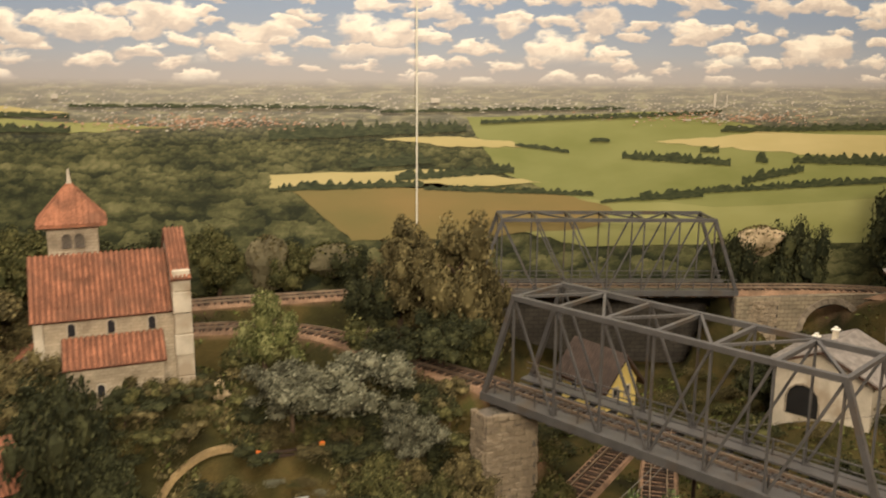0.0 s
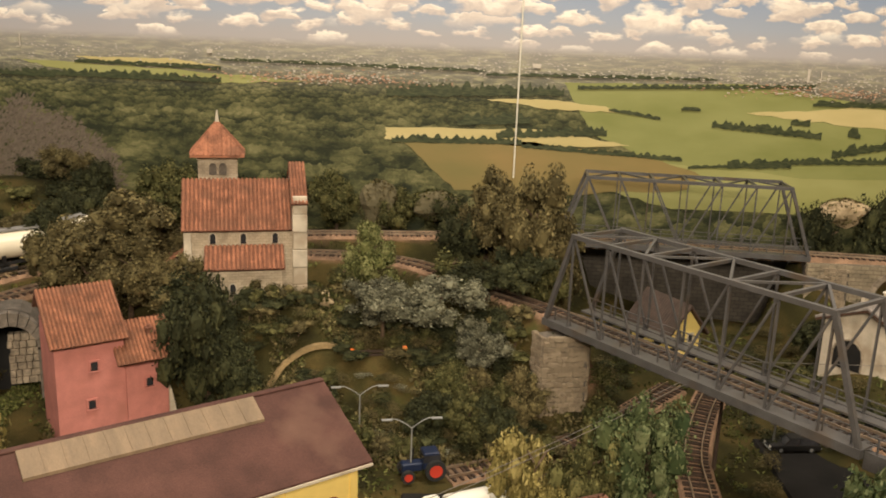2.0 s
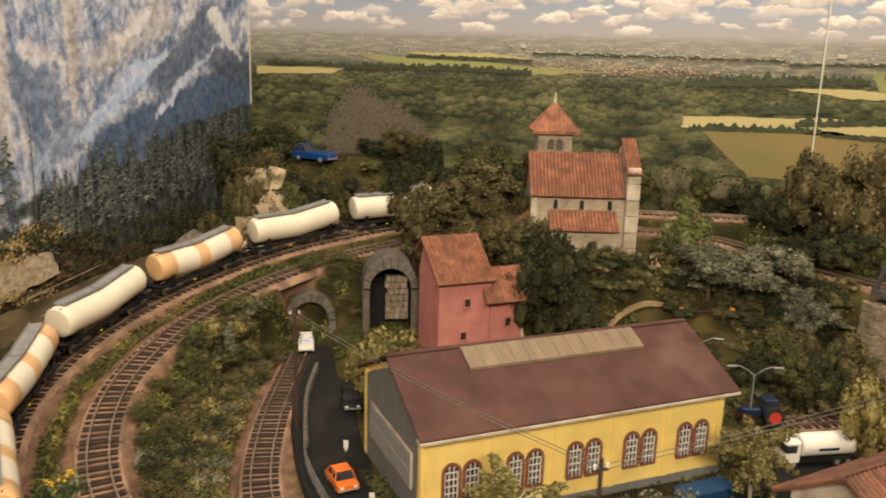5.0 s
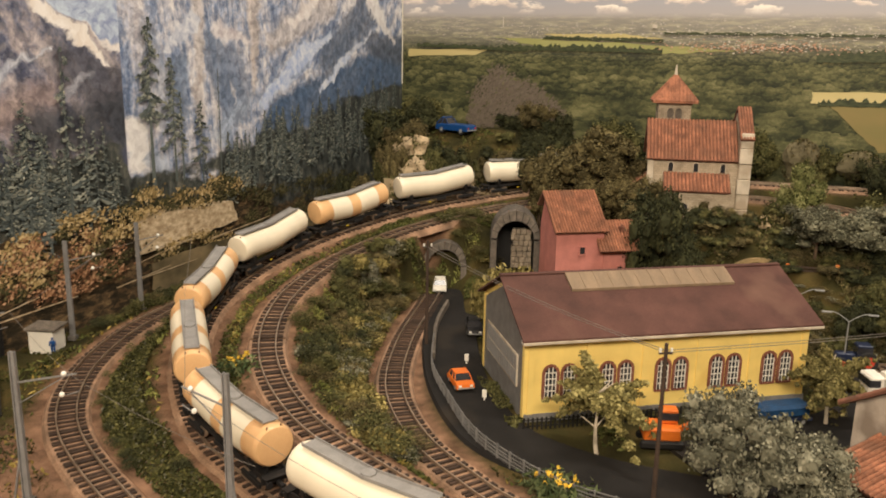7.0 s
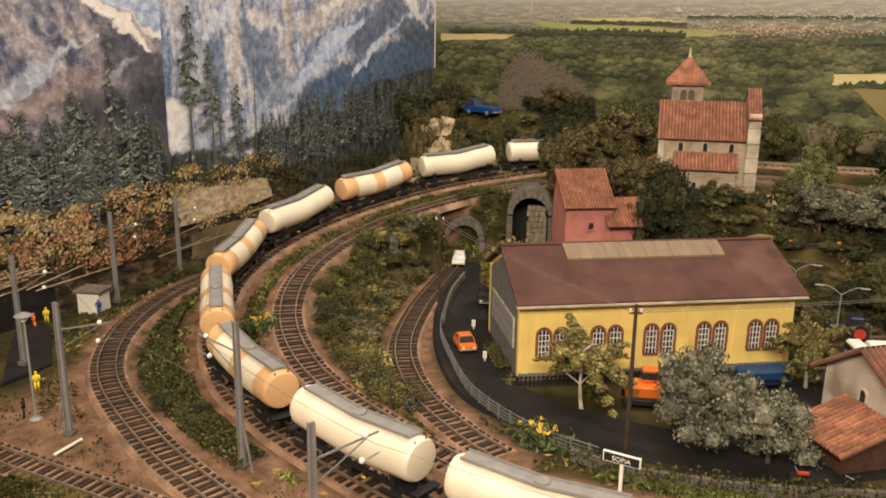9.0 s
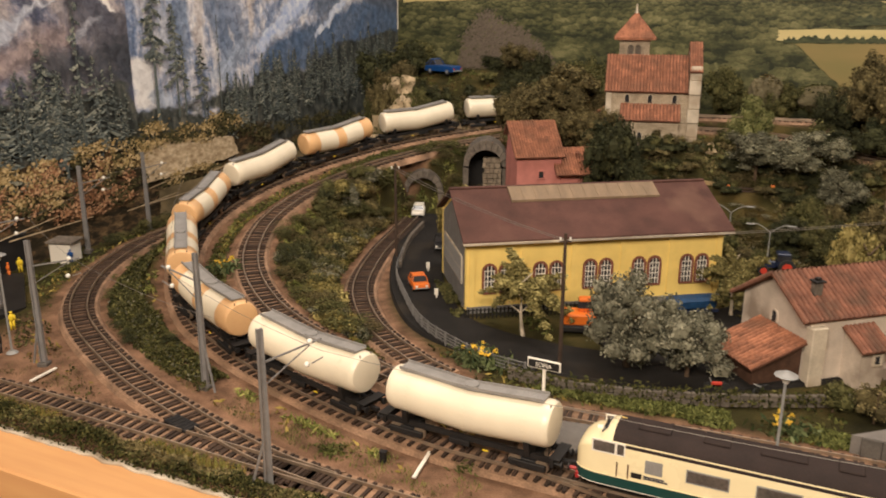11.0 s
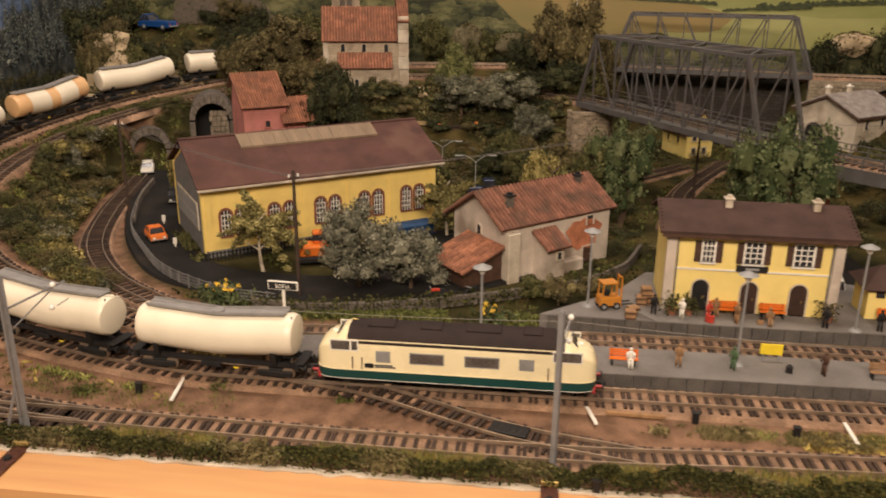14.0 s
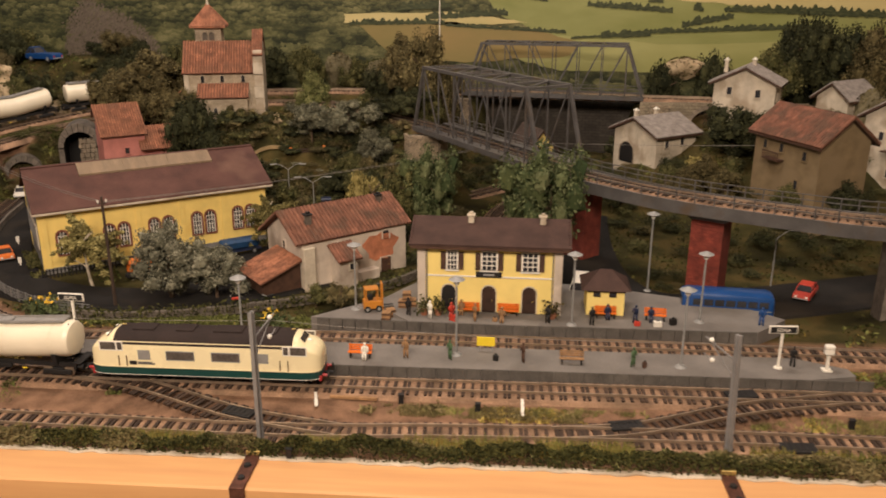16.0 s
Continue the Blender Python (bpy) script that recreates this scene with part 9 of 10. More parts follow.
POLES = [(-0.412, 0.415, 0.122), (-0.116, 0.187, 0.126), (0.315, 0.600, 0.115)]
for p in POLES:
    pole(*p)
for s in (-0.004, 0.004):
    wires("thin telegraph wire slung between wooden poles", [(-0.412 + s, 0.415, 0.108), (-0.116 + s, 0.187, 0.112), (0.315 + s, 0.600, 0.104), (0.95, 0.62, 0.115)], 0.00028, 0.006)


# ---- lamps ----
def platform_lamp(x, y, h, z=0.007, lean=0.0):
    ob = thing("platform_lamp", "slim grey platform lamp with a mushroom shade", "lamp", pose(x, y, z, lean, 0, 0), "platform lamps")
    part("base", rod(bmesh.new(), (0, 0, 0), (0, 0, 0.0022), 0.0055, 0.0030, 12), "lamp_grey", ob)
    part("pole", rod(bmesh.new(), (0, 0, 0.002), (0, 0, h - 0.006), 0.0011, 0.0009, 8), "lamp_grey", ob)
    part("globe", rod(bmesh.new(), (0, 0, h - 0.0065), (0, 0, h - 0.0012), 0.0018, 0.0042, 12), "lamp_glass", ob, "opal glass bowl")
    part("shade", rod(bmesh.new(), (0, 0, h - 0.0013), (0, 0, h + 0.0016), 0.0075, 0.0015, 16), "lamp_grey", ob)


for x, y, h in ((0.073, 0.062, 0.074), (0.273, 0.073, 0.076), (0.477, 0.068, 0.076)):
    platform_lamp(x, y, h)
for x, y, h in ((0.160, 0.165, 0.072), (0.383, 0.146, 0.076), (0.512, 0.166, 0.074)):
    platform_lamp(x, y, h, 0.0098)
platform_lamp(0.478, 0.290, 0.095, -0.007)
platform_lamp(-0.575, -0.012, 0.095, -0.005)


def street_lamp(x, y, h, turn, z=-0.007, double=True):
    ob = thing("street_lamp", "grey twin-armed street lamp" if double else "grey curved street lamp", "lamp", pose(x, y, z, 0, 0, turn), "street lamps")
    part("pole", rod(bmesh.new(), (0, 0, 0), (0, 0, h), 0.0009, 0.0006, 8), "lamp_grey", ob)
    for s in (-1, 1) if double else (1,):
        bm = bmesh.new()
        q = [Vector((s * 0.020 * t, 0, h + 0.010 * math.sin(t * 1.6))) for t in (0, 0.25, 0.5, 0.75, 1)]
        for a, b in zip(q, q[1:]):
            rod(bm, a, b, 0.0005, None, 6)
        arm = part("arm", bm, "lamp_grey", ob)
        part("lantern", boxes((min(s * 0.018, s * 0.028), max(s * 0.018, s * 0.028), -0.0014, 0.0014, h + 0.0082, h + 0.0098), bev=0.0004), "lamp_grey", arm)


street_lamp(-0.035, 0.610, 0.060, 10, zt(-0.035, 0.61))
street_lamp(0.018, 0.555, 0.052, 10)
street_lamp(0.625, 0.320, 0.060, 10, -0.007, False)
street_lamp(-0.300, 0.440, 0.050, 120, -0.007, False)


# ---- signs ----
def station_sign(x, y, turn, z, h=0.050):
    ob = thing("station_sign", "white framed black station name sign on a post", "sign", pose(x, y, z, 0, 0, turn), "station signs")
    part("post", boxes((-0.0011, 0.0011, -0.0009, 0.0009, 0, h), bev=0.0002), "white", ob)
    part("foot", rod(bmesh.new(), (0, 0, 0), (0, 0, 0.0012), 0.0040, 0.0035, 10), "white", ob)
    b = part("board", boxes((-0.0125, 0.0125, -0.0016, 0.0, h - 0.0016, h + 0.0058), bev=0.0003), "white", ob)
    part("panel", boxes((-0.0115, 0.0115, -0.0021, -0.0015, h - 0.0007, h + 0.0049)), "black", b)
    cu = bpy.data.curves.new("lettering", "FONT")
    cu.body, cu.size, cu.align_x, cu.extrude = "SOFIA", 0.0046, "CENTER", 0.0001
    cu.materials.append(M["white"])
    t = new("lettering", cu)
    t.parent = b
    t.matrix_basis = pose(0, -0.0023, h + 0.0004, 90, 0, 0)


station_sign(-0.084, 0.052, -2, 0.0068)
station_sign(0.564, 0.075, 4, 0.0068, 0.036)
part("lettering_bar", boxes((0.0675, 0.0790, -0.0034, -0.0029, 0.0412, 0.0433)), "lamp_grey", sg)

tc = thing("ticket_machine", "white ticket machine on a slim post", "machine", pose(0.606, 0.074, 0.0068))
part("post", boxes((-0.0012, 0.0012, -0.0012, 0.0012, 0, 0.016)), "white", tc)
part("head", boxes((-0.004, 0.004, -0.003, 0.003, 0.016, 0.025), bev=0.0008), "white", tc)
part("foot", boxes((-0.004, 0.004, -0.004, 0.004, 0, 0.0012)), "white", tc)
for x, y, a in ((-0.296, 0.300, 10), (-0.348, 0.380, 15)):
    ob = thing("road_sign", "small white road marker post", "sign", pose(x, y, -0.0065, 0, 0, a), "road markers")
    part("post", boxes((-0.0007, 0.0007, -0.0007, 0.0007, 0, 0.008)), "white", ob)
    part("plate", boxes((-0.0022, 0.0022, -0.0011, -0.0006, 0.0035, 0.0115), bev=0.0003), "white", ob)
sgn = thing("rail_signal", "small model rail signal with white discs", "signal", pose(0.388, 0.640, -0.008))
part("post", rod(bmesh.new(), (0, 0, 0), (0, 0, 0.040), 0.0010, None, 6), "mast", sgn)
part("head", boxes((-0.003, 0.003, -0.002, 0.0, 0.030, 0.044), bev=0.0005), "black", sgn)
part("disc", rod(bmesh.new(), (0, -0.0026, 0.040), (0, -0.0019, 0.040), 0.0019, None, 10), "lamp_glass", sgn)


# ---- figures: each one plain moulded mesh ----
M["green"] = paint("dull_green_enamel", (0.06, 0.11, 0.05), 0.6, 0, 900, 60, 0.1, 0.0)
FIGURE = {}


def figure_mesh(sit):
    bm = bmesh.new()
    hip = 0.0065 if sit else 0.0098
    for s in (-0.0012, 0.0012):
        if sit:
            rod(bm, (s, 0, hip), (s, -0.0042, hip), 0.0011, 0.0010, 7)
            rod(bm, (s, -0.0042, hip), (s, -0.0046, 0.0004), 0.0010, 0.0008, 7)
        else:
            rod(bm, (s, 0, hip), (s * 1.3, random.uniform(-0.001, 0.001), 0.0), 0.0012, 0.0009, 7)
    loft(bm, [[(w * math.cos(g), d * math.sin(g), hip - 0.0006 + z) for g in [math.tau * i / 10 for i in range(10)]] for w, d, z in ((0.0021, 0.0015, 0), (0.0020, 0.0014, 0.0025), (0.0026, 0.0016, 0.0055), (0.0022, 0.0013, 0.0068), (0.0008, 0.0008, 0.0074))])
    for s in (-1, 1):
        rod(bm, (s * 0.0026, 0, hip + 0.0054), (s * 0.0030, -0.0012, hip + 0.0006), 0.0008, 0.0006, 6)
    bmesh.ops.create_uvsphere(bm, u_segments=8, v_segments=6, radius=0.0014, matrix=Matrix.Translation((0, 0, hip + 0.0084)))
    return bm


for i, (colour, x, y, z, sit) in enumerate([("black", 0.217, 0.154, 0.0099, 0), ("white", 0.240, 0.148, 0.0099, 0), ("red", 0.262, 0.146, 0.0099, 0), ("crate", 0.286, 0.146, 0.0099, 0), ("crate", 0.313, 0.147, 0.0099, 1), ("black", 0.359, 0.148, 0.0099, 0), ("black", 0.403, 0.148, 0.0099, 0),
                                          ("navy", 0.420, 0.1655, 0.0099, 1), ("navy", 0.447, 0.158, 0.0099, 0), ("crate", 0.271, 0.1625, 0.0099, 1), ("white", 0.190, 0.0560, 0.0069, 1), ("crate", 0.227, 0.062, 0.0069, 0), ("green", 0.268, 0.063, 0.0069, 0), ("brown_wood", 0.335, 0.064, 0.0069, 0),
                                          ("green", 0.434, 0.064, 0.0069, 0), ("black", 0.578, 0.080, 0.0069, 0), ("blue", 0.572, 0.164, 0.0099, 0), ("black", 0.110, 0.062, 0.0069, 0), ("navy", 0.463, 0.163, 0.0099, 1), ("blue", -0.755, 0.205, zt(-0.755, 0.205), 0), ("yellow", -0.786, 0.158, zt(-0.786, 0.158), 0), ("orange", -0.780, 0.138, zt(-0.780, 0.138), 0), ("yellow", -0.630, 0.030, zt(-0.630, 0.030), 0), ("black", -0.590, -0.012, zt(-0.590, -0.012), 0)]):
    ob = part("toy_figure", figure_mesh(sit), colour, None, "", True)
    ob.matrix_basis = pose(x, y, z, 0, 0, random.uniform(-60, 60) if not sit else 0)
    tagged(ob, "tiny painted plastic figure " + ("seated" if sit else "standing") + " on the platform" if i < 19 else "tiny painted plastic figure beside the outer track", "figurine", "platform figures")


# ---- platform furniture ----
def bench(x, y, z, turn, colour="orange", w=0.022):
    ob = thing("bench", "orange slatted platform bench" if colour == "orange" else "brown wooden platform bench", "bench", pose(x, y, z, 0, 0, turn), "platform benches")
    for k in range(3):
        part("seat_slat", boxes((-w / 2, w / 2, -0.0045 + k * 0.0017, -0.0031 + k * 0.0017, 0.0054, 0.0061)), colour, ob)
    for k in range(3):
        part("back_slat", boxes((-w / 2, w / 2, 0.0010 + k * 0.0003, 0.0016 + k * 0.0003, 0.0066 + k * 0.0019, 0.0081 + k * 0.0019)), colour, ob)
    for s in (-1, 1):
        part("leg", boxes((s * w * 0.40 - 0.0006, s * w * 0.40 + 0.0006, -0.0042, 0.0022, 0, 0.0053)), "black", ob)
        part("back_post", boxes((s * w * 0.40 - 0.0005, s * w * 0.40 + 0.0005, 0.0018, 0.0026, 0.005, 0.0122)), "black", ob)


bench(0.2785, 0.1645, 0.0099, 0)
bench(0.3190, 0.1645, 0.0099, 0)
bench(0.4180, 0.1685, 0.0099, 0)
bench(0.4680, 0.1680, 0.0099, -4)
bench(0.1850, 0.0600, 0.0069, 0)
bench(0.3790, 0.0660, 0.0069, 0, "crate")

yb_ = thing("notice_board", "yellow notice board on two legs", "board", pose(0.300, 0.082, 0.0068))
part("panel", boxes((-0.0085, 0.0085, -0.0006, 0.0006, 0.006, 0.0150), bev=0.0002), "yellow", yb_)
for s in (-0.006, 0.006):
    part("leg", boxes((s - 0.0005, s + 0.0005, -0.0005, 0.0005, 0, 0.006)), "lamp_grey", yb_)
for x, y, z, w, h, c in ((0.448, 0.1500, 0.0099, 0.006, 0.005, "red"), (0.468, 0.1500, 0.0099, 0.008, 0.006, "white"), (0.484, 0.1560, 0.0099, 0.007, 0.007, "black"), (0.310, 0.0640, 0.0069, 0.005, 0.006, "black"), (0.444, 0.0630, 0.0069, 0.004, 0.006, "brown_wood"), (0.264, 0.1440, 0.0099, 0.006, 0.007, "red"), (0.306, 0.1470, 0.0099, 0.005, 0.004, "crate")):
    ob = thing("suitcase", "small %s luggage case on the platform" % {"red": "red", "white": "white", "black": "black", "brown_wood": "brown", "crate": "tan"}[c], "luggage", pose(x, y, z, 0, 0, random.uniform(-30, 30)), "luggage")
    part("case", boxes((-w / 2, w / 2, -w * 0.3, w * 0.3, 0, h), bev=0.0005), c, ob)
    part("handle", boxes((-w * 0.2, w * 0.2, -0.0003, 0.0003, h, h + 0.0012)), "black", ob)
for x, y, z, dz, k in ((0.208, 0.176, 0.0099, 0.0, 0), (0.217, 0.180, 0.0099, 0.0, 12), (0.212, 0.178, 0.0179, 0.0, 5), (0.199, 0.150, 0.0099, 0.0, 30), (0.196, 0.142, 0.0099, 0, 0)):
    ob = thing("crate", "small wooden goods crate on the platform", "crate", pose(x, y, z, 0, 0, k), "goods crates")
    part("box", boxes((-0.0042, 0.0042, -0.0042, 0.0042, 0, 0.0080)), "crate", ob)
    for s in (-1, 1):
        part("batten", boxes((-0.0046, 0.0046, s * 0.0044 - 0.0003, s * 0.0044 + 0.0003, 0.001, 0.0022), (-0.0046, 0.0046, s * 0.0044 - 0.0003, s * 0.0044 + 0.0003, 0.0058, 0.007)), "brown_wood", ob)
rp = thing("loading_ramp", "small grey loading ramp beside the forklift", "ramp", pose(0.204, 0.1495, 0.0099, 0, 0, -25))
bm = bmesh.new()
extrude(bm, [(0, -0.004, 0), (0.020, -0.004, 0), (0, -0.004, 0.005)], (0, 0.008, 0))
part("deck", bm, "platform", rp)
for x, y, kd in ((0.2330, 0.157, "f_mid"), (0.3640, 0.160, "f_brown"), (0.2470, 0.158, "f_mid")):
    ob = thing("planter", "terracotta planter with a leafy plant at the wall", "planter", pose(x, y, 0.0099), "planters")
    part("pot", rod(bmesh.new(), (0, 0, 0), (0, 0, 0.0050), 0.0032, 0.0042, 12), "tile", ob)
    pts = rng.normal(0, 1, (170, 3)) * (0.0042, 0.0042, 0.0045) + (0, 0, 0.0100)
    v, f = flakes(pts, pts - (0, 0, 0.008), 0.0016, 0.6)
    pl = new("plant", np_mesh("plant", v, f, kd))
    pl.parent = ob


# ---- vehicles ----
def wheel(ob, x, y, r, w=0.0022):
    wh = part("wheel", rod(bmesh.new(), (x, y - w / 2, r), (x, y + w / 2, r), r, None, 14), "tyre", ob)
    part("hub", rod(bmesh.new(), (x, y - w / 2 - 0.0003, r), (x, y + w / 2 + 0.0003, r), r * 0.52, None, 10), "lamp_grey", wh)


def car(label, m, colour, L=0.045, W=0.0185, H=0.0158, cab=(0.25, 0.86), estate=False, name="car", rows=()):
    ob = thing(name, label, "car", m)
    hw = W / 2
    prof = [(0, 0.34), (0.02, 0.52), (0.10, 0.56), (0.30, 0.60), (0.90, 0.60), (0.985, 0.52), (1.0, 0.34)]
    rings = []
    for x, z in prof:
        k = 0.86 if x in (0, 1.0) else 1.0
        rings.append([(x * L - L / 2, -hw * k, H * 0.22), (x * L - L / 2, hw * k, H * 0.22), (x * L - L / 2, hw * k, H * z * 0.9), (x * L - L / 2, hw * k * 0.94, H * z), (x * L - L / 2, -hw * k * 0.94, H * z), (x * L - L / 2, -hw * k, H * z * 0.9)])
    part("body", loft(bmesh.new(), rings), colour, ob)
    a, b = cab
    def cabin(grow, zt_, mat, nm):
        rg = []
        for z, i0, i1, k in ((0.58, a, b, 0.92), (zt_, a + 0.13, b - (0.04 if estate else 0.12), 0.76)):
            rg.append([(i0 * L - L / 2 - grow, -hw * k - grow, H * z), (i1 * L - L / 2 + grow, -hw * k - grow, H * z), (i1 * L - L / 2 + grow, hw * k + grow, H * z), (i0 * L - L / 2 - grow, hw * k + grow, H * z)])
        return part(nm, loft(bmesh.new(), rg), mat, ob)
    cabin(0.0, 0.95, "glass", "cabin_glazing")
    xs0, xs1 = (a + 0.12) * L - L / 2, (b - (0.03 if estate else 0.11)) * L - L / 2
    part("roof", boxes((xs0, xs1, -hw * 0.77, hw * 0.77, H * 0.93, H), bev=0.0008), colour, ob)
    for s in (-1, 1):
        for t_ in (0.0, 0.45, 1.0):
            x0, x1 = (a + (b - a) * t_) * L - L / 2, (a + 0.13 + (b - a - 0.22) * t_) * L - L / 2
            part("pillar", beam(bmesh.new(), (x0, s * hw * 0.93, H * 0.58), (x1, s * hw * 0.77, H * 0.95), 0.0007, 0.0009), colour, ob)
        for x in (0.20, 0.80):
            wheel(ob, x * L - L / 2, s * (hw - 0.0012), H * 0.235)
        part("headlight", boxes((-L / 2 - 0.0002, -L / 2 + 0.0008, s * hw * 0.62 - 0.0014, s * hw * 0.62 + 0.0014, H * 0.36, H * 0.48)), "lamp_glass", ob)
        part("tail_light", boxes((L / 2 - 0.0008, L / 2 + 0.0002, s * hw * 0.70 - 0.0012, s * hw * 0.70 + 0.0012, H * 0.36, H * 0.46)), "red", ob)
    part("bumper", boxes((-L / 2 - 0.0008, -L / 2 + 0.0006, -hw * 0.9, hw * 0.9, H * 0.24, H * 0.32), bev=0.0003), "lamp_grey", ob)
    part("bumper", boxes((L / 2 - 0.0006, L / 2 + 0.0008, -hw * 0.9, hw * 0.9, H * 0.24, H * 0.32), bev=0.0003), "lamp_grey", ob)
    return ob


car("small orange hatchback car on the road", pose(-0.330, 0.322, -0.0062, 0, 0, 130), "orange", 0.035)
car("white and black patrol car leaving the tunnel", pose(-0.490, 0.622, -0.0062, 0, 0, 114), "white", 0.048)
car("dark parked car at the roadside", pose(-0.380, 0.480, -0.0062, 0, 0, 115), "black", 0.046)
car("black estate car on the ravine road", pose(0.408, 0.640, -0.0060, 0, 0, 5), "black", 0.054, estate=True, cab=(0.25, 0.96))
car("red car on the village road", pose(0.655, 0.290, -0.0060, 0, 0, 60), "red", 0.045)
car("white van behind the station", pose(0.398, 0.262, -0.0060, 0, 0, 80), "white", 0.050, 0.020, 0.024, (0.06, 0.98), True, "van")
car("blue truck parked below the quarry", pose(-0.615, 0.955, zt(-0.615, 0.955) + 0.001, 0, 0, -18), "blue", 0.075, 0.026, 0.028, (0.04, 0.40), False, "truck")

bus = thing("bus", "blue vintage bus with cream trim on the village road", "bus", pose(0.550, 0.220, -0.0060, 0, 0, -4))
rings = []
for x, k, h in ((-0.047, 0.82, 0.027), (-0.0455, 0.95, 0.0300), (-0.040, 1.0, 0.0320), (0.040, 1.0, 0.0320), (0.0455, 0.95, 0.0300), (0.047, 0.82, 0.027)):
    rings.append([(x, y * k, z) for y, z in section(0.0140, 0.0045, h - 0.006, h, 3)])
part("body", loft(bmesh.new(), rings), "blue", bus, "", True).modifiers.new("edge", "EDGE_SPLIT").split_angle = radians(35)
for s in (-1, 1):
    for k in range(7):
        x = -0.036 + k * 0.0112
        part("side_window", boxes((x, x + 0.0094, s * 0.0141 - 0.0003, s * 0.0141 + 0.0003, 0.0175, 0.0245), bev=0.0002), "glass", bus)
    part("trim_strip", boxes((-0.044, 0.044, s * 0.0142 - 0.0003, s * 0.0142 + 0.0003, 0.0140, 0.0150)), "lamp_grey", bus)
    for x in (-0.029, 0.029):
        wheel(bus, x, s * 0.0122, 0.0052, 0.003)
for e in (-1, 1):
    part("windscreen", boxes((min(e * 0.0462, e * 0.0473), max(e * 0.0462, e * 0.0473), -0.0105, 0.0105, 0.0165, 0.0245)), "glass", bus)
    for s in (-1, 1):
        part("headlight", rod(bmesh.new(), (e * 0.0465, s * 0.008, 0.010), (e * 0.0478, s * 0.008, 0.010), 0.0013, None, 8), "lamp_glass", bus)

tr_ = thing("tractor", "dark blue tractor with big red wheels", "tractor", pose(0.030, 0.560, -0.0060, 0, 0, 15))
part("bonnet", boxes((-0.022, -0.002, -0.005, 0.005, 0.008, 0.0165), bev=0.0012), "navy", tr_)
part("cab", boxes((-0.002, 0.013, -0.0075, 0.0075, 0.010, 0.0270), bev=0.001), "navy", tr_)
part("cab_glass", boxes((-0.0024, 0.0134, -0.0078, 0.0078, 0.0175, 0.0245)), "glass", tr_)
part("exhaust", rod(bmesh.new(), (-0.010, 0.003, 0.016), (-0.010, 0.003, 0.028), 0.0008, None, 6), "black", tr_)
for x, r in ((0.009, 0.0100), (-0.017, 0.0062)):
    for s in (-1, 1):
        w_ = part("wheel", rod(bmesh.new(), (x, s * 0.0078, r), (x, s * 0.0118, r), r, None, 18), "tyre", tr_)
        part("rim", rod(bmesh.new(), (x, s * 0.0076, r), (x, s * 0.0121, r), r * 0.62, None, 14), "red", w_)

fk = thing("forklift", "orange-yellow forklift truck on the platform", "forklift", pose(0.178, 0.164, 0.0099, 0, 0, 20))
part("chassis", boxes((-0.010, 0.009, -0.006, 0.006, 0.003, 0.012), bev=0.001), "amber", fk)
for x, y in ((-0.008, -0.005), (-0.008, 0.005), (0.005, -0.005), (0.005, 0.005)):
    part("guard_post", rod(bmesh.new(), (x, y, 0.012), (x * 0.9, y, 0.0245), 0.0007, None, 6), "amber", fk)
part("guard_roof", boxes((-0.0085, 0.006, -0.006, 0.006, 0.0240, 0.0254), bev=0.0003), "amber", fk)
part("mast", boxes((0.0092, 0.0104, -0.005, -0.0035, 0.001, 0.030), (0.0092, 0.0104, 0.0035, 0.005, 0.001, 0.030), (0.0092, 0.0104, -0.005, 0.005, 0.028, 0.0295)), "amber", fk)
part("fork", boxes((0.0104, 0.022, -0.004, -0.0028, 0.003, 0.0038), (0.0104, 0.022, 0.0028, 0.004, 0.003, 0.0038)), "black", fk)
part("seat", boxes((-0.005, 0.0, -0.003, 0.003, 0.012, 0.0175), bev=0.0006), "black", fk)
for x in (-0.0065, 0.0055):
    for s in (-1, 1):
        wheel(fk, x, s * 0.0058, 0.0034)


def digger(label, m, colour):
    ob = thing("loader", label, "loader", m)
    for y in (-0.009, 0.0055):
        part("crawler_belt", boxes((-0.014, 0.014, y, y + 0.0035, 0, 0.0058), bev=0.0015), "black", ob)
    part("housing", boxes((-0.011, 0.012, -0.0085, 0.0085, 0.0058, 0.0140), bev=0.001), colour, ob)
    c = part("cab", boxes((-0.010, 0.001, -0.008, 0.0005, 0.0140, 0.0235), bev=0.0008), colour, ob)
    part("cab_glass", boxes((-0.0104, 0.0014, -0.0084, 0.0009, 0.0165, 0.0215)), "glass", c)
    b = part("boom", beam(bmesh.new(), (-0.009, 0.004, 0.012), (-0.026, 0.004, 0.021), 0.0028, 0.0032), colour, ob)
    part("stick", beam(bmesh.new(), (-0.026, 0.004, 0.021), (-0.032, 0.004, 0.008), 0.0022, 0.0026), colour, b)
    part("bucket", boxes((-0.037, -0.030, 0.0005, 0.0075, 0.003, 0.009), bev=0.001), "black", b)
    return ob


digger("orange loader working beside the yellow hall", pose(-0.128, 0.282, -0.0058, 0, 0, 200) @ Matrix.Scale(1.35, 4), "orange")
bw_ = thing("goods_trailer", "dark blue covered trailer beside the hall", "trailer", pose(-0.037, 0.3735, -0.0056, 0, 0, 37) @ Matrix.Diagonal((0.84, 0.95, 0.92, 1)))
part("cover", boxes((-0.030, 0.030, -0.010, 0.010, 0.008, 0.0215), bev=0.0030), "tarp", bw_)
part("bed", boxes((-0.031, 0.031, -0.0105, 0.0105, 0.005, 0.008)), "navy", bw_)
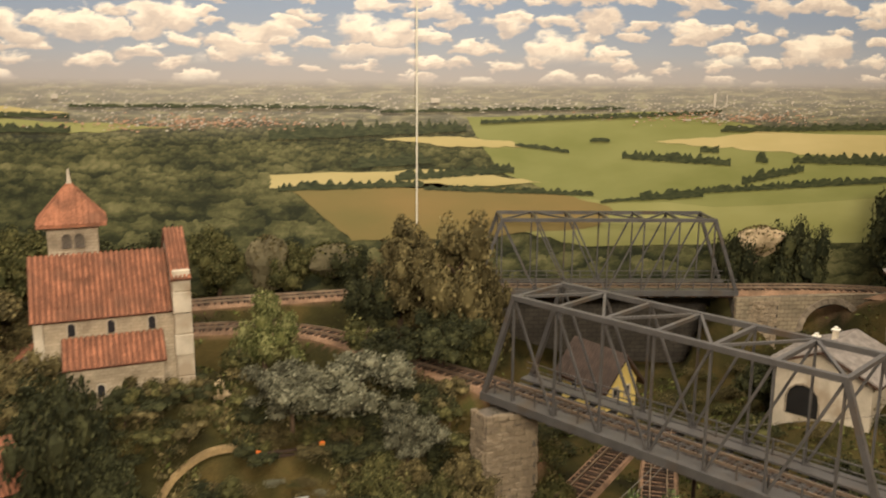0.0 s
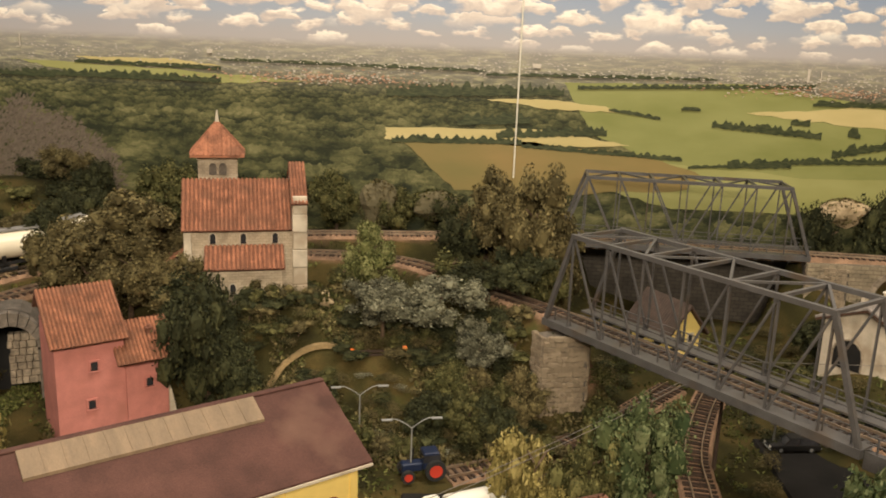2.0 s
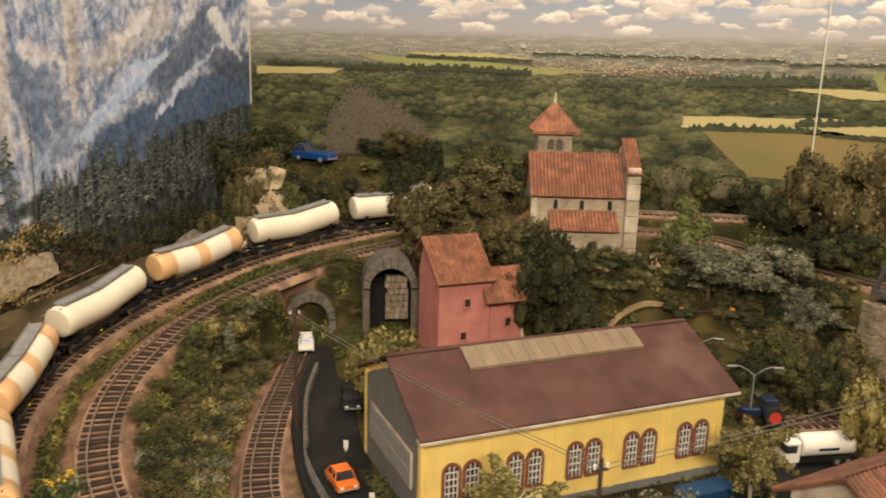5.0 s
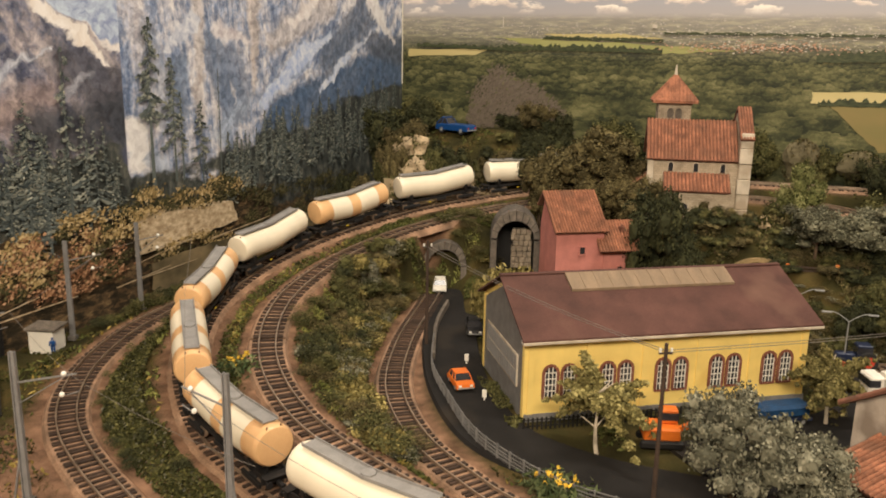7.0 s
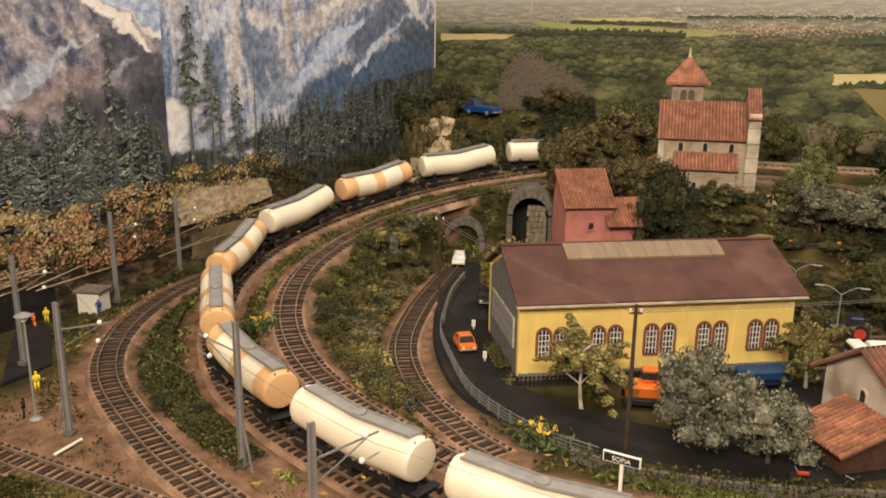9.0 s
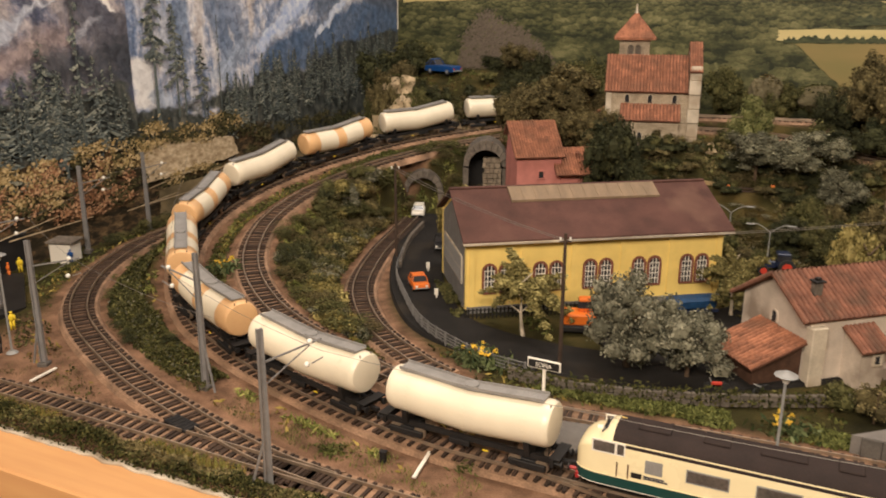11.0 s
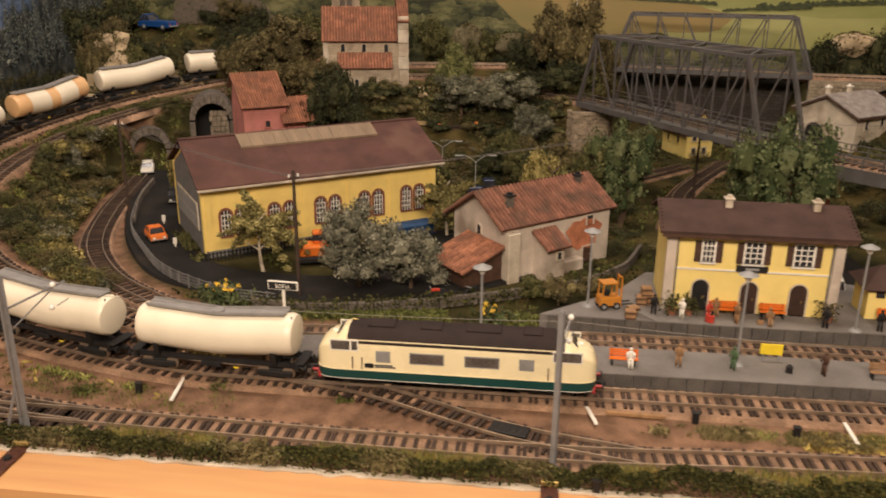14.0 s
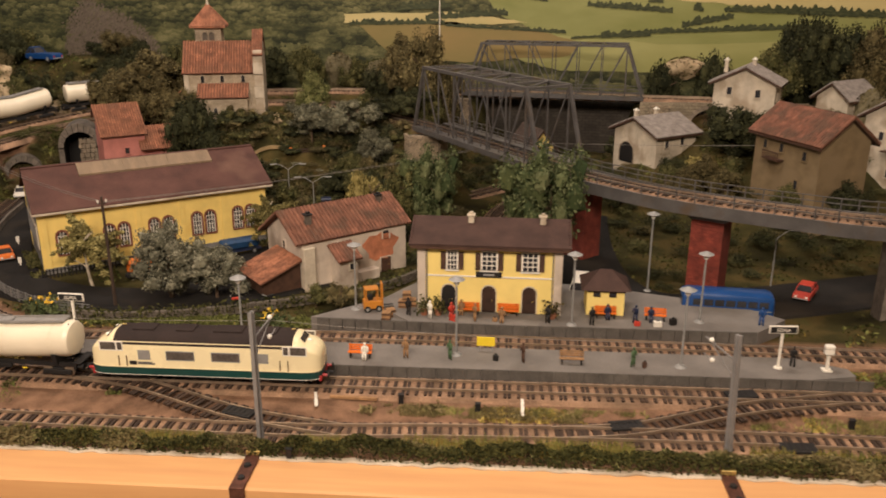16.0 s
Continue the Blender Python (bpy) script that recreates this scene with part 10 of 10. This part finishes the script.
for x in (-0.020, 0.020):
    for s in (-1, 1):
        wheel(bw_, x, s * 0.0095, 0.0042)
tk = thing("tank_truck", "white tank truck parked near the farmhouse", "truck", pose(0.070, 0.485, -0.0058, 0, 0, 24))
rings = [[(x, 0.0112 * k * math.cos(g), 0.0185 + 0.0105 * k * math.sin(g)) for g in [math.tau * i / 20 for i in range(20)]] for x, k in ((-0.022, 0.86), (-0.0205, 1.0), (0.030, 1.0), (0.0315, 0.86))]
part("tank", loft(bmesh.new(), rings), "white", tk, "", True).modifiers.new("edge", "EDGE_SPLIT").split_angle = radians(35)
part("cab", boxes((-0.040, -0.025, -0.0115, 0.0115, 0.005, 0.027), bev=0.002), "white", tk)
part("cab_glass", boxes((-0.0404, -0.0300, -0.0119, 0.0119, 0.0165, 0.0235)), "glass", tk)
part("chassis", boxes((-0.040, 0.031, -0.008, 0.008, 0.004, 0.0085)), "black", tk)
part("lettering_bar", boxes((-0.008, 0.012, -0.0116, -0.0112, 0.0165, 0.0190)), "navy", tk)
for x in (-0.032, 0.012, 0.023):
    for s in (-1, 1):
        wheel(tk, x, s * 0.0098, 0.0048, 0.003)
for x, y, a, c in ((0.016, 0.205, 20, "red"), (0.050, 0.214, 60, "black")):
    ob = thing("motorcycle", "small %s motorcycle beside the wall" % ("red" if c == "red" else "black"), "motorcycle", pose(x, y, -0.0062, 0, 0, a))
    part("tank", boxes((-0.005, 0.004, -0.0012, 0.0012, 0.0045, 0.0075), bev=0.0006), c, ob)
    part("handlebar", boxes((-0.0062, -0.0054, -0.0035, 0.0035, 0.0088, 0.0096)), "lamp_grey", ob)
    for q in (-0.0075, 0.0065):
        part("wheel", rod(bmesh.new(), (q, -0.0008, 0.0035), (q, 0.0008, 0.0035), 0.0035, None, 14), "tyre", ob)

# ---- fence, walls, rocks, small clutter ----
FENCE = spline([(-0.405, 0.420, -0.008), (-0.372, 0.345, -0.008), (-0.325, 0.280, -0.008), (-0.278, 0.224, -0.008), (-0.235, 0.192, -0.008), (-0.180, 0.166, -0.008), (-0.130, 0.158, -0.008)], 0.008)
fe = thing("fence", "low grey wire mesh fence along the road", "fence")
for i, q in enumerate(FENCE):
    if i % 2 == 0:
        part("post", boxes((q[0] - 0.0006, q[0] + 0.0006, q[1] - 0.0006, q[1] + 0.0006, q[2], q[2] + 0.0145)), "fence", fe)
for h in (0.0035, 0.0065, 0.0095, 0.0130):
    part("wire_rail", ribbon(FENCE, [(-0.0003, h), (-0.0003, h + 0.0006), (0.0003, h + 0.0006), (0.0003, h)]), "fence", fe)
bmx = bmesh.new()
for i in range(len(FENCE) - 1):
    a, b = Vector(FENCE[i]), Vector(FENCE[i + 1])
    for k in range(4):
        u = a.lerp(b, k / 4)
        rod(bmx, u + Vector((0, 0, 0.001)), u + Vector((0, 0, 0.0132)), 0.00018, None, 3)
tagged(part("wire_mesh", bmx, "fence", fe), kind="stuff")
# dark picket fence before the hall
pf = thing("picket_fence", "black picket fence in front of the yellow hall", "fence", pose(-0.243, 0.258, -0.0080, 0, 0, 36.4))
for i in range(46):
    part("picket", boxes((i * 0.0042, i * 0.0042 + 0.0016, 0, 0.0007, 0, 0.0115)), "black", pf)
part("rail", boxes((0, 0.192, 0.0008, 0.0014, 0.0025, 0.0035), (0, 0.192, 0.0008, 0.0014, 0.0085, 0.0095)), "black", pf)


def stone_wall(label, pts, h, seed, material="stone_dark", t=0.0035):
    ob = thing("stone_wall", label, "wall")
    g_ = random.Random(seed)
    p = spline(pts, 0.0075)
    d_, s_ = frames(p)
    for i in range(len(p) - 1):
        m_ = Matrix.Translation((p[i] + p[i + 1]) / 2) @ Matrix.Rotation(math.atan2(d_[i, 1], d_[i, 0]), 4, "Z")
        for k in range(2):
            bm = boxes((-0.0035 - g_.uniform(0, 0.0004), 0.0035, -t / 2 - g_.uniform(0, 0.0006), t / 2 + g_.uniform(0, 0.0006), k * h / 2, (k + 1) * h / 2 - 0.0003 + g_.uniform(-0.0004, 0.0005)), bev=0.0006)
            st_ = part("stone", bm, material, ob)
            st_.matrix_basis = m_
    return ob


HW = [(-0.150, 0.150, -0.008), (-0.094, 0.148, -0.008), (-0.03, 0.162, -0.008), (0.03, 0.183, -0.008), (0.09, 0.212, -0.008), (0.150, 0.245, -0.008), (0.20, 0.30, -0.008), (0.225, 0.37, -0.008)]
stone_wall("low mossy rubble wall in front of the farmhouse", HW, 0.011, 3)
q = spline(HW, 0.0006)
q = q[: int(len(q) * 0.8)]
pts = q + np.c_[rng.normal(0, 0.0024, (len(q), 2)), rng.uniform(0.002, 0.0125, len(q))]
pts = np.vstack([pts] + [pts + rng.normal(0, w, pts.shape) for w in (0.0018, 0.0022, 0.0025, 0.0028)])
v, f = flakes(pts, np.tile((0, -0.4, 0.6), (len(pts), 1)), 0.0016, 0.8)
tagged(new("wall_moss", np_mesh("wall_moss", v, f, "f_moss")), "green moss growing over the rubble wall", "ground cover", kind="stuff")
stone_wall("dark low wall between the siding and the road", [(-0.385, 0.375, -0.008), (-0.425, 0.470, -0.008), (-0.450, 0.560, -0.008)], 0.010, 5)


def rock(label, x, y, z, s, seed, material="rock", kind=""):
    bm = bmesh.new()
    bmesh.ops.create_icosphere(bm, subdivisions=3, radius=1.0)
    for v_ in bm.verts:
        n1 = noise.noise(v_.co * 1.7 + Vector((seed, 0, 0))) * 0.35 + noise.noise(v_.co * 4.3 + Vector((0, seed, 0))) * 0.16
        v_.co = Vector((v_.co.x * s[0], v_.co.y * s[1], v_.co.z * s[2])) * (1 + n1)
    ob = part("rock", bm, material)
    ob.location = (x, y, z)
    n = 700
    d = rng.normal(0, 1, (n, 3))
    d /= np.linalg.norm(d, axis=1)[:, None]
    q = d * np.array(s) * 1.12 + np.array((x, y, z))
    q = q[(d[:, 2] > 0.45) | (d[:, 2] < -0.35) | (np.sin(d[:, 0] * 9 + seed) * np.sin(d[:, 2] * 7 + seed) > 0.25)]
    v, f = flakes(q, q - np.array((x, y, z)), 0.0022, 0.7)
    me = np_mesh("moss", v - np.array((x, y, z)), f, "f_brown" if int(seed) % 2 else "f_moss")
    moss = new("moss", me)
    moss.parent = ob
    return tagged(ob, label, "rock", "rock outcrops")


for i, (x, y, z, s) in enumerate([(-0.620, 0.816, 0.118, (0.036, 0.018, 0.030)), (-0.575, 0.745, 0.090, (0.024, 0.010, 0.018)), (-0.652, 0.842, 0.150, (0.030, 0.014, 0.028)), (-0.545, 0.790, 0.095, (0.030, 0.012, 0.012)), (-0.640, 0.735, 0.070, (0.030, 0.010, 0.020)), (-0.500, 0.815, 0.100, (0.030, 0.010, 0.010)),
                                  (0.030, 1.095, 0.150, (0.034, 0.014, 0.022)), (-0.055, 1.085, 0.150, (0.026, 0.014, 0.034)), (0.075, 1.00, 0.112, (0.014, 0.010, 0.018)), (0.640, 1.075, 0.165, (0.034, 0.014, 0.020)), (0.775, 0.900, 0.150, (0.012, 0.012, 0.030)), (-0.085, 0.735, 0.106, (0.008, 0.007, 0.011)), (0.90, 0.80, 0.12, (0.03, 0.02, 0.04))]):
    rock("weathered rock outcrop overgrown with moss and scrub", x, y, z, s, i * 3.1, "rock" if i < 6 or i in (9, 10, 11) else "rock_dull")
def cliff(label, pts, top, lean, seed, bare=0.06):
    """A broken pale rock face along pts, with ledges and moss on them."""
    p = spline([(x, y, 0.0) for x, y in pts], 0.0022)
    d_, s_ = frames(p)
    rows = 26
    grid = []
    for j in range(rows + 1):
        t = j / rows
        for i, q in enumerate(p):
            z0 = zt(q[0], q[1]) - 0.012 if j == 0 or i % 6 == 0 else z0
            zz = z0 + (top + 0.010 * noise.noise(Vector((q[0] * 40, seed, 0))) - z0) * t
            ledge = 0.5 * noise.noise(Vector((q[0] * 60, q[1] * 60, zz * 130 + seed))) + 0.35 * noise.noise(Vector((q[0] * 190, q[1] * 190, zz * 240 + seed)))
            back = lean * t + 0.009 * ledge + 0.004 * math.floor(3 * t + 1.2 * noise.noise(Vector((q[0] * 50, seed, 2))))
            grid.append((q[0] + s_[i][0] * back, q[1] + s_[i][1] * back, zz))
    n = len(p)
    grid = np.array(grid)
    fs = [(j * n + i, j * n + i + 1, (j + 1) * n + i + 1, (j + 1) * n + i) for j in range(rows) for i in range(n - 1)]
    ob = tagged(new("cliff", np_mesh("cliff", grid, np.array(fs), "rock")), label, "cliff", kind="structure")
    keep = np.array([noise.noise(Vector((a * 45, b * 45, c * 60 + 3 + seed))) for a, b, c in grid]) > bare
    q = np.repeat(grid[keep], 5, 0) + rng.normal(0, 0.0022, (5 * int(keep.sum()), 3))
    v, f = flakes(q, np.tile((0, -0.5, 0.5), (len(q), 1)), 0.0019, 0.8)
    moss = new("moss", np_mesh("moss", v, f, "f_mid"))
    moss.parent = ob
    return ob


cliff("pale broken rock face behind the climbing track", [(-0.640, 0.742), (-0.605, 0.768), (-0.575, 0.790), (-0.540, 0.815), (-0.510, 0.838)], 0.118, 0.012, 4.0)
cliff("tall pale rock rib above the climbing track", [(-0.636, 0.800), (-0.618, 0.795), (-0.602, 0.806)], 0.176, 0.034, 9.0, -0.10)
pr = TRACK["b"]
pr = pr[(pr[:, 1] > 0.56) & (pr[:, 1] < 0.80) & (pr[:, 0] < -0.4)]
d_, s_ = frames(pr)
out_ = 1 if (pr[0] + s_[0] * 0.03)[0] < pr[0][0] else -1
stone_wall("low brown stone parapet beside the climbing track", [tuple(pr[i] + s_[i] * out_ * 0.030 - np.array((0, 0, 0.010))) for i in range(0, len(pr), 8)], 0.013, 11, "stone")
ba, bb = Vector((-0.050, 0.685, zt(-0.050, 0.685))), Vector((0.005, 0.687, zt(0.005, 0.687)))
bar = thing("barrier", "dark timber barrier with two orange lanterns on the slope", "barrier")
for k, h in enumerate((0.0045, 0.0085)):
    part("rail", beam(bmesh.new(), ba.lerp(bb, -0.15) + Vector((0, 0, h)), ba.lerp(bb, 1.45) + Vector((0, 0, h - 0.002)), 0.0016, 0.0024), "dark_wood", bar)
for u in (-0.1, 0.3, 0.65, 1.0, 1.4):
    q = ba.lerp(bb, u)
    part("post", boxes((q.x - 0.0009, q.x + 0.0009, q.y - 0.0002, q.y + 0.0016, q.z - 0.006, q.z + 0.0100)), "dark_wood", bar)
for q in (ba, bb):
    ln = part("lantern", boxes((q.x - 0.0026, q.x + 0.0026, q.y - 0.0044, q.y - 0.0012, q.z + 0.0065, q.z + 0.0115), bev=0.0006), "amber", bar, "orange lantern")
    part("lantern_cap", boxes((q.x - 0.0022, q.x + 0.0022, q.y - 0.0038, q.y - 0.0018, q.z + 0.0115, q.z + 0.0128), bev=0.0003), "orange", ln)
# white marker strips, planks and dark boxes in the yard
for x0, y0, x1, y1 in ((0.1560, 0.004, 0.1625, -0.020), (0.3350, 0.008, 0.3355, -0.019), (-0.1490, 0.000, -0.1435, -0.034), (-0.5010, -0.050, -0.5040, -0.022)):
    ob = tagged(part("marker_strip", beam(bmesh.new(), (x0, y0, -0.0012), (x1, y1, -0.0012), 0.0026, 0.0012), "white"), "white wooden marker strip across the gravel", "strip", "marker strips")
tagged(part("plank", beam(bmesh.new(), (0.170, -0.0010, -0.0020), (0.211, -0.0020, -0.0020), 0.0030, 0.0022), "crate"), "bare wooden plank lying between the tracks", "plank")
for x, y in ((-0.1745, -0.022), (0.232, -0.0025), (0.298, -0.0115), (0.60, -0.008), (0.160, -0.094)):
    ob = thing("track_box", "small black trackside electric box", "box", pose(x, y, -0.0045, 0, 0, random.uniform(-20, 20)), "trackside boxes")
    part("case", boxes((-0.0022, 0.0022, -0.0018, 0.0018, 0, 0.0080), bev=0.0004), "black", ob)
    part("lid", boxes((-0.0026, 0.0026, -0.0022, 0.0022, 0.0080, 0.0088)), "black", ob)
# small green tufts in the gravel
for x, y, s in ((-0.214, -0.028, 1.0), (0.205, -0.020, 0.7), (0.262, -0.012, 0.8), (0.335, -0.020, 0.7), (-0.118, -0.006, 0.8), (-0.02, -0.010, 0.6), (0.02, 0.078, 0.3)):
    pts = np.abs(rng.normal(0, 1, (int(160 * s), 3))) * (1, 1, 1) * rng.choice([-1, 1], (int(160 * s), 3)) * (0.0055, 0.0040, 0.0) * s + np.c_[np.zeros((int(160 * s), 2)), rng.uniform(0, 0.0055, int(160 * s)) * s]
    v, f = flakes(pts, np.tile((0, 0, 0.05), (len(pts), 1)), 0.0010, 0.9, 2.4)
    ob = new("grass_tuft", np_mesh("grass_tuft", v, f, "f_dry" if x > 0 else "f_grass"))
    ob.location = (x, y, -0.0045)
    tagged(ob, "small green grass tuft in the gravel", "grass", "grass tufts")
for x, y, k in ((-0.190, 0.170, 12), (-0.178, 0.166, 8), (-0.508, 0.205, 9), (0.075, 0.150, 6), (0.56, 0.145, 0)):
    if not k:
        continue
    ob = thing("flowers", "yellow daffodils with green leaves", "flowers", pose(x, y, zt(x, y)), "daffodils")
    pts = np.c_[rng.normal(0, 0.006, (k, 2)), rng.uniform(0.009, 0.016, k)]
    pts = np.repeat(pts, 5, 0) + rng.normal(0, 0.0009, (5 * k, 3))
    v, f = flakes(pts, np.tile((0, -0.5, 0.5), (len(pts), 1)), 0.0017, 0.6)
    o = new("blossom", np_mesh("blossom", v, f, "f_flower"))
    o.parent = ob
    pts = np.c_[rng.normal(0, 0.009, (k * 34, 2)), rng.uniform(0.0, 0.012, k * 34)]
    v, f = flakes(pts, np.tile((0, 0, 0.05), (len(pts), 1)), 0.0020, 0.9, 1.8)
    o = new("leaves", np_mesh("leaves", v, f, "f_bright"))
    o.parent = ob
# steel brackets on the plank
for x in (0.1325, 0.4870, -0.216, -0.55, 0.84):
    ob = thing("bracket", "rusty steel bracket with two bolts on the plank", "bracket", pose(x, -0.1375 + 0.024 * x, -0.006, 0, 0, 1.4), "plank brackets")
    part("plate", boxes((-0.0055, 0.0055, -0.0022, 0.0002, -0.052, 0.0015), bev=0.0004), "steel_rust", ob)
    part("hook", boxes((-0.0055, 0.0055, -0.0022, 0.0440, 0.0002, 0.0022), bev=0.0004), "steel_rust", ob)
    part("tab", boxes((-0.0055, 0.0055, 0.0400, 0.0438, 0.0022, 0.0060), bev=0.0004), "brass", ob, "worn brass edge")
    for y in (0.010, 0.026):
        part("bolt", rod(bmesh.new(), (0, y, 0.0022), (0, y, 0.0040), 0.0028, 0.0024, 12), "black", ob)
hut = thing("relay_hut", "small white trackside relay hut", "hut", pose(-0.775, 0.215, zt(-0.775, 0.215), 0, 0, 20))
part("wall", boxes((-0.014, 0.014, -0.012, 0.012, -0.004, 0.026), bev=0.0004), "white", hut)
part("roof", boxes((-0.017, 0.017, -0.015, 0.015, 0.026, 0.029), bev=0.0006), "stone_dark", hut)


# raised black slab painting a dark hollow by the lamp at the outer bend
bm = bmesh.new()
pit = [(-0.796, 0.128), (-0.770, 0.150), (-0.668, 0.074), (-0.668, 0.020)]
zp = max(zt(a, b) for a, b in pit) + 0.002
extrude(bm, [Vector((a, b, zp)) for a, b in pit], (0, 0, -0.014))
tagged(part("black_slab", bm, "black"), "matt black slab painting a dark hollow beside the outer bend", "pit", kind="structure")
